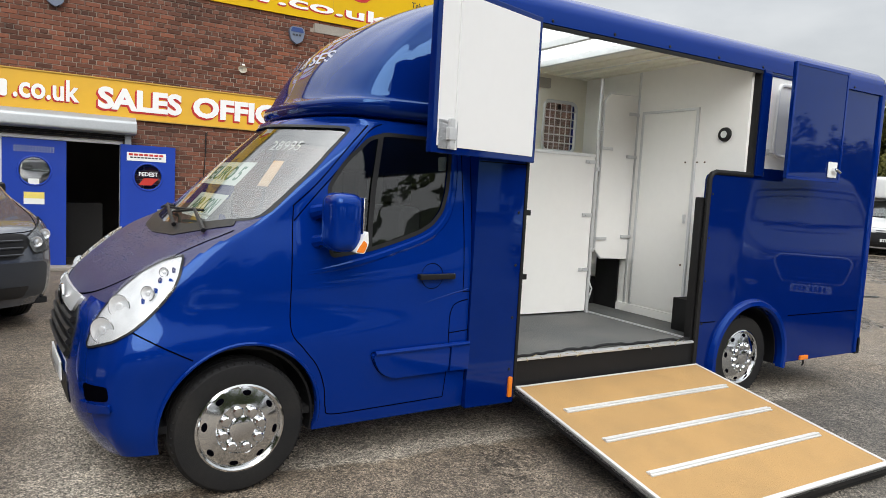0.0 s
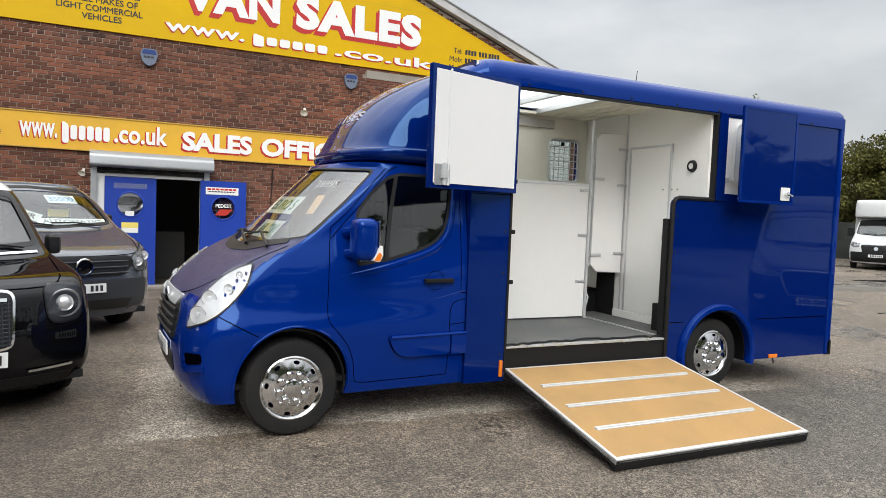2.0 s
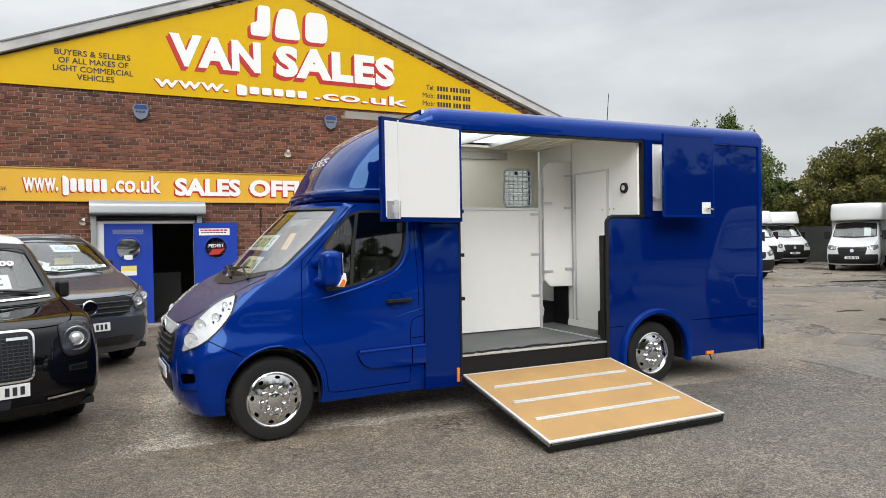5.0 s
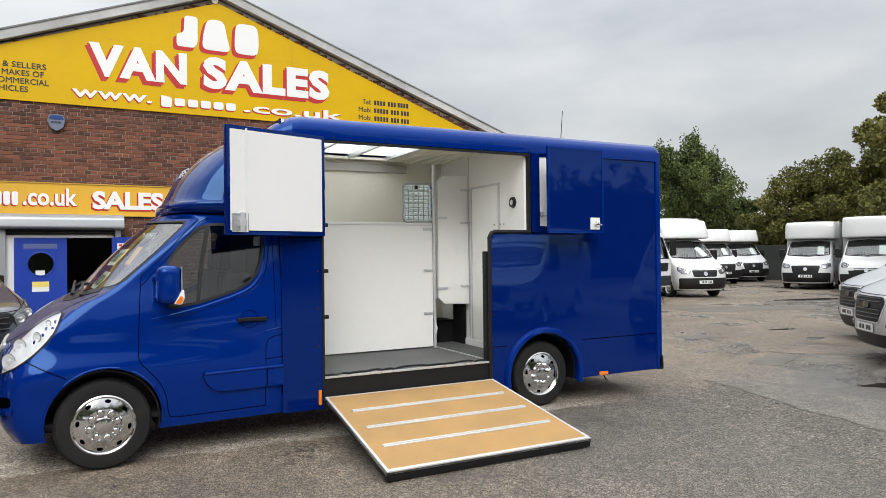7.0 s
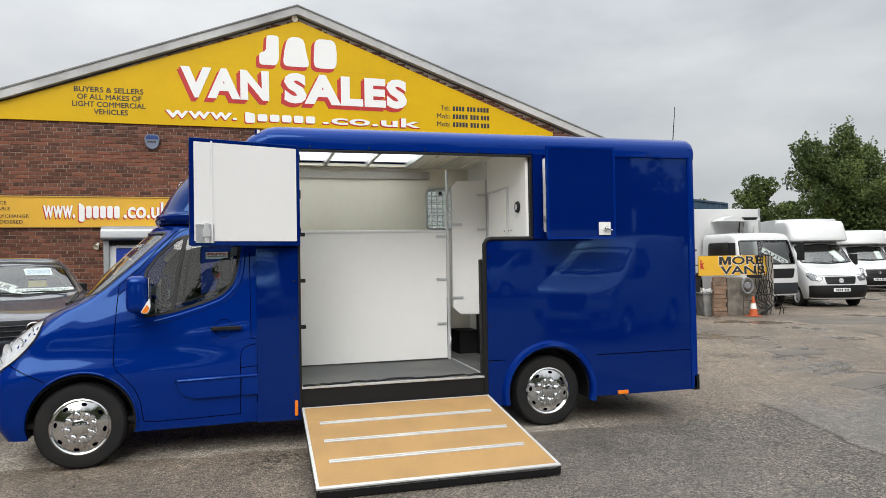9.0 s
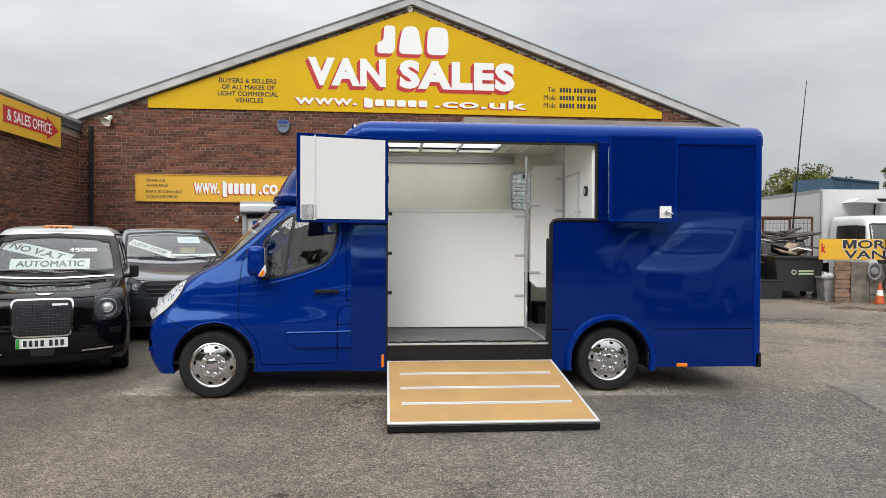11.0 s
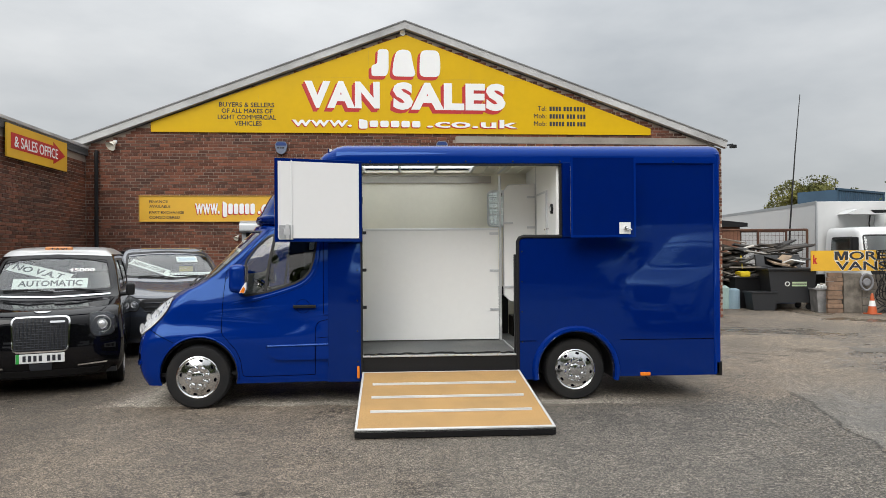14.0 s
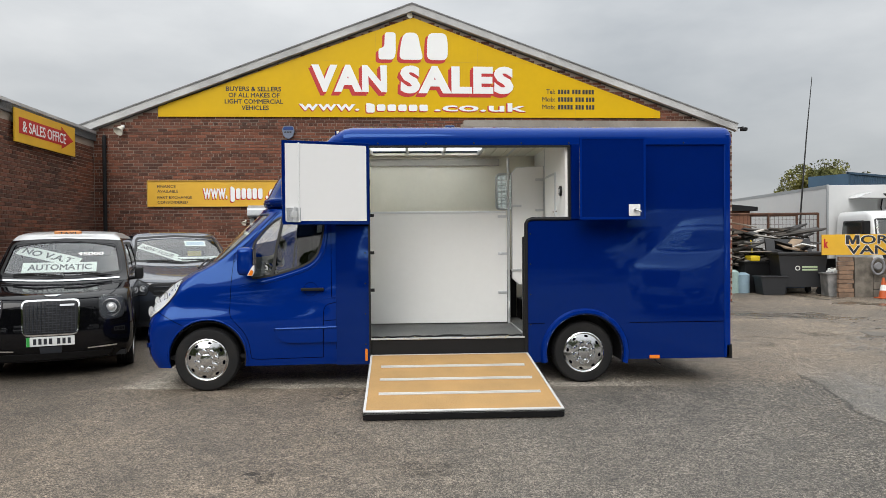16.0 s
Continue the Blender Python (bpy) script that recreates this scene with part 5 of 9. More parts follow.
for s in (-1, 1):
    k = math.sqrt(0.5)
    diag = ((-4 * k, 4 * k * s, 0), (k, k * s, 0), (0, 0, 1), (k, -k * s, 0))
    LAMP = rounded([(0.445, 1.27), (0.462, 1.18), (0.45, 1.11), (0.41, 1.035), (0.36, 0.96), (0.31, 0.90), (0.24, 0.855), (0.05, 0.795), (0.018, 0.80), (0.05, 0.91), (0.10, 1.01), (0.16, 1.10), (0.23, 1.175), (0.33, 1.235)], 0.025)
    bm = bm_new()
    patch(bm, CAB, LAMP, diag, 0.004, 0.05, 0.006)
    lamp = part("headlamp", bm, HEADLAMP, HB, "large clear teardrop headlamp")
    bm = bm_new()
    ribbon(bm, CAB, LAMP, diag, 0.012, 0.007, True)
    part("lamp_edge", bm, BLACK, lamp)
    for a, z, r in ((0.15, 0.895, 0.062), (0.205, 1.01, 0.056), (0.345, 1.085, 0.034), (0.385, 1.185, 0.022)):
        c0 = drop(CAB, (a, z), diag, 0.006)
        n0 = -Vector(diag[3])
        bm = bm_new()
        mm = Matrix.Translation(c0) @ n0.to_track_quat('Z', 'Y').to_matrix().to_4x4()
        lathe(bm, [(r, 0.006), (r * 1.05, 0.012), (r * 0.95, 0.012), (r * 0.6, 0.004), (r * 0.35, 0.004), (r * 0.3, 0.012), (0.0, 0.016)], mm, 24)
        part("reflector", bm, LAMP_WHITE, lamp)
        bm = bm_new()
        tube(bm, [mm @ Vector((r * 1.06 * math.cos(q), r * 1.06 * math.sin(q), 0.010)) for q in np.linspace(0, 2 * math.pi, 25)[:-1]], 0.003, 6, True)
        part("lamp_ring", bm, SMOKED, lamp)
    bm = bm_new()
    patch(bm, CAB, LAMP, diag, 0.022, 0.06)
    g = part("lens", bm, GLASS_CLEAR, lamp)
    g.visible_shadow = False
    # front fog lamp recess, its shade laid on the skin as a dark patch
    bm = bm_new()
    patch(bm, CAB, rounded([(0.03, 0.62), (0.23, 0.64), (0.24, 0.57), (0.05, 0.535)], 0.025), diag, 0.004, 0.05, 0.006)
    part("bumper_recess", bm, GAP, HB)
    bm = bm_new()
    patch(bm, CAB, rounded([(0.0, 0.525), (0.25, 0.555), (0.255, 0.515), (0.03, 0.475)], 0.012), diag, 0.016, 0.05, 0.014)
    part("bumper_blade", bm, BLUE, HB)
# cowl, wipers
bm = bm_new()
patch(bm, CAB, rounded([(-0.86, 1.42), (-0.4, 1.33), (0.0, 1.315), (0.4, 1.33), (0.86, 1.42), (0.80, 1.455), (0.4, 1.395), (0, 1.38), (-0.4, 1.395), (-0.80, 1.455)], 0.02), NOSE, 0.005, 0.06, 0.006)
part("cowl_panel", bm, BLACK, HB)
for y0, y1 in ((0.28, -0.42), (0.75, 0.10)):
    bm = bm_new()
    base = drop(CAB, (y0, 1.37), NOSE, 0.02)
    tip = drop(CAB, (y1, 1.43), NOSE, 0.03)
    midp = drop(CAB, ((y0 + y1) / 2, 1.45), NOSE, 0.05)
    tube(bm, [base, midp, tip], [0.014, 0.010, 0.007], 6)
    b0, b1 = drop(CAB, (y1 + 0.34, 1.47), NOSE, 0.015), drop(CAB, (y1 - 0.36, 1.45), NOSE, 0.015)
    tube(bm, [b0, (b0 + b1) / 2 + Vector((-0.01, 0, 0.0)), b1], 0.008, 6)
    part("wiper", bm, BLACK, HB)
# things behind the glass
bm = bm_new()
box(bm, 0.05, 0.50, -0.90, 0.90, 1.0, 1.30, 0.08, 3)
part("dashboard", bm, material("grey_dashboard", (0.20, 0.20, 0.195), 0.7, 0, 0.1, 4), HB)
for y in (-0.48, 0.15, 0.55):
    bm = bm_new()
    box(bm, 0.70, 1.20, y - 0.23, y + 0.23, 0.75, 0.95, 0.06, 3)
    box(bm, 1.10, 1.28, y - 0.23, y + 0.23, 0.90, 1.55, 0.07, 3)
    box(bm, 1.14, 1.25, y - 0.13, y + 0.13, 1.55, 1.78, 0.05, 3)
    part("cab_seat", bm, SEAT, HB)
bm = bm_new()
c0, ax = Vector((0.55, 0.48, 1.28)), Vector((0.6, 0, 0.8))
q = ax.to_track_quat('Z', 'Y').to_matrix()
tube(bm, [c0 + q @ Vector((0.2 * math.cos(a), 0.2 * math.sin(a), 0)) for a in np.linspace(0, 2 * math.pi, 25)[:-1]], 0.016, 6, True)
tube(bm, [c0, c0 - q @ Vector((0, 0, 0.25))], 0.03, 8)
tube(bm, [c0 + q @ Vector((0.2, 0, 0)), c0 - q @ Vector((0.2, 0, 0))], 0.018, 6)
part("steering_wheel", bm, BLACK, HB)
bm = bm_new()
box(bm, -0.5, 1.5, -0.95, 0.95, 0.36, 0.40)
part("cab_floor", bm, DARK, HB, smooth=0)
bm = bm_new()
prism(bm, [(-0.98, 0.4), (0.98, 0.4), (0.98, 1.35), (0.83, 2.05), (-0.83, 2.05), (-0.98, 1.35)], (1.42, 0, 0), (0, 1, 0), (0, 0, 1), 0.0, 0.025)
part("cab_bulkhead", bm, LINER, HB, smooth=0)
# sale cards in the windscreen
def glass_card(w, h, pos, rx, rz, text, ink, name="sale_card", th=0.62):
    m = pose(*pos, rx, 0, rz)
    bm = bm_new()
    box(bm, 0, w, 0, h, -0.002, 0, 0)
    cd = part(name, bm, CARD, HB, "printed sale card in the windscreen", smooth=0, m=m)
    part("card_lettering", lettering(text, w * 0.8, h * th, 0.001, 0.02), ink, cd, smooth=0, m=Matrix.Translation((w * 0.1, h * (1 - th) / 2, 0.001)))
    return cd


part("price_lettering", lettering("28995", 0.28, 0.075, 0.001, -0.006), material("chalk_pen", (0.5, 0.52, 0.5), 0.8), HB, smooth=0, m=Matrix.Translation(drop(CAB, (0.36, 1.87), NOSE, -0.014)) @ pose(0, 0, 0, 50, 0, -72))
bm = bm_new()
box(bm, 0, 0.085, 0, 0.20, -0.002, 0)
part("yellow_card", bm, material("faded_orange_card", (0.62, 0.42, 0.22), 0.7), HB, "yellow card in the windscreen corner", smooth=0, m=Matrix.Translation(drop(CAB, (0.60, 1.66), NOSE, -0.03)) @ pose(0, 0, 0, 50, 0, -66))
glass_card(0.62, 0.20, (-0.02, 0.30, 1.42), 48, -90, "AIR CON", INK_GREEN)
glass_card(0.78, 0.20, (0.13, 0.40, 1.63), 48, -90, "EURO 5", INK_GREEN)
# rain drops on the bonnet
rg0 = np.random.RandomState(14)
vs, fs = [], []
for i in range(1100):
    u, z = rg0.uniform(-0.45, 0.88), rg0.uniform(1.12, 1.36)
    if abs(u) > 0.42 and z < 1.30:
        continue
    p = drop(CAB, (u, z), NOSE, -0.0006)
    r = 0.0022 + 0.0035 * rg0.rand() ** 2
    k0 = len(vs)
    ring = [(0.5, 0.0), (0.25, 0.43), (-0.25, 0.43), (-0.5, 0.0), (-0.25, -0.43), (0.25, -0.43)]
    vs += [(p.x + 2 * r * a, p.y + 2 * r * b, p.z + r * a) for a, b in ring] + [(p.x - 0.3 * r, p.y, p.z + 0.7 * r)]
    fs += [(k0 + a, k0 + (a + 1) % 6, k0 + 6) for a in range(6)]
me = bpy.data.meshes.new("rain_beading")
me.from_pydata(vs, [], fs)
me.materials.append(material("rain_water", (0.02, 0.03, 0.07), 0.06, 0, 0.05, spec=0.6))
tagged(part("rain_beading", me, None, HB), kind="stuff")
# the cab stands a little askew of the body
TURN = Matrix.Translation((1.45, -1.0, 0)) @ Matrix.Rotation(radians(3.4), 4, 'Z') @ Matrix.Translation((-1.45, 1.0, 0))
for ob in HB.children:
    ob.matrix_basis = TURN @ ob.matrix_basis

# wheels
def wheel(name, parent, m, r=0.345, w=0.22, trim="chrome"):
    """A wheel whose face looks along the local +z of m."""
    h = w / 2
    bm = bm_new()
    lathe(bm, [(r * 0.66, -h), (r * 0.80, -h * 1.02), (r * 0.94, -h * 0.96), (r * 0.985, -h * 0.82), (r, -h * 0.6), (r, -h * 0.38), (r - 0.008, -h * 0.36), (r - 0.008, -h * 0.30), (r, -h * 0.28), (r, -h * 0.04), (r - 0.008, -h * 0.03), (r - 0.008, h * 0.03), (r, h * 0.04), (r, h * 0.28), (r - 0.008, h * 0.30), (r - 0.008, h * 0.36), (r, h * 0.38), (r, h * 0.6), (r * 0.985, h * 0.82), (r * 0.94, h * 0.96), (r * 0.80, h * 1.02), (r * 0.68, h * 0.98), (r * 0.655, h * 0.9), (r * 0.64, h * 0.4), (r * 0.64, -h)], m, 56)
    for k in range(56):
        a = 2 * math.pi * k / 56
        for sgn in (-1, 1):
            vs = box(bm, -0.004, 0.004, -h * 0.16, h * 0.16, -0.004, 0.004)
            bmesh.ops.transform(bm, matrix=m @ Matrix.Rotation(a, 4, 'Z') @ Matrix.Translation((r * 0.979, 0, sgn * h * 0.78)) @ Matrix.Rotation(math.pi / 2, 4, 'X'), verts=vs)
    wh = new(name)
    wh.parent = parent
    part("tyre", bm, TYRE, wh)
    bm = bm_new()
    if trim == "chrome":
        R = r * 0.665
        lathe(bm, [(R, h * 0.93), (R * 1.0, h * 0.98), (R * 0.96, h * 1.02), (R * 0.92, h * 0.97), (R * 0.90, h * 0.86), (R * 0.80, h * 0.93), (R * 0.62, h * 1.05), (R * 0.56, h * 1.08), (R * 0.54, h * 1.02), (R * 0.30, h * 1.04), (R * 0.28, h * 1.2), (R * 0.2, h * 1.26), (0.0, h * 1.28)], m, 56)
        part("rim", bm, TRIM, wh, "polished chrome wheel trim")
        for k in range(8):
            a = 2 * math.pi * (k + 0.3) / 8
            bm = bm_new()
            lathe(bm, [(0.030, -0.004), (0.030, 0.025), (0.022, 0.034), (0.0, 0.037)], m @ Matrix.Rotation(a, 4, 'Z') @ Matrix.Translation((R * 0.43, 0, h * 1.02)), 14)
            part("wheel_nut", bm, TRIM, wh)
            bm = bm_new()
            q = m @ Matrix.Rotation(a + 0.39, 4, 'Z') @ Matrix.Translation((R * 0.80, 0, h * 0.935)) @ Matrix.Rotation(radians(16), 4, 'Y') @ Matrix.Diagonal((0.8, 1.25, 1, 1))
            lathe(bm, [(0.0, 0.0025), (0.016, 0.0025), (0.019, 0.0)], q, 16)
            part("wheel_slot", bm, GAP, wh)
    else:
        R = r * 0.66
        mt = trim
        lathe(bm, [(R, h * 0.9), (R * 0.98, h * 0.98), (R * 0.9, h * 0.9), (R * 0.86, h * 0.55), (R * 0.5, h * 0.6), (R * 0.42, h * 0.8), (0.0, h * 0.85)], m, 40)
        part("rim", bm, mt, wh)
        for k in range(10):
            a = 2 * math.pi * k / 10
            bm = bm_new()
            lathe(bm, [(0.0, 0.004), (R * 0.09, 0.004), (R * 0.11, 0.0)], m @ Matrix.Rotation(a, 4, 'Z') @ Matrix.Translation((R * 0.68, 0, h * 0.585)), 12)
            part("wheel_slot", bm, GAP, wh)
    return wh


for x, wy in ((0.0, 0.915), (4.333, 0.875)):
    for s in (-1, 1):
        wheel("wheel", HB, (TURN if x == 0.0 else Matrix.Identity(4)) @ Matrix.Translation((x, s * wy, 0.358)) @ pose(0, 0, 0, -90 * s), 0.358)

# over-cab pod
POD_ROWS = [
    (0.66, 2.075, 0.98, 2.075, 0.80, 1.52, 0.90),
    (0.52, 2.09, 0.90, 2.09, 0.89, 1.52, 1.0),
    (0.485, 2.13, 0.86, 2.13, 0.925, 1.52, 1.03),
    (0.49, 2.18, 0.87, 2.18, 0.93, 1.52, 1.03),
    (0.535, 2.22, 0.91, 2.22, 0.915, 1.52, 1.02),
    (0.66, 2.44, 1.00, 2.42, 0.895, 1.52, 1.02),
    (0.86, 2.66, 1.14, 2.62, 0.865, 1.52, 1.01),
    (1.12, 2.83, 1.28, 2.79, 0.82, 1.52, 0.99),
    (1.36, 2.93, 1.42, 2.90, 0.72, 1.52, 0.93),
    (1.50, 2.955, 1.51, 2.95, 0.5, 1.55, 0.6),
]
pod, POD = shell("over_cab_pod", POD_ROWS, [BLUE_PANEL, DARK], HB, 0.02, 5, 5, 2.3, "rounded blue pod over the cab")

for i, ch in enumerate("HORSES"):
    y = -0.36 + 0.13 * i
    p0 = drop(POD, (y, 2.46), NOSE, 0.006)
    part("pod_lettering", lettering(ch, 0.085, 0.095, 0.001, 0.01), material("worn_white_vinyl", (0.42, 0.43, 0.5), 0.5), pod, smooth=0, m=Matrix.Translation(p0) @ pose(0, 0, 0, 58, 0, -90 + 26 * (y + 0.05) / 0.45))
# body box
RW = 0.455
side_out = [(1.455, 0.27), (1.835, 0.27), (1.835, 2.775), (4.17, 2.775), (4.17, 1.915), (3.70, 1.915), (3.665, 1.90), (3.65, 1.865), (3.65, 0.26), (3.90, 0.26)] + arc(4.333, 0.36, RW, 190, -12, 20)[0:] + [(4.80, 0.28), (6.03, 0.28), (6.03, 2.84), (1.455, 2.84)]
bm = bm_new()
prism(bm, side_out, (0, S, 0), (1, 0, 0), (0, 0, 1), -0.045, 0.0)
near = part("body_side", bm, BLUE_PANEL, HB, "blue side panel with open doorway", smooth=25)
c = bm_new()
prism(c, rounded([(4.29, 1.99), (4.98, 1.99), (4.98, 2.75), (4.29, 2.75)], 0.03), (0, S, 0), (1, 0, 0), (0, 0, 1), -0.2, 0.2)
settle_bool(near, [c])
far_out = [(1.455, 0.27), (3.90, 0.26)] + arc(4.333, 0.36, RW, 190, -12, 20) + [(4.80, 0.28), (6.03, 0.28), (6.03, 2.84), (1.455, 2.84)]
bm = bm_new()
prism(bm, far_out, (0, 1.05, 0), (1, 0, 0), (0, 0, 1), 0.0, 0.045)
far_side = part("body_side", bm, [BLUE_PANEL], HB, smooth=25)
c = bm_new()
prism(c, rounded([(3.56, 2.13), (3.99, 2.13), (3.99, 2.64), (3.56, 2.64)], 0.07), (0, 1.05, 0), (1, 0, 0), (0, 0, 1), -0.3, 0.3)
settle_bool(far_side, [c])
bm = bm_new()
box(bm, 5.985, 6.05, -1.03, 1.03, 0.28, 2.86, 0.006)
part("rear_wall", bm, BLUE_PANEL, HB)
for y in (-1.04, 1.04):
    bm = bm_new()
    box(bm, 5.985, 6.06, y - 0.03, y + 0.03, 0.28, 2.90, 0.022, 3)
    part("corner_trim", bm, BLUE, HB)
    bm = bm_new()
    box(bm, 6.0, 6.075, y - 0.03, y + 0.03, 0.27, 0.44, 0.012)
    part("corner_buffer", bm, BLACK, HB)
# roof edge, lofted along the body with a tapered front
PROF = [(-1.052, 2.775), (-1.070, 2.78), (-1.072, 2.86), (-1.064, 2.90), (-1.045, 2.945), (-1.0, 2.985), (-0.92, 3.005), (-0.5, 3.02), (0.0, 3.025)]
PROF = PROF + [(-a, b) for a, b in PROF[-2::-1]]
PROF = PROF + [(a * 0.97, b - 0.03) for a, b in PROF[::-1]]


def ring_loft(bm, rings):
    vv = [[bm.verts.new(p) for p in r] for r in rings]
    n = len(vv[0])
    for a, b in zip(vv, vv[1:]):
        for k in range(n):
            bm.faces.new((a[k], a[(k + 1) % n], b[(k + 1) % n], b[k]))
    bm.faces.new(vv[0][::-1]), bm.faces.new(vv[-1])


def roof_rings(stations, prof):
    return [[(x, a * sy, b + dz * (b - 2.70) / 0.32) for a, b in prof] for x, sy, dz in stations]


bm = bm_new()
ring_loft(bm, roof_rings(((1.36, 0.95, -0.16), (1.42, 0.975, -0.10), (1.52, 0.99, -0.04), (1.56, 1.0, -0.02)), PROF))
ring_loft(bm, roof_rings(((4.165, 1.0, 0.0), (6.0, 1.0, 0.0), (6.045, 0.996, -0.01), (6.07, 0.985, -0.03)), PROF))
OUT_E = PROF[:7] + [(-0.84, 3.008)]
EDGE = OUT_E + [(a + 0.02, b - 0.02) for a, b in OUT_E[:-1][::-1]]
EDGE[8:8] = [(-0.84, 2.985)]
ring_loft(bm, roof_rings(((1.56, 1.0, -0.02), (1.66, 1.0, 0.0), (4.165, 1.0, 0.0)), EDGE))
ring_loft(bm, roof_rings(((1.56, 1.0, -0.02), (1.66, 1.0, 0.0), (4.165, 1.0, 0.0)), [(-a, b) for a, b in EDGE]))
roof_edge = part("roof_shell", bm, BLUE, HB, "blue moulded roof with rounded edges", smooth=40)
SKYLIGHT = bpy.data.materials.new("translucent_rooflight")
SKYLIGHT.use_nodes = True
sn, sl = SKYLIGHT.node_tree.nodes, SKYLIGHT.node_tree.links
sn.clear()
s_o, s_m, s_t, s_d = sn.new("ShaderNodeOutputMaterial"), sn.new("ShaderNodeMixShader"), sn.new("ShaderNodeBsdfTranslucent"), sn.new("ShaderNodeBsdfDiffuse")
s_t.inputs[0].default_value, s_d.inputs[0].default_value = (0.97, 0.98, 0.97, 1), (0.80, 0.80, 0.78, 1)
s_m.inputs[0].default_value = 0.04
sl.new(s_t.outputs[0], s_m.inputs[1])
sl.new(s_d.outputs[0], s_m.inputs[2])
sl.new(s_m.outputs[0], s_o.inputs[0])
for x0, x1 in ((1.56, 1.75), (1.77, 2.26), (2.28, 2.77), (2.79, 3.28), (3.30, 3.70), (3.72, 4.164)):
    bm = bm_new()
    box(bm, x0, x1, -0.90, 0.90, 2.962, 2.966)
    part("rooflight", bm, SKYLIGHT, HB, "translucent white rooflight panel", smooth=0)
for x in (1.76, 2.27, 2.78, 3.29, 3.71):
    bm = bm_new()
    box(bm, x - 0.02, x + 0.02, -0.98, 0.98, 2.90, 2.96, 0.006)
    part("roof_bar", bm, ALU, HB)
for x in (1.95, 2.5, 3.05, 3.6, 4.15, 4.9, 5.5):
    bm = bm_new()
    lathe(bm, [(0.0, 0.006), (0.008, 0.006), (0.011, 0.0)], Matrix.Translation((x, -1.072, 2.80)) @ pose(0, 0, 0, 90), 8)
    part("roof_rivet", bm, BLACK, HB)
bm = bm_new()
box(bm, 1.835, 4.17, -1.066, -1.048, 2.75, 2.776, 0.004)
part("door_header", bm, BLACK, HB)
# dark rubber edging round the doorway
bm = bm_new()
box(bm, 1.828, 1.85, -1.06, -1.0, 0.36, 2.76, 0.006)
part("door_seal", bm, RUBBER, HB)
bm = bm_new()
box(bm, 4.15, 4.175, -1.06, -0.99, 1.93, 2.76, 0.006)
part("door_seal", bm, RUBBER, HB)
bm = bm_new()
tube(bm, [(4.17, -1.045, 1.925), (3.72, -1.045, 1.925), (3.675, -1.045, 1.91), (3.652, -1.045, 1.87), (3.648, -1.045, 1.2), (3.648, -1.045, 0.36)], 0.022, 8)
part("door_seal", bm, RUBBER, HB)
bm = bm_new()
box(bm, 3.615, 3.655, -1.02, -0.95, 0.56, 1.72, 0.01)
part("jamb_pad", bm, RUBBER, HB)
# hinge posts in blue beside the upper doorway
bm = bm_new()
box(bm, 4.178, 4.285, -1.075, -1.045, 1.92, 2.79, 0.008)
part("hinge_post", bm, BLUE_PANEL, HB)
# skirt line, wheel arch flare, side marker lamps
for x0, x1, z0 in ((4.86, 5.98, 0.705), (3.66, 3.86, 0.705), (1.46, 1.83, 1.86)):
    bm = bm_new()
    box(bm, x0, x1, -1.0525, -1.05, z0, z0 + 0.007)
    part("skirt_line", bm, GAP, HB, smooth=0)
bm = bm_new()
fl = arc(4.333, 0.36, 0.475, 192, -14, 28)
pr = [(-0.022, -0.02), (-0.022, 0.028), (-0.006, 0.045), (0.028, 0.042), (0.046, 0.012), (0.048, -0.02)]
rings = []
for i, p in enumerate(fl):
    d = Vector((p[0] - 4.333, 0, p[1] - 0.36)).normalized()
    rings.append([(p[0] + d.x * a, S - b, p[1] + d.z * a) for a, b in pr])
ring_loft(bm, rings)
part("wheel_arch", bm, BLUE, HB, "blue moulded rear wheel arch")
bm = bm_new()
prism(bm, arc(4.333, 0.36, 0.452, -12, 192, 24) + arc(4.333, 0.36, 0.44, 192, -12, 24), (0, -1.01, 0), (1, 0, 0), (0, 0, 1), 0.0, -0.36)
prism(bm, arc(4.333, 0.36, 0.452, -12, 192, 24), (0, -0.66, 0), (1, 0, 0), (0, 0, 1), 0.0, -0.01)
part("arch_liner", bm, BLACK, HB)
for x, z in ((5.15, 0.305), ):
    bm = bm_new()
    box(bm, x - 0.06, x + 0.06, -1.072, -1.05, z - 0.02, z + 0.02, 0.007)
    part("side_marker", bm, AMBER, HB, "amber side marker lamp")
bm = bm_new()
box(bm, 1.782, 1.813, -1.072, -1.05, 0.31, 0.45, 0.008)
part("side_marker", bm, AMBER, HB, "amber side marker lamp")
bm = bm_new()
tube(bm, [(5.15, -1.06, 0.28), (5.19, -1.04, 0.24), (5.24, -1.0, 0.21)], 0.008, 6)
part("cable_tail", bm, BLACK, HB)
for z in (0.5, 0.85, 1.2, 1.55):
    for x, dz in ((3.70, 0.2), (1.79, 0.0)):
        bm = bm_new()
        lathe(bm, [(0.0, 0.005), (0.008, 0.005), (0.01, 0.0)], Matrix.Translation((x, S, z + dz)) @ pose(0, 0, 0, 90), 8)
        part("panel_rivet", bm, DARK, HB)
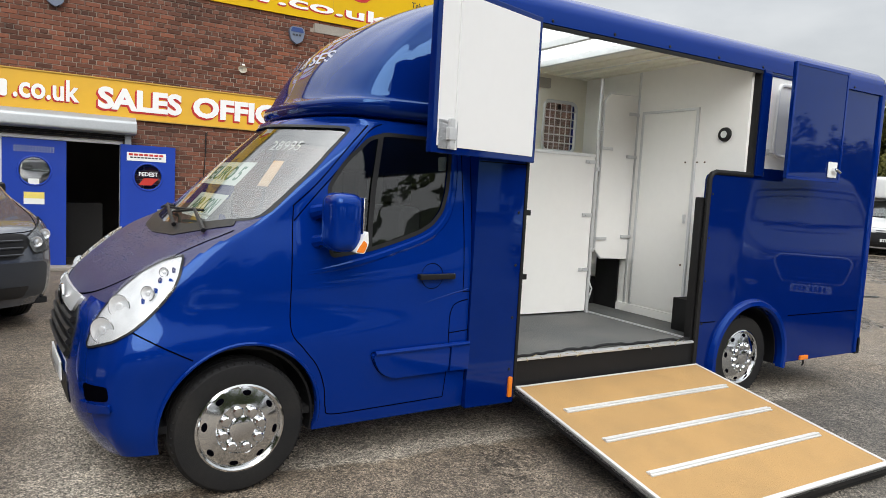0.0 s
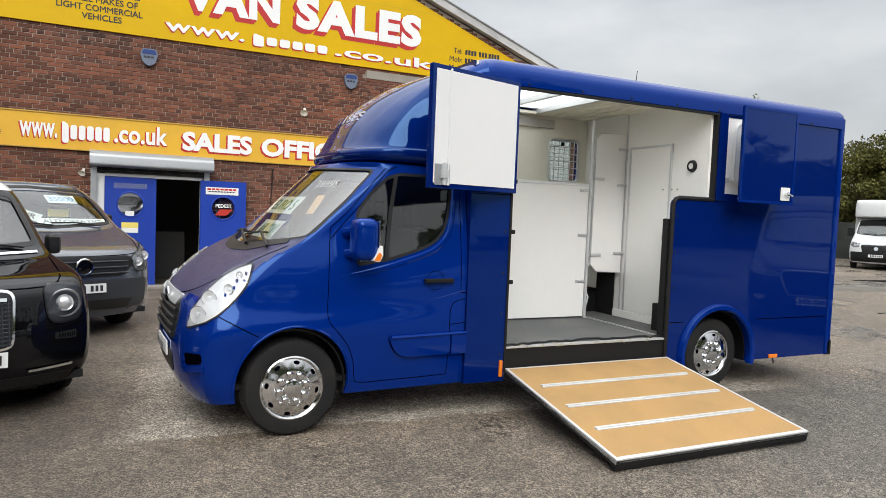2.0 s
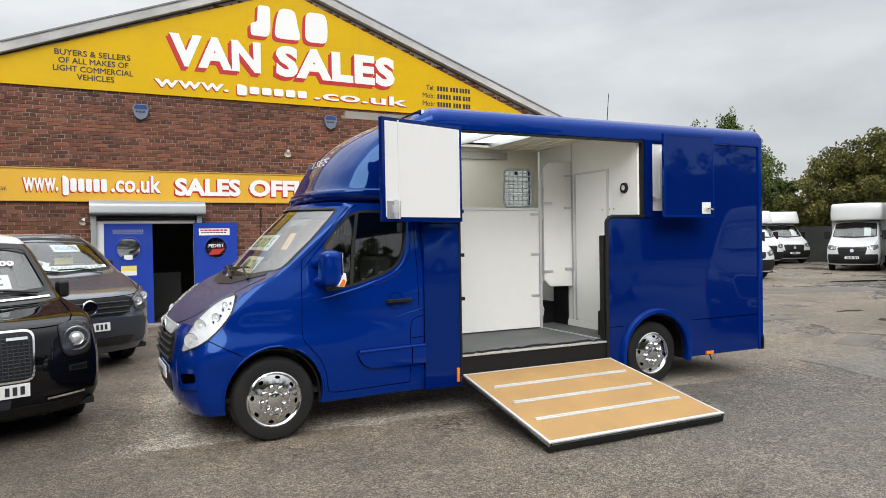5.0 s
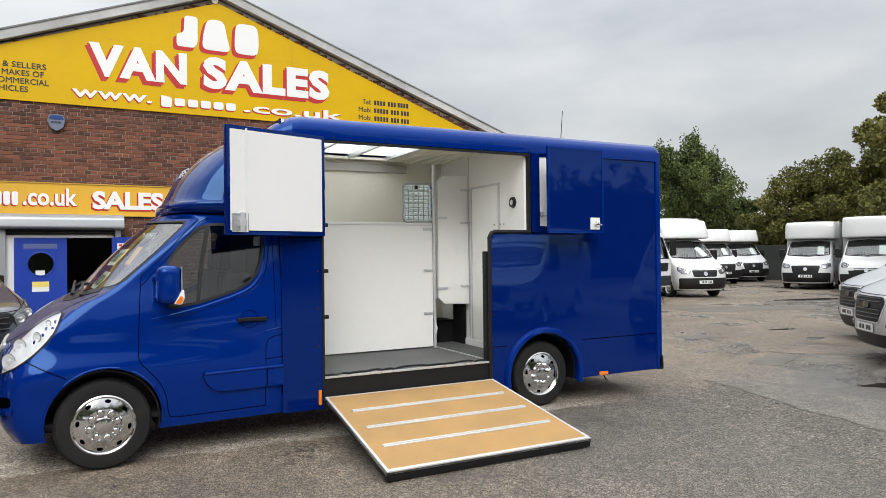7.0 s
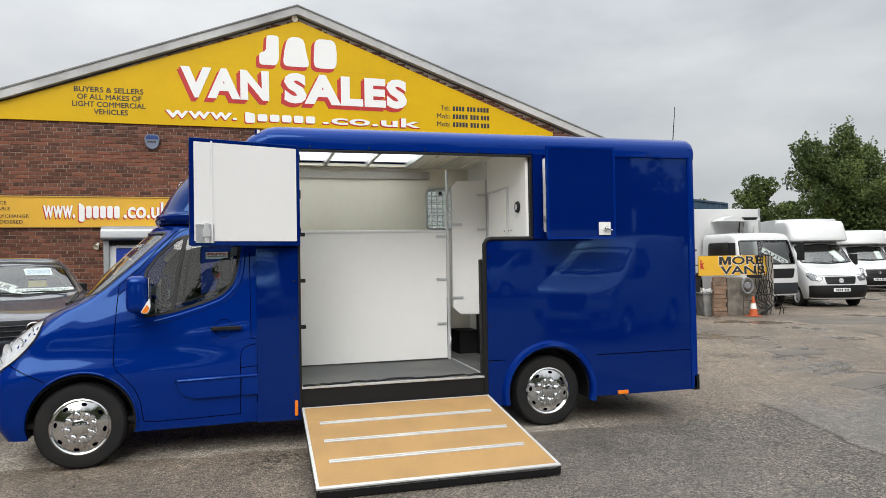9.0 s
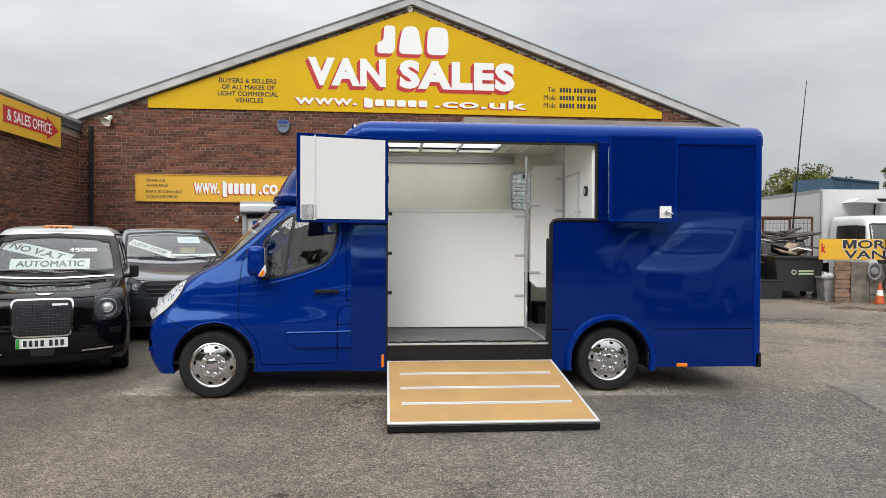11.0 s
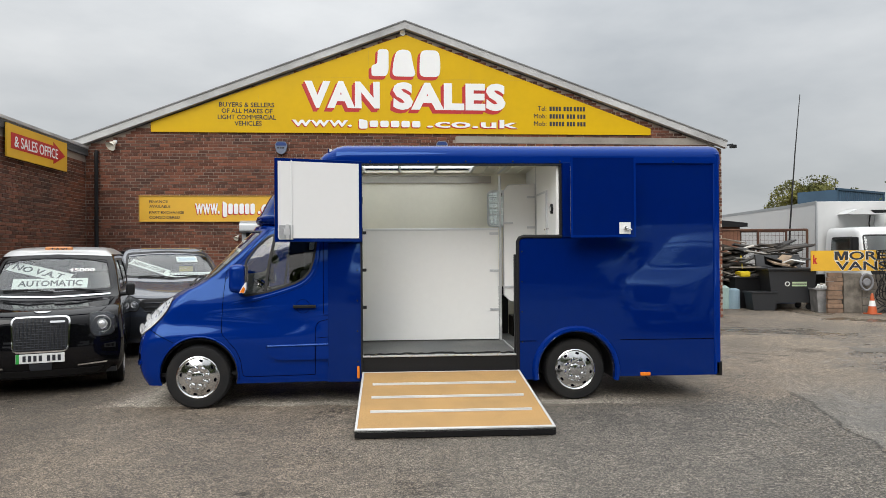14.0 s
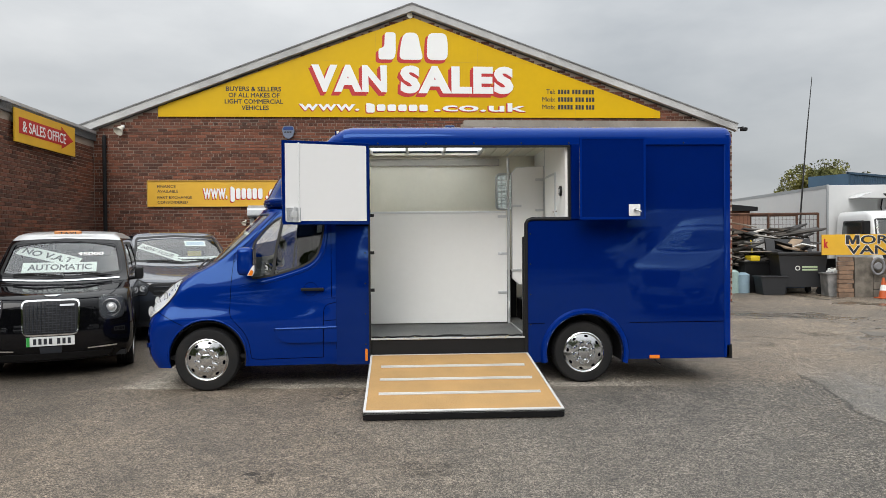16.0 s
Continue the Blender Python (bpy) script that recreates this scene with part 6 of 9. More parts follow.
# chassis and underside
bm = bm_new()
for y in (-0.5, 0.5):
    box(bm, -0.3, 5.9, y - 0.04, y + 0.04, 0.36, 0.48)
box(bm, 1.45, 3.86, -0.98, 0.98, 0.44, 0.50)
box(bm, 3.86, 4.81, -0.62, 0.62, 0.44, 0.50)
box(bm, 4.81, 6.0, -0.98, 0.98, 0.44, 0.50)
box(bm, 4.28, 4.40, -0.8, 0.8, 0.30, 0.40)
part("chassis", bm, DARK, HB, smooth=0)
bm = bm_new()
prism(bm, [(-0.72, 0.27), (1.45, 0.27), (1.45, 0.31), (-0.72, 0.31)], (0, 0, 0), (1, 0, 0), (0, 0, 1), -0.5, 0.5)
part("undertray", bm, DARK, HB, smooth=0)
# black sill under the doorway
bm = bm_new()
box(bm, 1.84, 3.648, -1.035, -0.98, 0.36, 0.545, 0.006)
part("door_sill", bm, RUBBER, HB, "black step sill")
bm = bm_new()
box(bm, 1.84, 3.648, -1.05, -0.99, 0.545, 0.562, 0.004)
part("sill_strip", bm, ALU, HB)
bm = bm_new()
rnd = random.Random(3)
pts = [(1.86 + i * 0.06, -1.03 + rnd.uniform(-0.008, 0.01) + 0.05 * math.sin(i * 0.105), 0.572 + rnd.uniform(-0.006, 0.010)) for i in range(30)]
tube(bm, pts, 0.011, 6)
part("sill_seal", bm, RUBBER, HB)
bm = bm_new()
for i in range(26):
    x = rnd.uniform(1.9, 3.6)
    p = Vector((x, -1.05, 0.565))
    tube(bm, [p, p + Vector((rnd.uniform(-0.05, 0.05), rnd.uniform(-0.02, 0.01), rnd.uniform(-0.03, 0.02)))], 0.0025, 4)
tagged(part("sill_straw", bm, material("straw", (0.5, 0.42, 0.25), 0.8), HB), kind="stuff")

# interior
bm = bm_new()
box(bm, 1.50, 3.86, -1.0, 1.0, 0.50, 0.56)
box(bm, 3.86, 4.12, -0.62, 0.62, 0.50, 0.56)
part("load_floor", bm, FLOORMAT, HB, "ribbed dark grey rubber floor", smooth=0)
bm = bm_new()
box(bm, 3.645, 3.66, -0.98, 0.23, 0.56, 0.572)
part("floor_strip", bm, ALU, HB, smooth=0)
bm = bm_new()
prism(bm, [(1.5, 0.56), (3.86, 0.56), (3.86, 0.83), (4.12, 0.83), (4.12, 2.96), (1.5, 2.96)], (0, 1.0, 0), (1, 0, 0), (0, 0, 1), 0.0, 0.012)
lining = part("wall_lining", bm, CREAM, HB, "cream side lining", smooth=0)
c = bm_new()
prism(c, rounded([(3.56, 2.13), (3.99, 2.13), (3.99, 2.64), (3.56, 2.64)], 0.07), (0, 1.0, 0), (1, 0, 0), (0, 0, 1), -0.3, 0.3)
settle_bool(lining, [c])
bm = bm_new()
box(bm, 1.475, 1.5, -1.0, 1.0, 0.5, 2.955)
part("front_bulkhead", bm, CREAM, HB, smooth=0)
bm = bm_new()
box(bm, 1.458, 1.474, -1.003, 1.003, 0.42, 2.955)
part("body_front", bm, BLUE_PANEL, HB, smooth=0)
bm = bm_new()
box(bm, 1.5, 3.6, 0.95, 0.985, 2.76, 2.86, 0.006)
part("head_rail", bm, material("taupe_rail", (0.42, 0.40, 0.36), 0.6), HB)
for y0, y1 in ((0.86, 1.0), (-1.0, -0.86)):
    bm = bm_new()
    box(bm, 1.5, 3.318, y0, y1, 2.90, 2.93, 0.004)
    part("ceiling_lining", bm, CREAM, HB)
bm = bm_new()
box(bm, 3.32, 4.119, -0.995, 0.995, 2.902, 2.935, 0.004)
part("ceiling_lining", bm, CREAM, HB, "cream ceiling boards")
for x in (3.45, 3.62, 3.79, 3.96):
    bm = bm_new()
    box(bm, x, x + 0.03, -0.9, 0.9, 2.885, 2.904, 0.006)
    part("ceiling_rib", bm, CREAM, HB)
bm = bm_new()
prism(bm, [(-0.62, 0.5), (0.62, 0.5), (0.62, 0.83), (1.003, 0.83), (1.003, 2.955), (-1.003, 2.955), (-1.003, 0.83), (-0.62, 0.83)], (4.12, 0, 0), (0, 1, 0), (0, 0, 1), 0.0, 0.03)
bulk = part("rear_bulkhead", bm, WHITE_PANEL, HB, "white partition wall with a door", smooth=0)
# bulkhead door (y from world 0.55 to 1.18)
bm = bm_new()
box(bm, 4.104, 4.119, -0.49, 0.12, 0.66, 2.49, 0.004)
bdoor = part("bulkhead_door", bm, WHITE_PANEL, bulk)
bm = bm_new()
for y0, y1, z0, z1 in ((-0.515, 0.145, 2.49, 2.515), (-0.515, -0.49, 0.64, 2.49), (0.12, 0.145, 0.64, 2.49)):
    box(bm, 4.098, 4.12, y0, y1, z0, z1, 0.003)
part("door_trim", bm, ALU, bulk)
bm = bm_new()
box(bm, 4.08, 4.11, -0.465, -0.445, 1.48, 1.56, 0.005)
part("door_handle", bm, ALU, bdoor)
bm = bm_new()
box(bm, 4.09, 4.12, -0.52, 0.6, 0.56, 0.64, 0.004)
part("threshold", bm, WHITE_PANEL, bulk)
bm = bm_new()
lathe(bm, [(0.0, 0.018), (0.03, 0.018), (0.036, 0.024), (0.058, 0.02), (0.062, 0.0)], Matrix.Translation((4.118, -0.795, 2.265)) @ pose(0, 0, 0, 0, -90), 28)
part("round_vent", bm, BLACK, bulk, "round black wall vent")
bm = bm_new()
lathe(bm, [(0.0, 0.0), (0.03, 0.002), (0.03, 0.004), (0.0, 0.004)], Matrix.Translation((4.097, -0.795, 2.265)) @ pose(0, 0, 0, 0, -90), 20)
part("vent_label", bm, ALU, bulk)
bm = bm_new()
for y, z in ((-0.41, 2.03), (-0.54, 2.03), (-0.62, 2.03), (-0.45, 1.1)):
    lathe(bm, [(0.0, 0.006), (0.007, 0.006), (0.008, 0.0)], Matrix.Translation((4.104, y, z)) @ pose(0, 0, 0, 0, -90), 8)
part("wall_screw", bm, RUST, bulk)
for s in (-1, 1):
    bm = bm_new()
    box(bm, 3.85, 4.119, s * 0.62, s * 0.635, 0.50, 0.84)
    box(bm, 3.85, 4.119, s * 0.62, s * 1.0, 0.825, 0.84)
    box(bm, 3.85, 3.865, s * 0.62, s * 1.0, 0.50, 0.825)
    part("wheel_box", bm, RUBBER, HB, "black wheel box", smooth=0)
# dark kick panel behind the divider
bm = bm_new()
box(bm, 3.4, 3.84, 0.96, 0.985, 0.56, 1.25, 0.004)
part("kick_panel", bm, RUBBER, HB)
bm = bm_new()
box(bm, 4.085, 4.104, 0.30, 0.615, 0.56, 1.25, 0.004)
part("kick_panel", bm, RUBBER, HB)
# barred window in the far side
bm = bm_new()
fr = rounded([(3.56, 2.13), (3.99, 2.13), (3.99, 2.64), (3.56, 2.64)], 0.07, 5)
tube(bm, [(x, 0.985, z) for x, z in fr], 0.018, 6, True)
hw = part("barred_window", bm, ALU, HB, "small barred window with rounded frame")
bm = bm_new()
pane(bm, [(x, 1.045, z) for x, z in fr], (0, -1, 0))
g = part("pane", bm, GLASS_SIDE, hw, smooth=0)
g.visible_shadow = False
for x in (3.63, 3.70, 3.775, 3.85, 3.92):
    bm = bm_new()
    tube(bm, [(x, 0.975, 2.14), (x, 0.975, 2.63)], 0.006, 6)
    part("window_bar", bm, ALU, hw)
for z in (2.22, 2.30, 2.385, 2.47, 2.55):
    bm = bm_new()
    tube(bm, [(3.57, 0.98, z), (3.98, 0.98, z)], 0.006, 6)
    part("window_bar", bm, ALU, hw)
bm = bm_new()
box(bm, 3.72, 3.76, 0.955, 0.975, 2.56, 2.61, 0.006)
part("catch", bm, BLACK, hw)
# divider panels and posts (world y 1.28)
DY = 0.23
bm = bm_new()
box(bm, 1.66, 3.60, DY - 0.012, DY + 0.022, 0.578, 2.05, 0.004)
div = part("divider_panel", bm, WHITE_PANEL, HB, "white horse divider panel")
bm = bm_new()
box(bm, 1.66, 3.60, DY - 0.02, DY + 0.03, 2.045, 2.075, 0.006)
part("top_rail", bm, UPVC, div)
for z in (0.98, 1.50, 2.0):
    bm = bm_new()
    box(bm, 3.48, 3.60, DY - 0.024, DY - 0.012, z - 0.017, z + 0.017, 0.004)
    lathe(bm, [(0.0, 0.008), (0.008, 0.006), (0.01, 0.0)], Matrix.Translation((3.52, DY - 0.024, z)) @ pose(0, 0, 0, 90), 8)
    part("strap_hinge", bm, ALU, div)
for z in (1.12, 1.55, 1.98):
    bm = bm_new()
    box(bm, 1.848, 1.895, -1.045, -1.01, z - 0.018, z + 0.018, 0.004)
    part("black_clip", bm, BLACK, HB)
for x, z1 in ((3.625, 2.78), (4.13, 2.90)):
    bm = bm_new()
    tube(bm, [(x, DY - 0.01, 0.56), (x, DY - 0.01, z1)], 0.019, 10)
    part("divider_post", bm, ALU, HB, "aluminium divider post")
for z in (1.15, 1.92, 2.3):
    bm = bm_new()
    box(bm, 3.61, 3.64, DY - 0.045, DY - 0.02, z, z + 0.035, 0.005)
    part("post_catch", bm, ALU, HB)
bm = bm_new()
pan2 = [(3.68, 1.17), (3.76, 1.09), (4.10, 1.075), (4.10, 2.67), (3.74, 2.65), (3.68, 2.58)]
prism(bm, pan2, (0, DY, 0), (1, 0, 0), (0, 0, 1), -0.016, 0.016)
d2p = part("head_divider", bm, WHITE_PANEL, HB, "white chamfered head divider panel", smooth=0)
bm = bm_new()
tube(bm, [(x, DY, z) for x, z in pan2], 0.014, 6, True)
part("edge_frame", bm, ALU, d2p)
for x0, x1, z in ((3.99, 4.13, 1.30), (3.99, 4.13, 2.08), (3.99, 4.13, 2.49), (3.66, 3.80, 1.28), (3.66, 3.80, 2.14)):
    bm = bm_new()
    box(bm, x0, x1, DY - 0.034, DY - 0.018, z - 0.015, z + 0.015, 0.004)
    part("strap_hinge", bm, ALU, d2p)
bm = bm_new()
tube(bm, [(3.62, DY - 0.03, 0.86), (3.63, DY - 0.06, 0.80), (3.61, DY - 0.06, 0.74), (3.62, DY - 0.04, 0.70), (3.63, DY - 0.05, 0.76)], 0.008, 6)
part("safety_clip", bm, ALU, HB)

# groom's window behind the rear flap
bm = bm_new()
box(bm, 4.25, 5.05, -1.043, -0.985, 1.9, 2.85)
part("window_reveal", bm, WHITE_PANEL, HB, smooth=0)
bm = bm_new()
tube(bm, [(x, -1.046, z) for x, z in rounded([(4.42, 2.10), (4.95, 2.10), (4.95, 2.70), (4.42, 2.70)], 0.09, 5)], 0.018, 6, True)
part("inner_window_frame", bm, UPVC, HB)
bm = bm_new()
box(bm, 4.30, 4.34, -1.072, -1.044, 2.10, 2.15, 0.006)
tube(bm, [(4.33, -1.06, 2.125), (4.42, -1.06, 2.12)], 0.005, 6)
part("window_catch", bm, ALU, HB)

# upper front flap, swung right round
ang = math.atan2(-0.29, -0.948)
FL = Matrix.Translation((1.845, S - 0.03, 0)) @ Matrix.Rotation(ang, 4, 'Z')
bm = bm_new()
box(bm, 0.0, 0.975, -0.022, 0.022, 1.875, 2.80, 0.008)
flap = part("front_flap", bm, BLUE_PANEL, HB, "blue upper flap with white inner face, open", m=FL)
bm = bm_new()
box(bm, 0.035, 0.785, 0.0225, 0.026, 1.915, 2.765, 0.003)
box(bm, 0.80, 0.94, 0.0225, 0.026, 1.915, 2.765, 0.003)
part("inner_panel", bm, material("bright_white_laminate", (0.76, 0.76, 0.76), 0.3, 0, 0.015, 2), flap)
bm = bm_new()
box(bm, 0.786, 0.80, 0.022, 0.034, 1.90, 2.78, 0.003)
part("cover_strip", bm, UPVC, flap)
bm = bm_new()
box(bm, 0.775, 0.93, 0.026, 0.030, 1.90, 2.06, 0.003)
lp = part("latch_plate", bm, CHECKER, flap, "chequer plate latch cover")
bm = bm_new()
box(bm, 0.825, 0.86, 0.030, 0.055, 1.90, 2.07, 0.006)
box(bm, 0.815, 0.875, 0.030, 0.060, 1.95, 2.02, 0.006)
part("latch", bm, ALU, lp)
for z in (2.0, 2.35, 2.68):
    bm = bm_new()
    tube(bm, [(1.845, S - 0.03, z - 0.04), (1.845, S - 0.03, z + 0.04)], 0.014, 8)
    part("flap_hinge", bm, BLACK, HB)

# rear flap, standing off its window on stays
bm = bm_new()
box(bm, 4.215, 4.965, S - 0.27, S - 0.24, 1.905, 2.83, 0.008)
rflap = part("rear_flap", bm, BLUE_PANEL, HB, "blue rear flap standing off the side")
bm = bm_new()
for x0, x1, z0, z1 in ((4.215, 4.965, 1.905, 1.93), (4.215, 4.965, 2.805, 2.83), (4.215, 4.24, 1.93, 2.805), (4.94, 4.965, 1.93, 2.805)):
    box(bm, x0, x1, S - 0.274, S - 0.269, z0, z1, 0.002)
part("flap_edge", bm, BLUE, rflap)
bm = bm_new()
box(bm, 4.77, 4.90, S - 0.281, S - 0.274, 1.945, 2.075, 0.01)
rl = part("latch_plate", bm, PLATE, rflap, "white plate with chrome turn latch")
bm = bm_new()
tube(bm, [(4.835, S - 0.28, 2.01), (4.835, S - 0.315, 2.01)], 0.018, 10)
tube(bm, [(4.83, S - 0.31, 2.015), (4.90, S - 0.31, 1.99)], 0.011, 8)
part("latch", bm, CHROME, rl)
bm = bm_new()
for x, z in ((4.94, 2.0), (4.94, 2.72)):
    tube(bm, [(x, S + 0.01, z), (x, S - 0.25, z)], 0.014, 8)
part("flap_stay", bm, ALU, rflap)

# ramp
RAMP_TOP, RAMP_BOT = 0.372, 0.085
bm = bm_new()
tl, tr_, br_, bl = (1.845, S - 0.01, RAMP_TOP), (3.66, S - 0.01, RAMP_TOP), (3.76, S - 1.475, RAMP_BOT), (1.86, S - 1.475, RAMP_BOT)
nrm = (Vector(tr_) - Vector(tl)).cross(Vector(tl) - Vector(bl)).normalized()
if nrm.z < 0:
    nrm = -nrm


def on_ramp(s, t, h):
    """A place on the ramp: s across, t down, h above its face."""
    a = Vector(tl).lerp(Vector(tr_), s)
    b = Vector(bl).lerp(Vector(br_), s)
    return a.lerp(b, t) + nrm * h


def slab(bm, s0, s1, t0, t1, h0, h1):
    vs = [bm.verts.new(on_ramp(s, t, h)) for h in (h0, h1) for s, t in ((s0, t0), (s1, t0), (s1, t1), (s0, t1))]
    for f in ((3, 2, 1, 0), (4, 5, 6, 7), (0, 1, 5, 4), (1, 2, 6, 5), (2, 3, 7, 6), (3, 0, 4, 7)):
        bm.faces.new([vs[i] for i in f])


slab(bm, 0, 1, 0, 1, -0.05, -0.004)
ramp = part("ramp", bm, BLACK, HB, "lowered loading ramp with tan matting", smooth=0)
bm = bm_new()
slab(bm, 0.012, 0.988, 0.012, 0.978, -0.004, 0.004)
part("ramp_matting", bm, RAMPMAT, ramp, smooth=0)
bm = bm_new()
slab(bm, 0, 0.012, 0, 1, -0.03, 0.008)
slab(bm, 0.988, 1, 0, 1, -0.03, 0.008)
slab(bm, 0.012, 0.988, 0.978, 1.0, -0.02, 0.008)
slab(bm, 0.012, 0.988, 0.0, 0.012, -0.02, 0.006)
part("edge_trim", bm, BATTEN, ramp, smooth=0)
for t0 in (0.235, 0.475, 0.715):
    bm = bm_new()
    slab(bm, 0.07, 0.93, t0, t0 + 0.032, 0.004, 0.012)
    slab(bm, 0.07, 0.93, t0 + 0.012, t0 + 0.022, 0.012, 0.020)
    part("foot_batten", bm, BATTEN, ramp, "aluminium foot batten", smooth=0)
bm = bm_new()
slab(bm, 0.0, 1.0, 0.975, 1.0, -0.075, -0.05)
for s0 in (0.02, 0.5, 0.94):
    slab(bm, s0, s0 + 0.04, 0.93, 0.99, -0.082, -0.05)
part("rubber_foot", bm, RUBBER, ramp, smooth=0)

# ---------- other parked vehicles ----------
def vehicle(name, label, cat, m, rows, paint, spec, group=""):
    """A parked van or car, its front axle at the origin and its nose at -x. spec holds flat outlines and sizes."""
    t = thing(name, label, cat, m, group)
    sh, bv = shell("body", rows, [paint, DARK], t, 0.03, spec.get("ku", 4), spec.get("kv", 4), spec.get("power", 2.5))
    L, wb, r, W = spec["L"], spec["wb"], spec["r"], spec["W"]
    cut = []
    for s in (-1, 1):
        for x in (0.0, wb):
            if x > L:
                continue
            c = bm_new()
            lathe(c, [(0.0, -0.4), (r + 0.055, -0.4), (r + 0.055, 0.4), (0.0, 0.4)], Matrix.Translation((x, s * W, r)) @ pose(0, 0, 0, 90), 36)
            cut.append(c)
    for win in spec["side"]:
        for s in (-1, 1):
            c = bm_new()
            prism(c, win, (0, s * W * 0.6, 0), (1, 0, 0), (0, 0, 1), -W * 0.55, W * 0.55)
            cut.append(c)
    c = bm_new()
    prism(c, spec["wind"], (spec["wx"], 0, 0), (0, -1, 0), (0, 0, 1), -0.65, 0.9)
    cut.append(c)
    settle_bool(sh, cut)
    for view in (NEAR, FARS):
        for win in spec["side"]:
            bm = bm_new()
            patch(bm, bv, win, view, -0.008, 0.12)
            g = part("side_window", bm, GLASS_SIDE, t)
            g.visible_shadow = False
            bm = bm_new()
            ribbon(bm, bv, win, view, 0.03, 0.003, True)
            part("window_seal", bm, BLACK, t)
        if "gaps" in spec:
            bm = bm_new()
            for line in spec["gaps"]:
                ribbon(bm, bv, line, view, 0.009)
            part("panel_gap", bm, GAP, t)
    bm = bm_new()
    patch(bm, bv, spec["wind"], NOSE, -0.008, 0.1)
    g = part("windscreen", bm, GLASS_VAN, t)
    g.visible_shadow = False
    bm = bm_new()
    ribbon(bm, bv, spec["wind"], NOSE, 0.035, 0.003, True)
    part("windscreen_seal", bm, BLACK, t)
    if "bonnet" in spec:
        bm = bm_new()
        ribbon(bm, bv, spec["bonnet"], NOSE, 0.009)
        part("panel_gap", bm, GAP, t)
    for nm, out, mt, off, th in spec["front"]:
        bm = bm_new()
        patch(bm, bv, out, NOSE, off, 0.08, th)
        part(nm, bm, mt, t)
    for z, y in spec.get("slats", ()):
        bm = bm_new()
        tube(bm, [drop(bv, (a, z), NOSE, 0.016) for a in np.linspace(-y, y, 9)], spec.get("slatr", 0.011), 6)
        part("grille_bar", bm, spec.get("slatmat", BLACK), t)
    for y in spec.get("mesh_bars", ()):
        bm = bm_new()
        tube(bm, [drop(bv, (y, z), NOSE, 0.02) for z in np.linspace(0.58, 0.95, 6)], 0.006, 6)
        part("grille_bar", bm, spec.get("slatmat", BLACK), t)
    for s in (-1, 1):
        k = math.sqrt(0.5)
        if spec.get("cornerlamp"):
            out, view = list(spec["lamp"]), ((-4 * k, 4 * k * s, 0), (k, k * s, 0), (0, 0, 1), (k, -k * s, 0))
        else:
            out, view = [(s * y, z) for y, z in spec["lamp"]], NOSE
        bm = bm_new()
        patch(bm, bv, out, view, 0.004, 0.05, 0.006)
        lp = part("headlamp", bm, spec.get("lampmat", LAMP_WHITE), t)
        bm = bm_new()
        ribbon(bm, bv, out, view, 0.014, 0.008, True)
        part("lamp_edge", bm, BLACK, lp)
        for y, z, rr in spec["bulbs"]:
            c0 = drop(bv, (y if spec.get("cornerlamp") else s * y, z), view, 0.006)
            bm = bm_new()
            lathe(bm, [(rr, 0.0), (rr * 1.05, 0.014), (rr * 0.9, 0.016), (rr * 0.6, 0.006), (rr * 0.4, 0.008), (0.0, 0.02)], Matrix.Translation(c0) @ pose(0, 0, 0, 0, -90), 20)
            if spec.get("ringlamp"):
                bm.free()
                bm = bm_new()
                f0 = Matrix.Translation(c0) @ pose(0, 0, 0, 0, -90)
                tube(bm, [f0 @ Vector((rr * math.cos(q), rr * math.sin(q), 0.02)) for q in np.linspace(0, 2 * math.pi, 29)[:-1]], 0.009, 6, True)
                part("lamp_ring", bm, SMOKED, lp)
                bm = bm_new()
                lathe(bm, [(rr * 0.62, 0.0), (rr * 0.60, 0.02), (rr * 0.5, 0.012), (rr * 0.42, 0.022), (rr * 0.3, 0.034), (0.0, 0.04)], f0, 24)
            part("reflector", bm, REFLECTOR, lp)
        bm = bm_new()
        patch(bm, bv, out, view, 0.02, 0.06)
        g = part("lens", bm, GLASS_CLEAR, lp)
        g.visible_shadow = False
        # mirror
        mx, mz = spec["mirror"]
        tuck = spec.get("tuck", 0.0) if s < 0 else 0.0
        bm = bm_new()
        box(bm, mx - 0.07, mx + 0.07, s * (W - 0.02 - tuck), s * (W + spec.get("mw", 0.22) - 2.2 * tuck), mz - spec.get("mh", 0.12), mz + spec.get("mh", 0.12), 0.045, 3)
        mi = part("door_mirror", bm, spec.get("mirrormat", BLACK), t)
        bm = bm_new()
        tube(bm, [(mx, s * (W - 0.16), mz - 0.08), (mx, s * (W + 0.02), mz - 0.06)], 0.03, 8)
        part("mirror_arm", bm, BLACK, mi)
        for x in (0.0, wb):
            if x == wb and spec.get("frontonly"):
                continue
            wheel("wheel", t, Matrix.Translation((x, s * (W - 0.13), r)) @ pose(0, 0, 0, 90 if s < 0 else -90), r, 0.21, spec.get("rim", ALU))
            bm = bm_new()
            prism(bm, arc(x, r, r + 0.055, -12, 192, 20), (0, s * (W - 0.30), 0), (1, 0, 0), (0, 0, 1), 0.0, s * 0.01)
            part("arch_liner", bm, BLACK, t)
    pz, px = spec["plate"], 0.26
    bm = bm_new()
    patch(bm, bv, [(-px, pz), (px, pz), (px, pz + 0.11), (-px, pz + 0.11)], NOSE, 0.03, 0.2, 0.012)
    pl = part("number_plate", bm, PLATE, t)
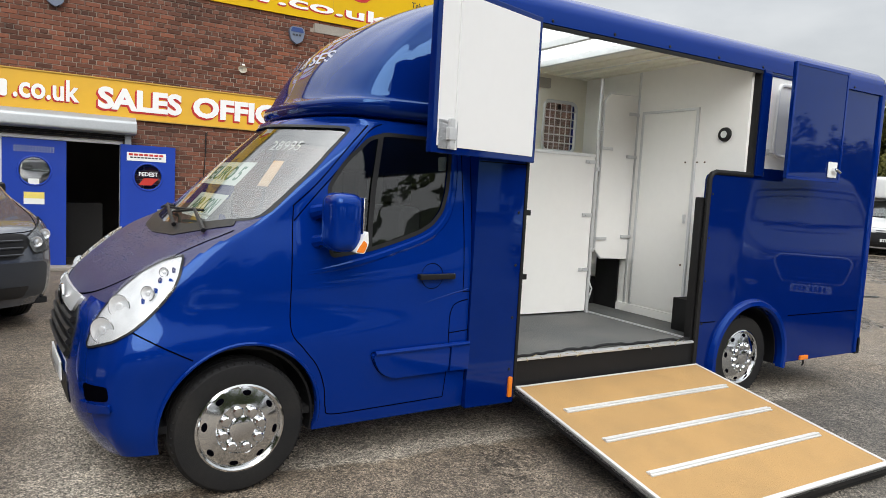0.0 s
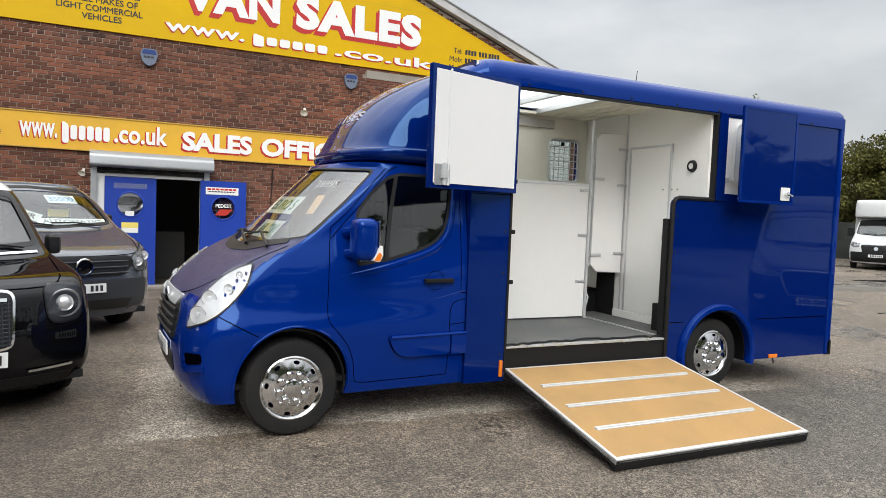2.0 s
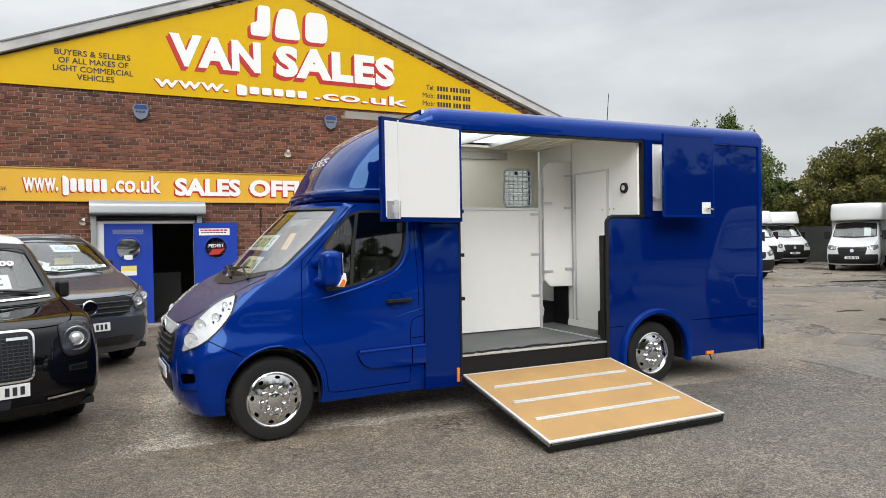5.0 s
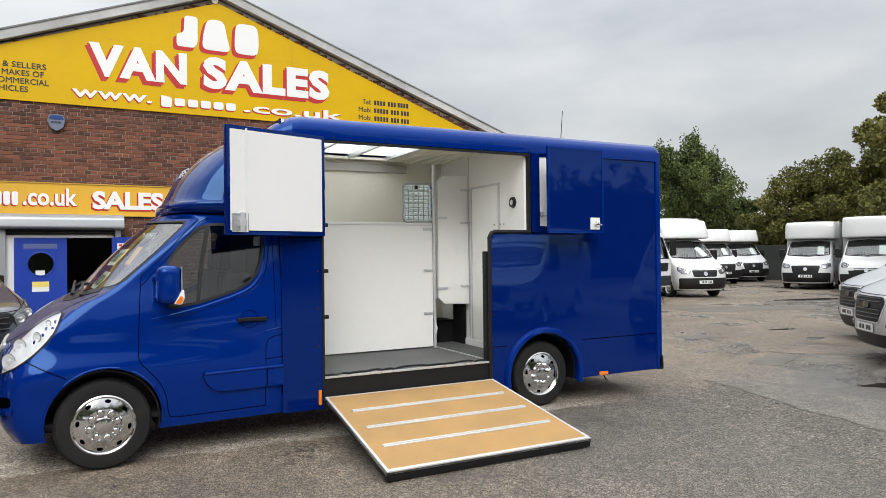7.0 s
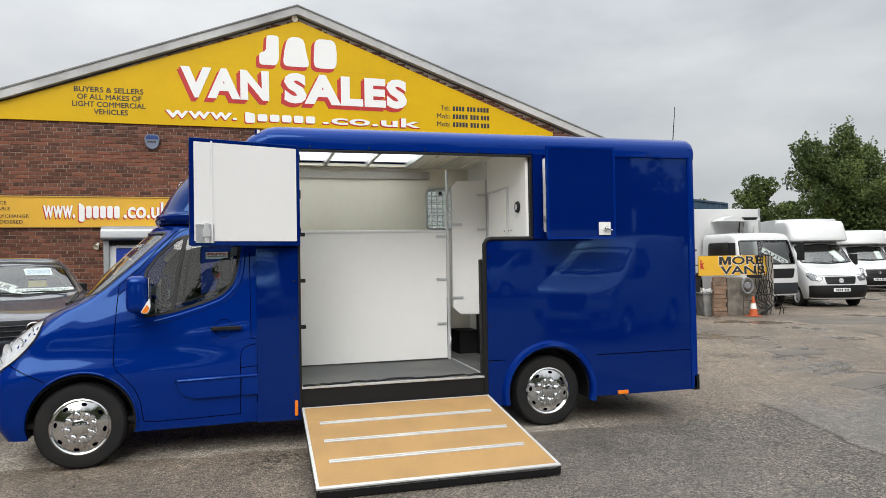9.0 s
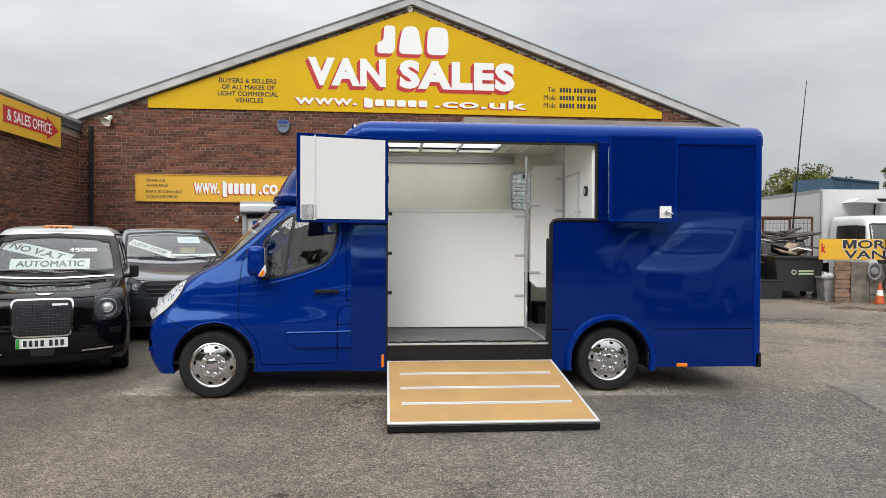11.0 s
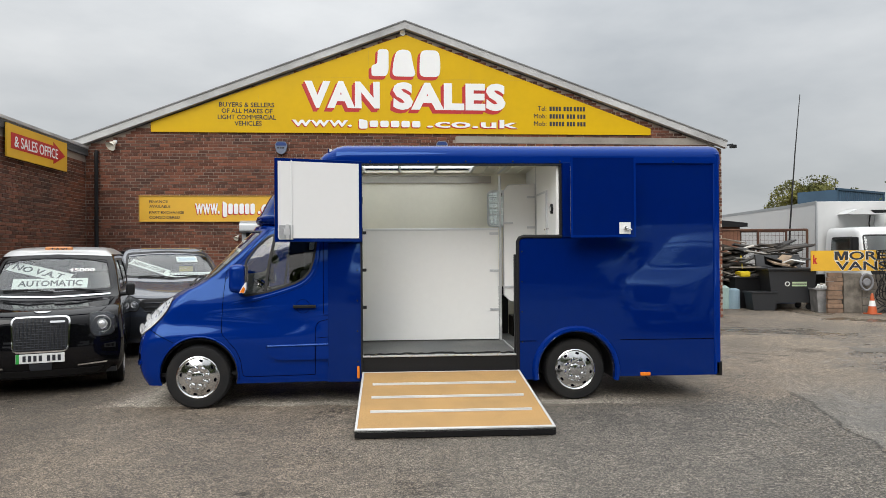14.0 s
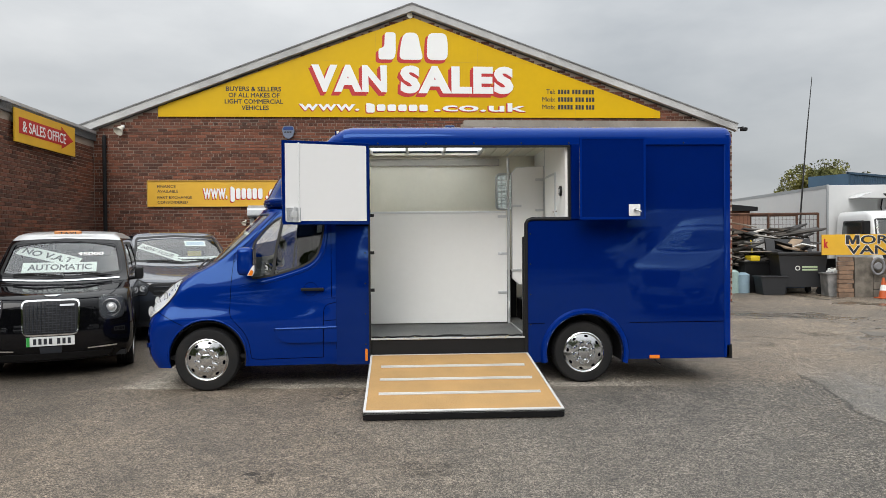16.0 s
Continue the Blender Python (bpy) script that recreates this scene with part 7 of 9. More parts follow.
    for i in range(7):
        bm = bm_new()
        ribbon(bm, bv, [(-0.17 + 0.057 * i + (0.03 if i > 3 else 0), pz + 0.02), (-0.17 + 0.057 * i + (0.03 if i > 3 else 0), pz + 0.09)], NOSE, 0.034, 0.0325)
        part("plate_bar", bm, INK, pl)
    if spec.get("green"):
        bm = bm_new()
        ribbon(bm, bv, [(-0.240, pz), (-0.240, pz + 0.11)], NOSE, 0.035, 0.0325)
        part("plate_strip", bm, GREEN, pl)
    # wipers
    wz = spec["wiper"]
    for y0, y1 in ((0.62, 0.02), (0.02, -0.58)):
        bm = bm_new()
        tube(bm, [drop(bv, (y0, wz), NOSE, 0.02), drop(bv, ((y0 + y1) / 2, wz + 0.035), NOSE, 0.02), drop(bv, (y1, wz + 0.03), NOSE, 0.02)], 0.011, 6)
        part("wiper", bm, BLACK, t)
    # inside
    sx, sz = spec["seat"]
    bm = bm_new()
    box(bm, sx - 0.75, sx - 0.35, -W * 0.86, W * 0.86, sz - 0.1, sz + 0.22, 0.06, 2)
    part("dashboard", bm, GREYPLASTIC, t)
    for y in (-0.42, 0.42):
        bm = bm_new()
        box(bm, sx - 0.1, sx + 0.4, y - 0.24, y + 0.24, sz - 0.25, sz - 0.08, 0.05, 2)
        box(bm, sx + 0.3, sx + 0.45, y - 0.24, y + 0.24, sz - 0.1, sz + 0.5, 0.06, 2)
        box(bm, sx + 0.33, sx + 0.43, y - 0.13, y + 0.13, sz + 0.5, sz + 0.72, 0.04, 2)
        part("seat", bm, SEAT, t)
    bm = bm_new()
    box(bm, L - 0.03, L, -W * 0.96, W * 0.96, 0.3, spec["H"] - 0.04, 0.01)
    part("rear_panel", bm, paint, t)
    bm = bm_new()
    box(bm, -0.7, L, -W * 0.9, W * 0.9, 0.24, 0.30)
    part("underside", bm, DARK, t, smooth=0)
    return t, bv


def windscreen_sheet(t, bv, y0, y1, z0, z1, mat=CARD, text="", ink=INK, bold=0.028, off=-0.02, name="sale_card", tilt=0.0):
    """A card lying just behind a windscreen, with words if any."""
    a, b, c, d = (drop(bv, p, NOSE, off) for p in ((y0, z0), (y1, z0), (y1, z1), (y0, z1)))
    # reading direction seen from the front runs towards -y
    o, u = (a, b - a) if a.y > b.y else (b, a - b)
    v = ((d if o is a else c) - o)
    w, h = u.length, v.length
    n = u.cross(v).normalized()
    v = n.cross(u).normalized() * h
    m = Matrix((u.normalized(), v.normalized(), n)).transposed().to_4x4()
    m.translation = o
    if tilt:
        m = m @ pose(w / 2, h / 2, 0, 0, 0, tilt) @ pose(-w / 2, -h / 2, 0)
    bm = bm_new()
    box(bm, 0, w, 0, h, -0.003, 0)
    cd = part(name, bm, mat, t, smooth=0, m=m)
    if text:
        part("card_lettering", lettering(text, w * 0.86, h * 0.6, 0.001, bold), ink, cd, smooth=0, m=Matrix.Translation((w * 0.07, h * 0.2, 0.001)))
    return cd


TAXI_ROWS = [
    (-0.80, 0.22, -0.45, 0.24, 0.86, 3.98, 0.86), (-0.86, 0.36, -0.50, 0.38, 0.91, 3.98, 0.91), (-0.87, 0.58, -0.50, 0.60, 0.925, 3.98, 0.93),
    (-0.845, 0.80, -0.47, 0.82, 0.92, 3.98, 0.92), (-0.80, 0.97, -0.42, 0.99, 0.90, 3.98, 0.91), (-0.64, 1.045, -0.32, 1.07, 0.875, 3.98, 0.90),
    (-0.2, 1.11, -0.02, 1.14, 0.85, 3.98, 0.88), (0.10, 1.17, 0.36, 1.22, 0.835, 3.98, 0.87), (0.50, 1.50, 0.72, 1.50, 0.785, 3.98, 0.83),
    (0.82, 1.755, 1.02, 1.73, 0.715, 3.98, 0.75), (1.02, 1.84, 1.3, 1.83, 0.62, 3.98, 0.65), (2.4, 1.89, 2.6, 1.88, 0.5, 3.98, 0.5), (3.9, 1.87, 3.95, 1.87, 0.05, 3.98, 0.05)]
TAXI_SPEC = dict(L=3.98, wb=2.985, r=0.34, W=0.925, H=1.86, wx=0.1, ku=5, kv=5,
    side=[rounded([(0.75, 1.22), (1.75, 1.24), (1.75, 1.68), (1.12, 1.68)], 0.06), rounded([(1.85, 1.24), (2.9, 1.25), (2.9, 1.68), (1.85, 1.68)], 0.06)],
    wind=rounded([(-0.74, 1.27), (0.0, 1.215), (0.74, 1.27), (0.66, 1.69), (0.0, 1.745), (-0.66, 1.69)], 0.06),
    gaps=[[(0.45, 0.35), (0.50, 1.2)], [(1.80, 0.30), (1.80, 1.7)]],
    bonnet=smooth_line([(-0.78, 1.16), (-0.66, 1.03), (-0.42, 0.99), (0.42, 0.99), (0.66, 1.03), (0.78, 1.16)], 4),
    front=[("grille_frame", rounded([(-0.325, 0.985), (0.325, 0.985), (0.305, 0.55), (-0.305, 0.55)], 0.08), CHROME, 0.012, 0.014),
           ("grille", rounded([(-0.305, 0.967), (0.305, 0.967), (0.287, 0.568), (-0.287, 0.568)], 0.07), BLACK, 0.017, 0.01),
           ("lower_intake", rounded([(-0.70, 0.33), (0.70, 0.33), (0.62, 0.25), (-0.62, 0.25)], 0.03), BLACK, 0.006, 0.01),
           ("sensor_cover", rounded([(-0.125, 0.415), (0.125, 0.415), (0.115, 0.335), (-0.115, 0.335)], 0.01), GREYPLASTIC, 0.014, 0.012),
           ("badge", rounded([(-0.10, 1.035), (0.10, 1.035), (0.05, 1.02), (-0.05, 1.02)], 0.006), CHROME, 0.01, 0.008),
           ("model_badge", [(0.10, 0.925), (0.26, 0.925), (0.26, 0.905), (0.10, 0.905)], CHROME, 0.034, 0.006)],
    slats=[(0.59 + 0.03 * k, 0.285) for k in range(12)], slatmat=GREYPLASTIC, slatr=0.006, mesh_bars=[-0.27 + 0.0415 * k for k in range(14)],
    lamp=rounded([(0.52, 1.01), (0.77, 1.005), (0.815, 0.94), (0.805, 0.73), (0.60, 0.71), (0.54, 0.77)], 0.07), bulbs=[(0.67, 0.865, 0.105)], lampmat=GREYPLASTIC,
    mirror=(0.62, 1.24), mh=0.09, mw=0.10, ringlamp=True, plate=0.43, green=True, wiper=1.225, seat=(1.05, 1.0), rim=ALU)
taxi, TB = vehicle("taxi", "shiny black taxi cab with a white roof", "taxi", pose(-2.44, 1.58, 0, 0, 0, 110), TAXI_ROWS, BLACKPAINT, TAXI_SPEC)
taxi_body = next(ob for ob in taxi.children if ob.name.startswith("body"))
taxi_body.data.materials.append(WHITE)
for p in taxi_body.data.polygons:
    if p.material_index == 0 and p.center.z > 1.745:
        p.material_index = 2
bm = bm_new()
box(bm, 0.92, 1.08, -0.18, 0.18, 1.80, 1.875, 0.034, 4)
ts = part("roof_sign", bm, material("amber_taxi_sign", (0.62, 0.24, 0.07), 0.3, 0, 0.1, 4, coat=0.5), taxi, "amber roof sign")
part("sign_lettering", lettering("TAXI", 0.22, 0.038, 0.002, 0.02), INK, ts, smooth=0, m=Matrix.Translation((0.919, 0.11, 1.818)) @ pose(0, 0, 0, 90, 0, -90))
ac = windscreen_sheet(taxi, TB, -0.50, 0.42, 1.30, 1.43, text="AUTOMATIC", off=-0.012)
windscreen_sheet(taxi, TB, -0.64, 0.22, 1.475, 1.60, text="NO V.A.T.", tilt=-22, off=-0.035)
part("price_lettering", lettering("45000", 0.34, 0.065, 0.001, 0.03), SIGN_WHITE, taxi, smooth=0, m=Matrix.Translation(drop(TB, (0.16, 1.52), NOSE, -0.012)) @ pose(0, 0, 0, 52, 0, -90))
bm = bm_new()
patch(bm, TB, rounded([(-0.18, 1.70), (0.18, 1.70), (0.16, 1.62), (-0.16, 1.62)], 0.02), NOSE, -0.03, 0.1, 0.01)
part("mirror_housing", bm, DARK, taxi)
for s in (-1, 1):
    bm = bm_new()
    ribbon(bm, TB, [(s * 0.40, 0.375), (s * 0.72, 0.39)], NOSE, 0.018, 0.02)
    part("bumper_trim", bm, CHROME, taxi)
bm = bm_new()
ribbon(bm, TB, smooth_line([(-0.72, 1.20), (0.0, 1.175), (0.72, 1.20)], 6), NOSE, 0.018, 0.008)
part("cowl_trim", bm, CHROME, taxi)

VITO_ROWS = [
    (-0.82, 0.24, -0.45, 0.26, 0.90, 4.2, 0.92), (-0.89, 0.40, -0.50, 0.42, 0.95, 4.2, 0.95), (-0.90, 0.60, -0.50, 0.64, 0.965, 4.2, 0.965),
    (-0.88, 0.82, -0.48, 0.84, 0.965, 4.2, 0.965), (-0.83, 1.00, -0.42, 1.02, 0.95, 4.2, 0.96), (-0.62, 1.10, -0.28, 1.14, 0.93, 4.2, 0.95),
    (-0.18, 1.22, 0.10, 1.28, 0.905, 4.2, 0.93), (0.0, 1.28, 0.28, 1.36, 0.89, 4.2, 0.92), (0.45, 1.60, 0.66, 1.62, 0.83, 4.2, 0.86),
    (0.80, 1.82, 1.0, 1.80, 0.75, 4.2, 0.78), (1.0, 1.885, 1.25, 1.87, 0.66, 4.2, 0.68), (2.4, 1.91, 2.6, 1.9, 0.55, 4.2, 0.55), (4.1, 1.9, 4.15, 1.9, 0.05, 4.2, 0.05)]
VITO_SPEC = dict(L=4.2, wb=3.2, r=0.335, W=0.965, H=1.9, wx=0.05, ku=5, kv=5,
    side=[rounded([(0.62, 1.34), (1.6, 1.36), (1.6, 1.76), (1.0, 1.76)], 0.06)],
    wind=rounded([(-0.79, 1.36), (0.0, 1.30), (0.79, 1.36), (0.70, 1.77), (0.0, 1.81), (-0.70, 1.77)], 0.06),
    gaps=[[(0.45, 0.35), (0.42, 0.9), (0.48, 1.3)], [(1.70, 0.30), (1.70, 1.8)]],
    bonnet=smooth_line([(-0.86, 1.30), (-0.80, 1.10), (-0.60, 1.0), (0.60, 1.0), (0.80, 1.10), (0.86, 1.30)], 4),
    front=[("grille", rounded([(-0.60, 0.985), (0.60, 0.985), (0.66, 0.90), (0.50, 0.74), (-0.50, 0.74), (-0.66, 0.90)], 0.05), BLACK, 0.008, 0.012),
           ("bumper", rounded([(-0.85, 0.70), (0.85, 0.70), (0.82, 0.34), (-0.82, 0.34)], 0.08), GREYPLASTIC, 0.006, 0.01),
           ("lower_intake", rounded([(-0.62, 0.46), (0.62, 0.46), (0.56, 0.34), (-0.56, 0.34)], 0.03), BLACK, 0.014, 0.01)],
    slats=[(z, 0.56) for z in (0.78, 0.85, 0.92)], slatmat=GREYPLASTIC,
    lamp=rounded([(0.60, 0.95), (0.80, 1.06), (0.92, 1.14), (0.94, 1.0), (0.86, 0.80), (0.68, 0.78)], 0.04), bulbs=[(0.72, 0.90, 0.055), (0.84, 0.97, 0.055)], lampmat=SMOKED,
    mirror=(0.62, 1.36), mh=0.11, tuck=0.07, plate=0.55, wiper=1.31, seat=(1.15, 1.05), rim=ALU)
vito, VB = vehicle("grey_van", "dark grey panel van with sale cards in its windscreen", "van", pose(-1.95, 4.95, 0, 0, 0, 116), VITO_ROWS, GREYPAINT, VITO_SPEC)
bm = bm_new()
c0 = drop(VB, (0, 0.86), NOSE, 0.055)
tube(bm, [c0 + Vector((0, 0.095 * math.cos(a), 0.095 * math.sin(a))) for a in np.linspace(0, 2 * math.pi, 29)[:-1]], 0.012, 6, True)
badge = part("round_badge", bm, CHROME, vito)
bm = bm_new()
lathe(bm, [(0.0, 0.012), (0.05, 0.014), (0.09, 0.006), (0.09, -0.03), (0.0, -0.03)], Matrix.Translation(c0 + Vector((0.02, 0, 0))) @ pose(0, 0, 0, 0, -90), 24)
part("badge_disc", bm, BLACKPAINT, badge)
windscreen_sheet(vito, VB, -0.12, 0.74, 1.345, 1.42, text="AUTOMATIC", ink=material("faded_ink", (0.2, 0.2, 0.22), 0.6), off=-0.012)
windscreen_sheet(vito, VB, -0.74, 0.02, 1.50, 1.60, text="NEW TOUR", tilt=-34, off=-0.04)
windscreen_sheet(vito, VB, 0.14, 0.52, 1.62, 1.72, text="35000", ink=material("pale_blue_ink", (0.25, 0.4, 0.6), 0.6), off=-0.012)
bm = bm_new()
box(bm, 0.62, 0.66, -0.45, -0.2, 1.42, 1.52)
part("dash_card", bm, PLATE_Y, vito, smooth=0)

# silver and dark vans parked nose-in across the yard
FORD_ROWS = [
    (-0.92, 0.22, -0.50, 0.26, 0.92, 4.0, 0.94), (-1.0, 0.42, -0.55, 0.46, 0.97, 4.0, 0.98), (-1.01, 0.65, -0.55, 0.68, 0.985, 4.0, 0.99),
    (-0.98, 0.86, -0.50, 0.88, 0.985, 4.0, 0.99), (-0.92, 1.03, -0.42, 1.06, 0.97, 4.0, 0.98), (-0.66, 1.15, -0.25, 1.19, 0.945, 4.0, 0.97),
    (-0.25, 1.28, 0.05, 1.33, 0.92, 4.0, 0.96), (-0.06, 1.35, 0.24, 1.43, 0.905, 4.0, 0.95), (0.42, 1.70, 0.64, 1.72, 0.85, 4.0, 0.91),
    (0.82, 1.98, 1.04, 1.96, 0.79, 4.0, 0.86), (1.15, 2.18, 1.4, 2.15, 0.73, 4.0, 0.80), (2.2, 2.30, 2.5, 2.28, 0.6, 4.0, 0.62), (3.9, 2.3, 3.95, 2.3, 0.05, 4.0, 0.05)]
k2 = math.sqrt(0.5)
FORD_SPEC = dict(L=4.0, wb=2.93, r=0.335, W=0.985, H=2.3, wx=0.0, ku=4, kv=4, cornerlamp=True,
    side=[rounded([(0.60, 1.42), (1.55, 1.44), (1.55, 1.90), (1.0, 1.90)], 0.06)],
    wind=rounded([(-0.81, 1.44), (0.0, 1.37), (0.81, 1.44), (0.74, 1.93), (0.0, 1.98), (-0.74, 1.93)], 0.06),
    gaps=[[(0.45, 0.35), (0.40, 0.95), (0.46, 1.4)], [(1.68, 0.30), (1.68, 1.9)]],
    bonnet=smooth_line([(-0.90, 1.40), (-0.84, 1.20), (-0.66, 1.06), (-0.5, 1.02), (0.5, 1.02), (0.66, 1.06), (0.84, 1.20), (0.90, 1.40)], 4),
    front=[("grille_frame", rounded([(-0.44, 1.0), (0.44, 1.0), (0.52, 0.92), (0.40, 0.60), (-0.40, 0.60), (-0.52, 0.92)], 0.05), ALU, 0.010, 0.014),
           ("grille", rounded([(-0.425, 0.985), (0.425, 0.985), (0.495, 0.915), (0.385, 0.62), (-0.385, 0.62), (-0.495, 0.915)], 0.05), BLACK, 0.016, 0.012),
           ("badge", rounded([(-0.10, 0.90), (0.10, 0.90), (0.10, 0.81), (-0.10, 0.81)], 0.044), NAVY, 0.036, 0.012),
           ("lower_intake", rounded([(-0.58, 0.44), (0.58, 0.44), (0.50, 0.25), (-0.50, 0.25)], 0.04), BLACK, 0.008, 0.012),
           ("fog_recess", rounded([(0.54, 0.60), (0.93, 0.63), (0.87, 0.42), (0.62, 0.42)], 0.04), BLACK, 0.008, 0.012),
           ("fog_recess", rounded([(-0.54, 0.60), (-0.93, 0.63), (-0.87, 0.42), (-0.62, 0.42)], 0.04), BLACK, 0.008, 0.012),
           ("fog_lamp", rounded([(0.70, 0.57), (0.86, 0.575), (0.84, 0.50), (0.71, 0.50)], 0.02), CHROME, 0.020, 0.012),
           ("fog_lamp", rounded([(-0.70, 0.57), (-0.86, 0.575), (-0.84, 0.50), (-0.71, 0.50)], 0.02), CHROME, 0.020, 0.012)],
    slats=[(z, 0.40) for z in (0.67, 0.73, 0.79, 0.91, 0.96)], slatmat=GREYPLASTIC,
    lamp=rounded([(-0.32, 0.95), (-0.10, 1.01), (0.20, 1.10), (0.50, 1.22), (0.47, 1.12), (0.34, 1.00), (0.14, 0.90), (-0.10, 0.86), (-0.27, 0.87)], [0.02, 0.05, 0.05, 0.015, 0.03, 0.05, 0.05, 0.05, 0.03]), bulbs=[(-0.10, 0.935, 0.06), (0.07, 0.975, 0.065)], lampmat=SMOKED,
    mirror=(0.42, 1.42), mh=0.15, plate=0.47, wiper=1.38, seat=(1.15, 1.1), rim=ALU)
FA = -38
ford, FB = vehicle("silver_van", "silver panel van parked nose-in", "van", pose(11.15, -0.5, 0, 0, 0, FA), FORD_ROWS, SILVER, FORD_SPEC, "vans along the yard edge")
windscreen_sheet(ford, FB, 0.45, -0.35, 1.42, 1.50)
copy_thing(ford, pose(13.4, 1.2, 0, 0, 0, FA))
ford3, F3 = vehicle("dark_van", "dark slate panel van parked nose-in", "van", pose(9.4, -2.65, 0, 0, 0, FA), FORD_ROWS, NAVY, FORD_SPEC, "vans along the yard edge")

# white box vans with a pod over the cab
LUT_ROWS = [
    (-0.90, 0.26, -0.45, 0.28, 0.93, 1.5, 0.97), (-0.99, 0.42, -0.52, 0.46, 0.98, 1.5, 1.0), (-1.0, 0.64, -0.52, 0.68, 0.995, 1.5, 1.0),
    (-0.97, 0.86, -0.48, 0.88, 0.995, 1.5, 1.0), (-0.91, 1.03, -0.40, 1.05, 0.98, 1.5, 0.99), (-0.66, 1.20, -0.25, 1.22, 0.955, 1.5, 0.98),
    (-0.34, 1.33, -0.02, 1.38, 0.93, 1.5, 0.96), (-0.18, 1.40, 0.12, 1.48, 0.915, 1.5, 0.95), (0.20, 1.78, 0.42, 1.80, 0.87, 1.5, 0.91),
    (0.52, 2.10, 0.74, 2.07, 0.81, 1.5, 0.86), (0.7, 2.18, 0.9, 2.17, 0.74, 1.5, 0.8), (1.2, 2.2, 1.3, 2.2, 0.4, 1.5, 0.4)]


def luton_spec(kind):
    dark = BLACK
    if kind == "round":
        lamp = rounded([(0.54, 0.98), (0.70, 1.02), (0.90, 1.12), (0.93, 1.00), (0.84, 0.88), (0.60, 0.86)], 0.03)
        gr = rounded([(-0.50, 1.0), (0.50, 1.0), (0.44, 0.76), (-0.44, 0.76)], 0.05)
    elif kind == "low":
        lamp = rounded([(0.60, 1.10), (0.82, 1.20), (0.90, 1.12), (0.86, 0.98), (0.64, 0.98)], 0.04)
        gr = rounded([(-0.62, 0.86), (0.62, 0.86), (0.55, 0.58), (-0.55, 0.58)], 0.05)
    else:
        lamp = rounded([(0.58, 1.06), (0.90, 1.12), (0.93, 0.98), (0.80, 0.90), (0.62, 0.92)], 0.03)
        gr = rounded([(-0.56, 1.02), (0.56, 1.02), (0.46, 0.62), (-0.46, 0.62)], 0.07)
    return dict(L=1.5, wb=3.6, r=0.345, W=0.995, H=2.1, wx=-0.05, ku=3, kv=3, frontonly=True,
        side=[rounded([(0.42, 1.46), (1.25, 1.48), (1.25, 2.0), (0.80, 2.0)], 0.05)],
        wind=rounded([(-0.82, 1.47), (0.0, 1.41), (0.82, 1.47), (0.76, 2.03), (0.0, 2.08), (-0.76, 2.03)], 0.06),
        bonnet=smooth_line([(-0.90, 1.40), (-0.82, 1.15), (-0.60, 1.05), (0.60, 1.05), (0.82, 1.15), (0.90, 1.40)], 4),
        front=[("grille", gr, BLACK, 0.008, 0.012),
               ("bumper", rounded([(-0.93, 0.72), (0.93, 0.72), (0.90, 0.32), (-0.90, 0.32)], 0.06), dark, 0.005, 0.01),
               ("lower_intake", rounded([(-0.5, 0.44), (0.5, 0.44), (0.46, 0.33), (-0.46, 0.33)], 0.03), BLACK, 0.012, 0.01),
               ("badge", disc_outline(0, 0.87, 0.075, 16), CHROME, 0.026, 0.01)],
        slats=[(z, 0.42) for z in (0.80, 0.87, 0.94)], slatmat=dark, lamp=lamp, lampmat=SMOKED, bulbs=[(0.74, 0.98, 0.045)],
        mirror=(0.32, 1.55), mh=0.19, plate=0.52, wiper=1.43, seat=(1.05, 1.15), rim=ALU)


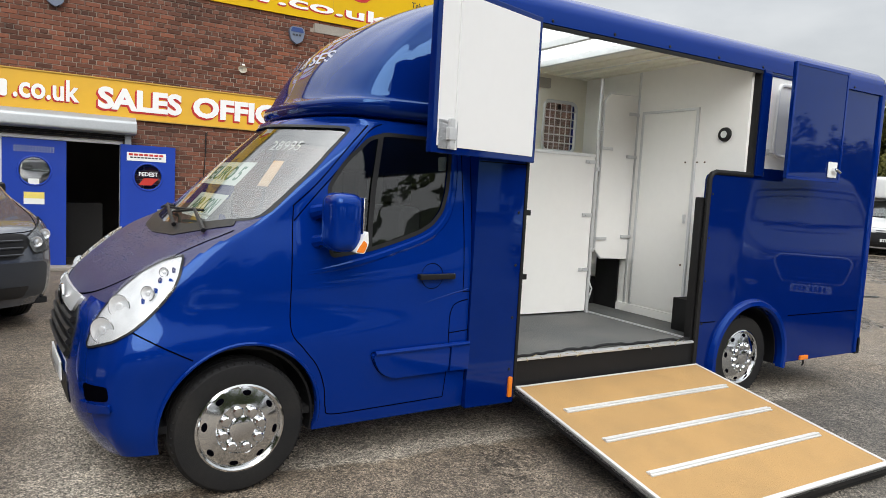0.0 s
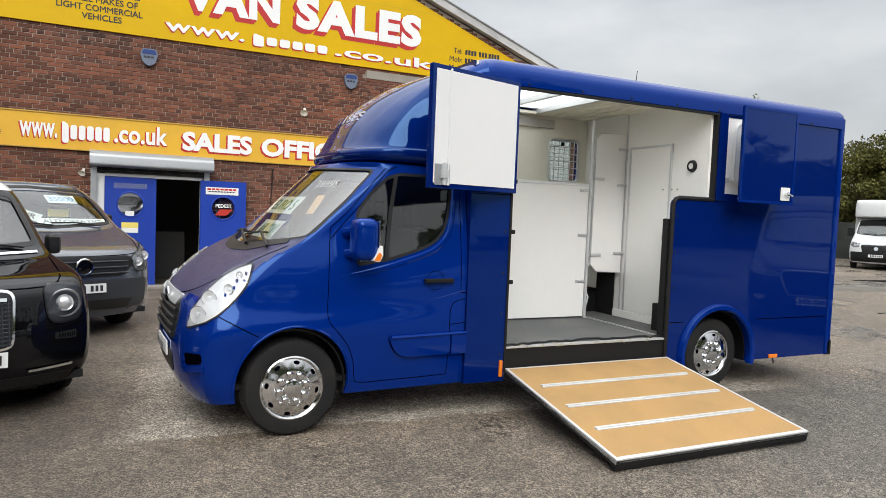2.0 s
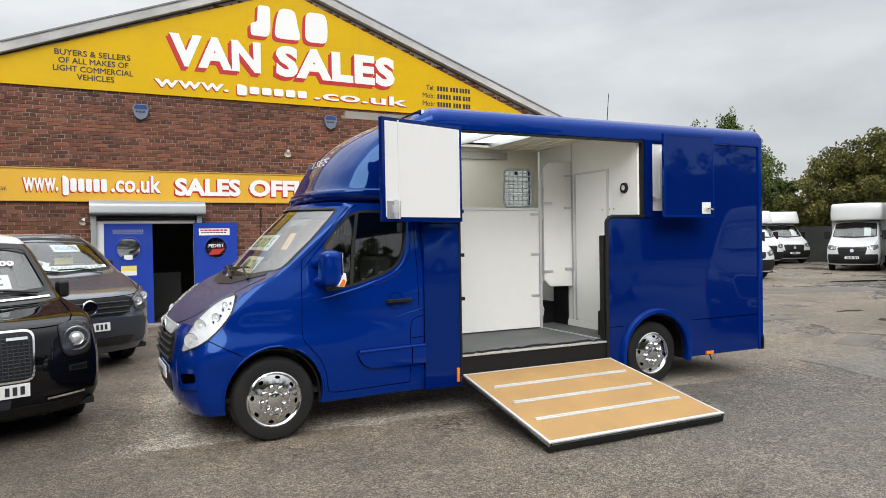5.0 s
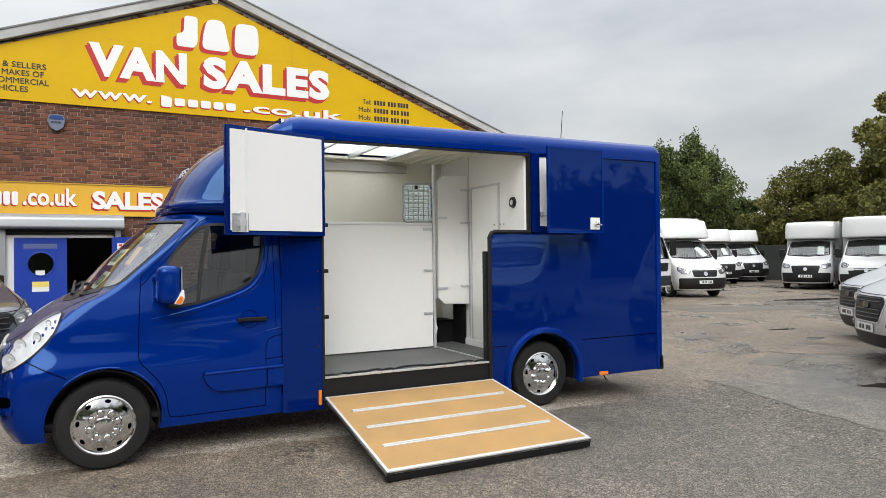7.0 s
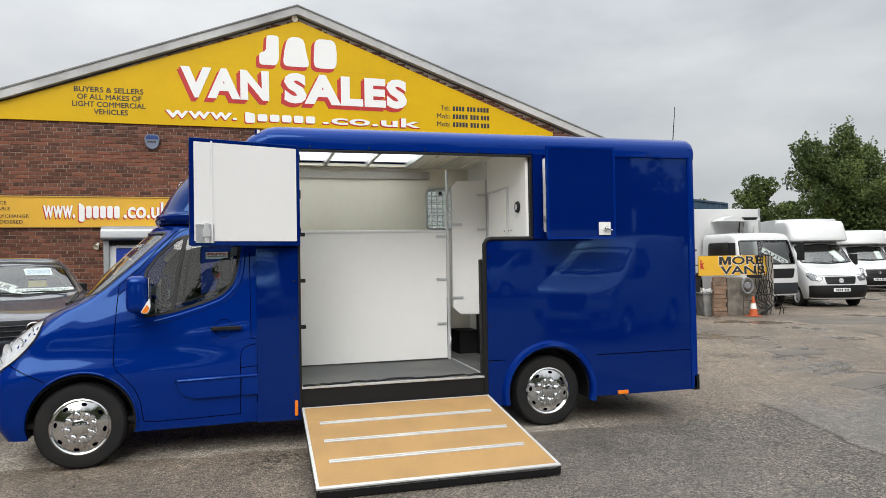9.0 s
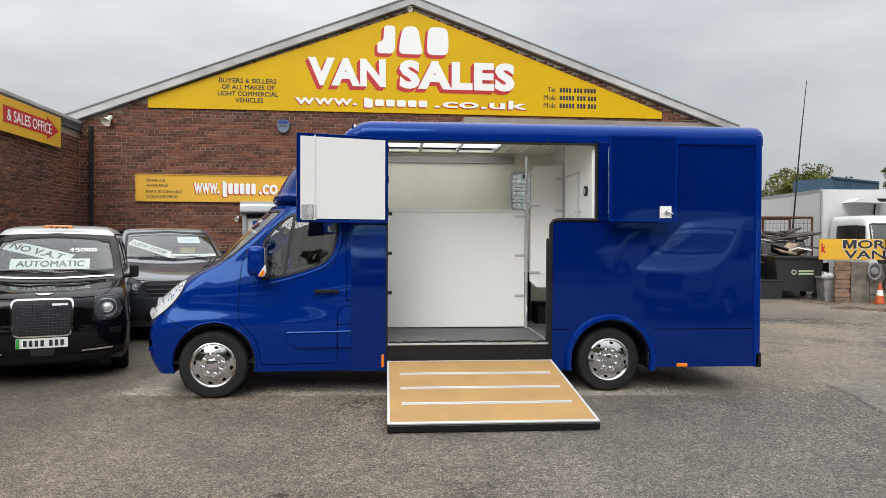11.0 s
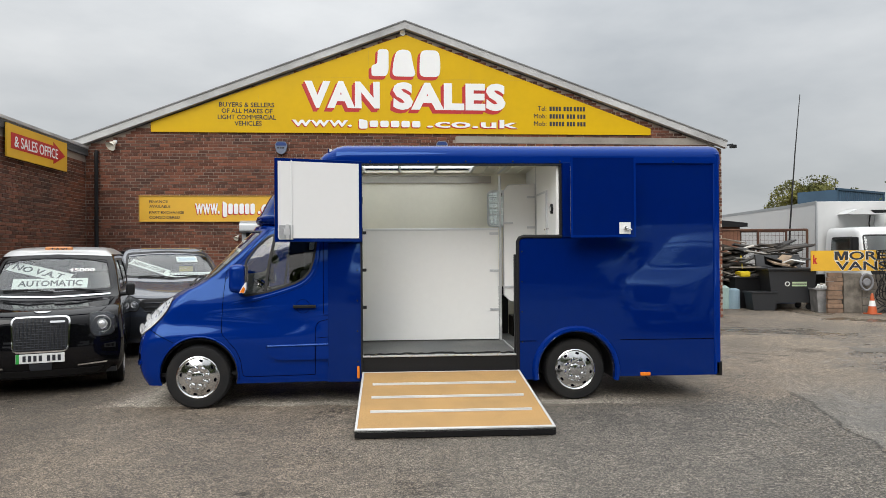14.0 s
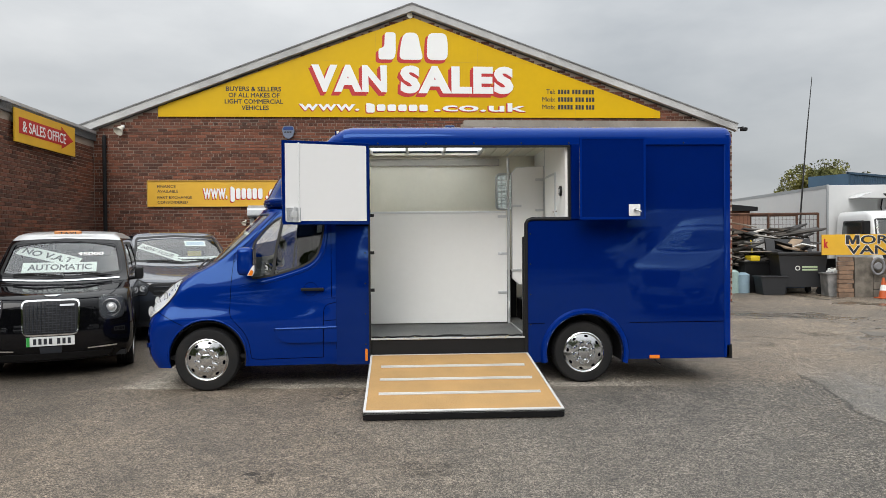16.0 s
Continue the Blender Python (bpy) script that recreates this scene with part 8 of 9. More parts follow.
def luton(label, kind, m, top=3.15, length=4.1, pod_style=0):
    t, bv = vehicle("box_van", label, "box van", m, LUT_ROWS, WHITE, luton_spec(kind), "white box vans")
    bm = bm_new()
    box(bm, 1.35, 1.35 + length, -1.06, 1.06, 0.62, top, 0.03, 2)
    part("box_body", bm, WHITE, t, "white box body")
    bm = bm_new()
    for y in (-1.065, 1.065):
        box(bm, 1.36, 1.34 + length, y - 0.004, y + 0.004, 0.62, 0.70)
    part("box_rail", bm, ALU, t, smooth=0)
    rows = [(0.50, 2.17, 0.70, 2.17, 0.88, 1.40, 1.0), (0.30, 2.19, 0.58, 2.19, 0.97, 1.40, 1.05), (0.24, 2.26, 0.54, 2.26, 0.99, 1.40, 1.06)]
    if pod_style == 0:
        rows += [(0.36, 2.55, 0.62, 2.55, 0.98, 1.40, 1.06), (0.56, 2.85, 0.76, 2.85, 0.97, 1.40, 1.055), (0.86, top - 0.06, 1.0, top - 0.10, 0.94, 1.40, 1.04), (1.2, top + 0.01, 1.28, top - 0.01, 0.85, 1.42, 1.0), (1.38, top + 0.01, 1.39, top + 0.01, 0.4, 1.42, 0.5)]
    else:
        rows += [(0.26, 2.6, 0.54, 2.6, 0.99, 1.40, 1.06), (0.30, top - 0.15, 0.56, top - 0.15, 0.98, 1.40, 1.055), (0.40, top - 0.03, 0.64, top - 0.04, 0.93, 1.40, 1.03), (0.8, top + 0.01, 0.95, top, 0.8, 1.42, 0.95), (1.36, top + 0.01, 1.38, top + 0.01, 0.3, 1.42, 0.4)]
    shell("over_cab_pod", rows, [WHITE, DARK], t, 0.02, 3, 3, 2.6, "white moulded pod over the cab")
    for s in (-1, 1):
        wheel("wheel", t, Matrix.Translation((3.7, s * 0.86, 0.345)) @ pose(0, 0, 0, 90 if s < 0 else -90), 0.345, 0.21, ALU)
    bm = bm_new()
    box(bm, 1.3, 1.3 + length, -0.5, 0.5, 0.42, 0.62)
    part("chassis", bm, DARK, t, smooth=0)
    windscreen_sheet(t, bv, 0.60, 0.35, 1.52, 1.88, off=-0.03, tilt=20 if kind == "round" else 0)
    return t


L1 = luton("white box van with black bumper and sale card", "round", pose(19.95, 12.4, 0, 0, 0, 72), 3.0)
L2 = luton("white box van with dark grille", "big", pose(28.8, 18.9, 0, 0, 0, 66), 2.86)
luton("white box van facing the yard", "big", pose(27.8, 13.1, 0, 0, 0, 27), 2.95, 4.1, 1)
L5 = luton("white box van with low grille", "low", pose(27.5, 10.3, 0, 0, 0, 25), 3.05, 4.1, 1)
copy_thing(L2, pose(32.0, 19.75, 0, 0, 0, 64))
copy_thing(L5, pose(26.2, 7.0, 0, 0, 0, 24))
# the row goes on towards the filming spot, and more stock stands behind it
copy_thing(ford, pose(8.5, -7.4, 0, 0, 0, FA))
for x, y, a, src in ((-6.5, -17.5, -92, ford), (-2.8, -17.8, -88, L1), (1.2, -17.5, -90, ford), (4.6, -17.8, -91, L5), (12.4, -24.0, 0, L1), (20.2, -24.5, 2, ford)):
    copy_thing(src, pose(x, y, 0, 0, 0, a))

# refrigerated lorry
lorry = thing("lorry", "white refrigerated box lorry behind the sign wall", "lorry", pose(17.2, 12.9, 0, 0, 0, 85))
bm = bm_new()
box(bm, 1.05, 9.3, -1.26, 1.26, 0.95, 3.38, 0.03, 2)
part("box_body", bm, WHITE, lorry, "white insulated box")
bm = bm_new()
for y in (-1.262, 1.262):
    for z0, z1 in ((0.95, 1.05), (3.28, 3.39)):
        box(bm, 1.04, 9.31, y - 0.008, y + 0.008, z0, z1)
    box(bm, 1.02, 1.09, y - 0.03, y + 0.03, 0.95, 3.40, 0.01)
part("corner_rail", bm, GALV, lorry, smooth=0)
LORRY_ROWS = [(-1.24, 0.45, -1.0, 0.45, 1.05, 0.85, 1.08), (-1.30, 0.7, -1.02, 0.7, 1.08, 0.85, 1.1), (-1.28, 1.2, -1.0, 1.2, 1.08, 0.85, 1.1), (-1.22, 1.55, -0.95, 1.55, 1.06, 0.85, 1.09), (-1.0, 2.2, -0.75, 2.2, 1.0, 0.85, 1.04), (-0.85, 2.42, -0.6, 2.4, 0.94, 0.85, 0.98), (-0.4, 2.48, -0.2, 2.47, 0.8, 0.85, 0.85), (0.6, 2.5, 0.65, 2.5, 0.2, 0.85, 0.2)]
lc, LB = shell("cab", LORRY_ROWS, [WHITE, DARK], lorry, 0.03, 3, 3, 3.0)
lwin = rounded([(-0.85, 1.45), (0.5, 1.45), (0.5, 2.15), (-0.62, 2.15)], 0.06)
lwind = rounded([(-0.95, 1.45), (0.95, 1.45), (0.88, 2.2), (-0.88, 2.2)], 0.06)
c = bm_new()
prism(c, lwind, (-0.6, 0, 0), (0, -1, 0), (0, 0, 1), -0.3, 0.9)
c2, c3 = bm_new(), bm_new()
prism(c2, lwin, (0, -0.8, 0), (1, 0, 0), (0, 0, 1), -0.4, 0.5)
prism(c3, lwin, (0, 0.8, 0), (1, 0, 0), (0, 0, 1), -0.5, 0.4)
settle_bool(lc, [c, c2, c3])
for out, view, nm in ((lwind, NOSE, "windscreen"), (lwin, NEAR, "side_window"), (lwin, FARS, "side_window")):
    bm = bm_new()
    patch(bm, LB, out, view, -0.008, 0.15)
    g = part(nm, bm, GLASS_VAN if nm == "windscreen" else GLASS_SIDE, lorry)
    g.visible_shadow = False
    bm = bm_new()
    ribbon(bm, LB, out, view, 0.04, 0.004, True)
    part("window_seal", bm, BLACK, lorry)
bm = bm_new()
patch(bm, LB, rounded([(-0.9, 1.3), (0.9, 1.3), (0.8, 1.0), (-0.8, 1.0)], 0.05), NOSE, 0.006, 0.1, 0.01)
part("grille", bm, BLACK, lorry)
bm = bm_new()
patch(bm, LB, rounded([(-1.0, 0.85), (1.0, 0.85), (1.0, 0.5), (-1.0, 0.5)], 0.05), NOSE, 0.008, 0.1, 0.02)
part("bumper", bm, GREYPLASTIC, lorry)
bm = bm_new()
prism(bm, rounded([(0.62, 2.925), (0.50, 3.01), (0.20, 3.10), (-0.40, 3.15), (-0.76, 3.09), (-0.82, 2.95), (-0.60, 2.90)], 0.05), (0, 0, 0), (0, 1, 0), (0, 0, 1), 0.36, 1.035)
unit = part("fridge_unit", bm, WHITE, lorry, "white streamlined cooling unit")
bm = bm_new()
prism(bm, rounded([(-0.10, 3.045), (-0.74, 3.045), (-0.66, 2.955), (-0.22, 2.945)], 0.04), (0, 0, 0), (0, 1, 0), (0, 0, 1), 0.345, 0.37)
part("fan_opening", bm, BLACK, unit)
for y, r in ((-0.46, 0.022), (-0.62, 0.012), (-1.02, 0.012)):
    bm = bm_new()
    tube(bm, [(0.98, y, 2.42), (1.0, y + 0.03, 2.62), (0.98, y, 2.91 if y > -0.9 else 2.75)], r, 8)
    part("coolant_pipe", bm, BLACK if r > 0.02 else GALV, lorry)
for s in (-1, 1):
    for x in (0.0, 5.9):
        wheel("wheel", lorry, Matrix.Translation((x, s * 1.0, 0.42)) @ pose(0, 0, 0, 90 if s < 0 else -90), 0.42, 0.26, ALU)
    bm = bm_new()
    box(bm, -1.15, -1.0, s * 1.12, s * 1.32, 1.55, 2.15, 0.04, 2)
    mi = part("door_mirror", bm, BLACK, lorry)
bm = bm_new()
box(bm, -0.9, 9.2, -0.45, 0.45, 0.6, 0.93)
part("chassis", bm, DARK, lorry, smooth=0)
windscreen_sheet(lorry, LB, 0.75, -0.2, 1.62, 1.80, text="AUTO", tilt=-30, off=-0.05)

# ---------- far side of the yard ----------
def place(x, y, a=0.0, z=0.0):
    return pose(x, y, z, 0, 0, a)


# sign wall
WM = place(14.14, 10.60, -9)
t = thing("sign_wall", "low wall of stained concrete panels and planks", "wall", WM)
STAINED = material("stained_yard_concrete", (0.20, 0.175, 0.145), 0.92, 0, 0.35, 9, 0.5, 50, second=(0.10, 0.088, 0.072), mixscale=4)
PLANK = material("split_rotten_wood", (0.27, 0.17, 0.11), 0.95, 0, 0.4, 14, 0.6, 40, second=(0.15, 0.10, 0.07), mixscale=6)
rnd = random.Random(17)
for k in range(9):
    bm = bm_new()
    box(bm, rnd.uniform(0.0, 0.03), rnd.uniform(0.38, 0.43), -0.06 - rnd.uniform(0, 0.02), 0.05, 0.125 * k, 0.125 * k + 0.115, 0.012)
    part("plank", bm, PLANK, t)
bm = bm_new()
box(bm, 0.44, 0.92, -0.06, 0.06, 0.0, 1.10, 0.015)
part("slab", bm, STAINED, t)
for k in range(5):
    bm = bm_new()
    box(bm, 0.93, 1.62, -0.06, 0.06, 0.215 * k, 0.215 * k + 0.2, 0.012)
    part("block", bm, STAINED, t)
bm = bm_new()
box(bm, 1.63, 1.84, -0.12, 0.12, 0.0, 1.72, 0.015)
part("end_post", bm, CONCRETE, t, "pale concrete post")
ms = tagged(part("more_sign", (lambda b: (box(b, -0.45, 1.62, -0.13, -0.09, 1.17, 1.74, 0.004), b)[1])(bm_new()), SIGN_Y2, None, m=WM), "amber sign with black lettering on the wall", "sign")
M_SHAPE = [(0, 0), (0.085, 0), (0.085, 0.15), (0.15, 0), (0.21, 0), (0.275, 0.15), (0.275, 0), (0.36, 0), (0.36, 0.24), (0.25, 0.24), (0.18, 0.09), (0.11, 0.24), (0, 0.24)]
for grow, back, mt in ((0.03, 0.0, CARD), (0.0, 0.0035, INK)):
    for text, x, z, w in (("ORE", 0.56, 1.475, 0.96), ("VANS", 0.20, 1.195, 1.36)):
        for one in islands(lettering(text, w + grow, 0.24 + grow, 0.003, 0.022 + grow * 0.5)):
            part("letter" if grow == 0 else "letter_halo", one, mt, ms, smooth=0, m=Matrix.Translation((x - grow / 2, -0.131 - back, z - grow / 2)) @ pose(0, 0, 0, 90))
    bm = bm_new()
    prism(bm, [((px - 0.18) * (1 + grow * 2.6) + 0.18, (pz - 0.12) * (1 + grow * 4) + 0.12) for px, pz in M_SHAPE], (0, 0, 0), (1, 0, 0), (0, 1, 0), 0.0, 0.003)
    part("letter" if grow == 0 else "letter_halo", bm, mt, ms, smooth=0, m=Matrix.Translation((0.17, -0.131 - back, 1.475)) @ pose(0, 0, 0, 90))
part("lettering", lettering("k", 0.12, 0.26, 0.003, 0.05), SIGN_RED, ms, smooth=0, m=Matrix.Translation((-0.40, -0.131, 1.36)) @ pose(0, 0, 0, 90))
# hoses on the post
rnd = random.Random(11)
for k in range(7):
    x = 1.25 + 0.08 * k
    pts = [(x + rnd.uniform(-0.03, 0.03), -0.2, 1.72 - i * 0.13 + rnd.uniform(-0.02, 0.02)) for i in range(11)]
    pts = [(1.45, -0.2, 1.74)] + pts + [(x + rnd.uniform(-0.1, 0.35), -0.3, 0.25), (x + rnd.uniform(-0.3, 0.3), -0.35, 0.04)]
    bm = bm_new()
    tube(bm, [tuple(p) for p in smooth_line(pts, 3)], 0.013, 6)
    tagged(part("hose", bm, BLACK, None, m=WM), "black hose hung over the sign wall post", "hose", "hoses on the wall")
for k in range(3):
    r0 = 0.22 + 0.1 * k
    bm = bm_new()
    tube(bm, [(1.5 + r0 * math.cos(a), -0.24 - 0.02 * k, 0.8 - 0.3 * k + r0 * math.sin(a)) for a in np.linspace(0, 2 * math.pi, 25)[:-1]], 0.013, 6, True)
    tagged(part("hose", bm, BLACK, None, m=WM), "coiled black hose on the sign wall", "hose", "hoses on the wall")
bm = bm_new()
tube(bm, [(0.98 + 0.16 * math.cos(a), -0.2, 0.86 + 0.22 * math.sin(a)) for a in np.linspace(0, 2 * math.pi, 25)[:-1]], 0.03, 8, True)
lathe(bm, [(0.0, 0.03), (0.08, 0.03), (0.11, 0.0)], Matrix.Translation((0.98, -0.2, 0.86)) @ pose(0, 0, 0, 90), 20)
tagged(part("wheel_trim", bm, material("dull_grey_plastic", (0.22, 0.22, 0.23), 0.6, 0, 0.15), None, m=WM), "grey wheel trim leaning on the wall", "wheel trim")


def cone(m):
    t = thing("traffic_cone", "orange and white traffic cone", "traffic cone", m)
    bm = bm_new()
    box(bm, -0.2, 0.2, -0.2, 0.2, 0, 0.035, 0.012)
    part("base", bm, ORANGE, t)
    bm = bm_new()
    lathe(bm, [(0.15, 0.035), (0.11, 0.27)], Matrix.Identity(4), 24)
    part("body", bm, ORANGE, t)
    bm = bm_new()
    lathe(bm, [(0.075, 0.46), (0.035, 0.70), (0.0, 0.70)], Matrix.Identity(4), 24)
    part("tip", bm, ORANGE, t)
    bm = bm_new()
    lathe(bm, [(0.111, 0.27), (0.076, 0.46)], Matrix.Identity(4), 24)
    part("band", bm, CARD, t)


cone(place(15.05, 10.0) @ Matrix.Scale(0.8, 4))


def wheelie(m):
    t = thing("large_bin", "dark grey four-wheeled rubbish bin, overfull", "bin", m)
    bm = bm_new()
    vs = []
    prism(bm, [(-0.58, 0.22), (0.58, 0.22), (0.68, 1.18), (-0.68, 1.18)], (0, 0, 0), (1, 0, 0), (0, 0, 1), -0.48, 0.48)
    part("body", bm, BINGREY, t)
    bm = bm_new()
    box(bm, -0.72, 0.72, -0.54, 0.54, 1.16, 1.24, 0.03, 2)
    part("rim", bm, BINGREY, t)
    bm = bm_new()
    prism(bm, [(0.48, 1.2), (0.58, 1.2), (0.72, 1.62), (0.62, 1.62)], (0, 0, 0), (0, 1, 0), (0, 0, 1), -0.66, 0.66)
    part("lid", bm, BINGREY, t, "raised lid")
    for x in (-0.5, 0.5):
        for y in (-0.38, 0.38):
            bm = bm_new()
            lathe(bm, [(0.0, -0.03), (0.09, -0.03), (0.1, 0.0), (0.09, 0.03), (0.0, 0.03)], Matrix.Translation((x, y, 0.1)) @ pose(0, 0, 0, 90), 16)
            box(bm, x - 0.03, x + 0.03, y - 0.04, y + 0.04, 0.12, 0.24)
            part("castor", bm, RUBBER, t)
    bm = bm_new()
    bars(bm, 0, 0, 0.42, 0.05, 0.004, 1, 0.0)
    bars(bm, 0, -0.08, 0.42, 0.05, 0.004, 1, 0.0)
    part("label_bar", bm, material("pale_green_print", (0.5, 0.62, 0.4), 0.6), t, smooth=0, m=Matrix.Translation((-0.02, -0.485, 0.78)) @ pose(0, 0, 0, 90))
    bm = bm_new()
    tube(bm, [(-0.15 + 0.06 * math.cos(a), -0.487, 0.77 + 0.06 * math.sin(a)) for a in np.linspace(0, 2 * math.pi, 17)[:-1]], 0.012, 5, True)
    part("emblem", bm, CARD, t)


wheelie(place(13.75, 11.95, -8))


def tub(name, label, m, w, d, h, mat):
    t = thing(name, label, "bin", m)
    bm = bm_new()
    prism(bm, [(-w / 2 * 0.8, 0.0), (w / 2 * 0.8, 0.0), (w / 2, h), (-w / 2, h)], (0, 0, 0), (1, 0, 0), (0, 0, 1), -d / 2, d / 2)
    part("body", bm, mat, t)
    bm = bm_new()
    box(bm, -w / 2 - 0.03, w / 2 + 0.03, -d / 2 - 0.03, d / 2 + 0.03, h - 0.05, h, 0.02)
    part("rim", bm, mat, t)
    return t


tub("plastic_bin", "scuffed grey plastic bin with white rubbish", place(14.30, 11.05, -10), 0.5, 0.5, 0.66, material("scuffed_grey_plastic", (0.16, 0.16, 0.16), 0.7, 0, 0.3, 5, 0.2, 40, second=(0.30, 0.29, 0.28), mixscale=4))
tub("plastic_tub", "dark grey storage tub", place(12.85, 11.75, -5), 0.75, 0.55, 0.55, BINGREY)
tub("plastic_crate", "black crate stacked beside the bin", place(12.75, 12.6, 6), 0.9, 0.6, 0.95, BLACK)
bm = bm_new()
for i in range(9):
    bmesh.ops.create_icosphere(bm, subdivisions=1, radius=0.1, matrix=Matrix.LocRotScale((rnd.uniform(-0.18, 0.18), rnd.uniform(-0.18, 0.18), rnd.uniform(0.62, 0.72)), Euler((i, i * 2, 0)), (1.2, 1, 0.6)))
tagged(part("rubbish", bm, CARD, None, m=place(14.30, 11.05), smooth=0), "crumpled white rubbish in the bin", "rubbish", kind="stuff")
# cardboard and scrap over the bin
for k, (w, d, rx, ry, x, y, z, mt) in enumerate(((0.7, 0.5, 14, 10, 13.6, 11.9, 1.36, WOOD), (0.6, 0.4, -18, 8, 14.0, 12.0, 1.38, CARD), (0.8, 0.3, 8, -20, 13.8, 12.2, 1.46, WOOD), (0.5, 0.5, 20, 30, 13.45, 12.1, 1.40, BLACK), (0.9, 0.12, 5, 14, 13.8, 11.7, 1.30, BLACK))):
    bm = bm_new()
    box(bm, -w / 2, w / 2, -d / 2, d / 2, -0.02, 0.02, 0.004)
    tagged(part("scrap_sheet", bm, mt, None, m=pose(x, y, z, rx, ry, 20 * k), smooth=0), "bent scrap sheet thrown on the bin", "scrap", "scrap sheets")


def drum(m, h, r, mat, label):
    bm = bm_new()
    lathe(bm, [(0, 0), (r, 0), (r, h * 0.45), (r * 0.96, h * 0.5), (r, h * 0.55), (r, h * 0.9), (r * 0.4, h), (0, h)], Matrix.Identity(4), 20)
    tagged(part("plastic_drum", bm, mat, None, m=m), label, "drum", "drums")


drum(place(12.30, 12.3), 0.62, 0.19, material("blue_plastic", (0.30, 0.42, 0.50), 0.4, 0, 0.2, 4), "pale blue plastic drum")
drum(place(12.02, 12.35), 0.70, 0.17, material("teal_plastic", (0.40, 0.55, 0.52), 0.4, 0, 0.2, 4), "pale teal plastic drum")
drum(place(12.05, 12.9), 1.05, 0.22, material("white_plastic", (0.55, 0.58, 0.55), 0.5, 0, 0.15), "dirty white plastic drum")
bm = bm_new()
lathe(bm, [(0.0, 0.0), (0.28, 0.0), (0.3, 0.06), (0.3, 0.12), (0.28, 0.18), (0.12, 0.2), (0.0, 0.2)], pose(0, 0, 0, 90), 24)
tagged(part("hose_reel", bm, BLACK, None, m=place(10.95, 11.4, 0, 0.9)), "black hose reel on the workshop corner", "hose reel")
bm = bm_new()
tube(bm, [(0, 0, -0.9), (0, 0, 0.0)], 0.03, 8)
part("reel_stand", bm, DARK, bpy.data.objects["hose_reel"])
bm = bm_new()
box(bm, -0.16, 0.16, -0.2, 0.2, 0.95, 1.12, 0.05)
tube(bm, [(0, 0, 1.2), (0.0, 0.1, 1.6)], 0.02, 6)
tagged(part("yellow_shovel", bm, material("yellow_plastic", (0.75, 0.55, 0.02), 0.5), None, m=place(12.75, 12.6)), "yellow plastic shovel over the crate", "shovel")

# scrap heap with cage and mast
t = thing("scrap_cage", "rusty steel mesh cage trailer", "cage", place(14.0, 14.6, -4) @ Matrix.Scale(1.17, 4, (0, 0, 1)))
bm = bm_new()
for x in (-1.6, 0.0, 1.6):
    for y in (-0.7, 0.7):
        tube(bm, [(x, y, 0), (x, y, 2.1)], 0.04, 6)
for y in (-0.7, 0.7):
    for z in (0.7, 2.08):
        tube(bm, [(-1.6, y, z), (1.6, y, z)], 0.035, 6)
part("frame", bm, RUST, t)
bm = bm_new()
for i in range(26):
    tube(bm, [(-1.55 + i * 0.125, -0.7, 0.7), (-1.55 + i * 0.125, -0.7, 2.08)], 0.005, 4)
for i in range(11):
    tube(bm, [(-1.6, -0.7, 0.75 + i * 0.13), (1.6, -0.7, 0.75 + i * 0.13)], 0.005, 4)
part("mesh_panel", bm, RUST, t)
heap = thing("scrap_heap", "heap of dark scrap timber, pipes and sheets", "scrap heap", place(13.2, 13.3, 0))
bm = bm_new()
for k in range(110):
    L = rnd.uniform(0.4, 1.5)
    hgt = rnd.uniform(0.1, 1.95)
    m = pose(rnd.uniform(-1.6, 1.5), rnd.uniform(-0.6, 0.5), hgt, rnd.uniform(-14, 14), rnd.uniform(-18, 18), rnd.uniform(-40, 40))
    box(bm, -L / 2, L / 2, -rnd.uniform(0.04, 0.25), rnd.uniform(0.04, 0.25), -0.02, 0.03, 0.0, m=m)
hp = part("dark_scrap", bm, material("dark_scrap", (0.045, 0.042, 0.04), 0.85, 0, 0.3, 5, 0.2, 40, second=(0.10, 0.08, 0.06), island=0.6), heap, smooth=0)
tagged(hp, kind="stuff")
bm = bm_new()
for k in range(26):
    L = rnd.uniform(0.4, 1.6)
    m = pose(rnd.uniform(-1.5, 1.4), rnd.uniform(-0.75, 0.4), rnd.uniform(0.7, 2.1), rnd.uniform(-20, 20), rnd.uniform(-16, 16), rnd.uniform(-40, 40))
    box(bm, -L / 2, L / 2, -0.06, 0.06, -0.015, 0.02, 0.0, m=m)
hp = part("pale_scrap", bm, material("pale_scrap", (0.34, 0.32, 0.29), 0.8, 0, 0.3, 5, 0, second=(0.2, 0.12, 0.06), island=0.6), heap, smooth=0)
tagged(hp, kind="stuff")
bm = bm_new()
tube(bm, [(15.65, 15.2, 0.0), (15.82, 15.25, 2.5), (16.12, 15.4, 5.2), (16.38, 15.5, 7.3)], [0.035, 0.030, 0.022, 0.012], 8)
mast = part("mast", bm, BLACK)
tagged(mast, "tall thin leaning black pole", "pole")
bm = bm_new()
tube(bm, [(15.78, 15.2, 1.9), (15.3, 15.2, 0.9)], 0.025, 6)
tube(bm, [(15.78, 15.2, 1.9), (16.1, 15.1, 0.9)], 0.025, 6)
part("stay", bm, BLACK, mast)
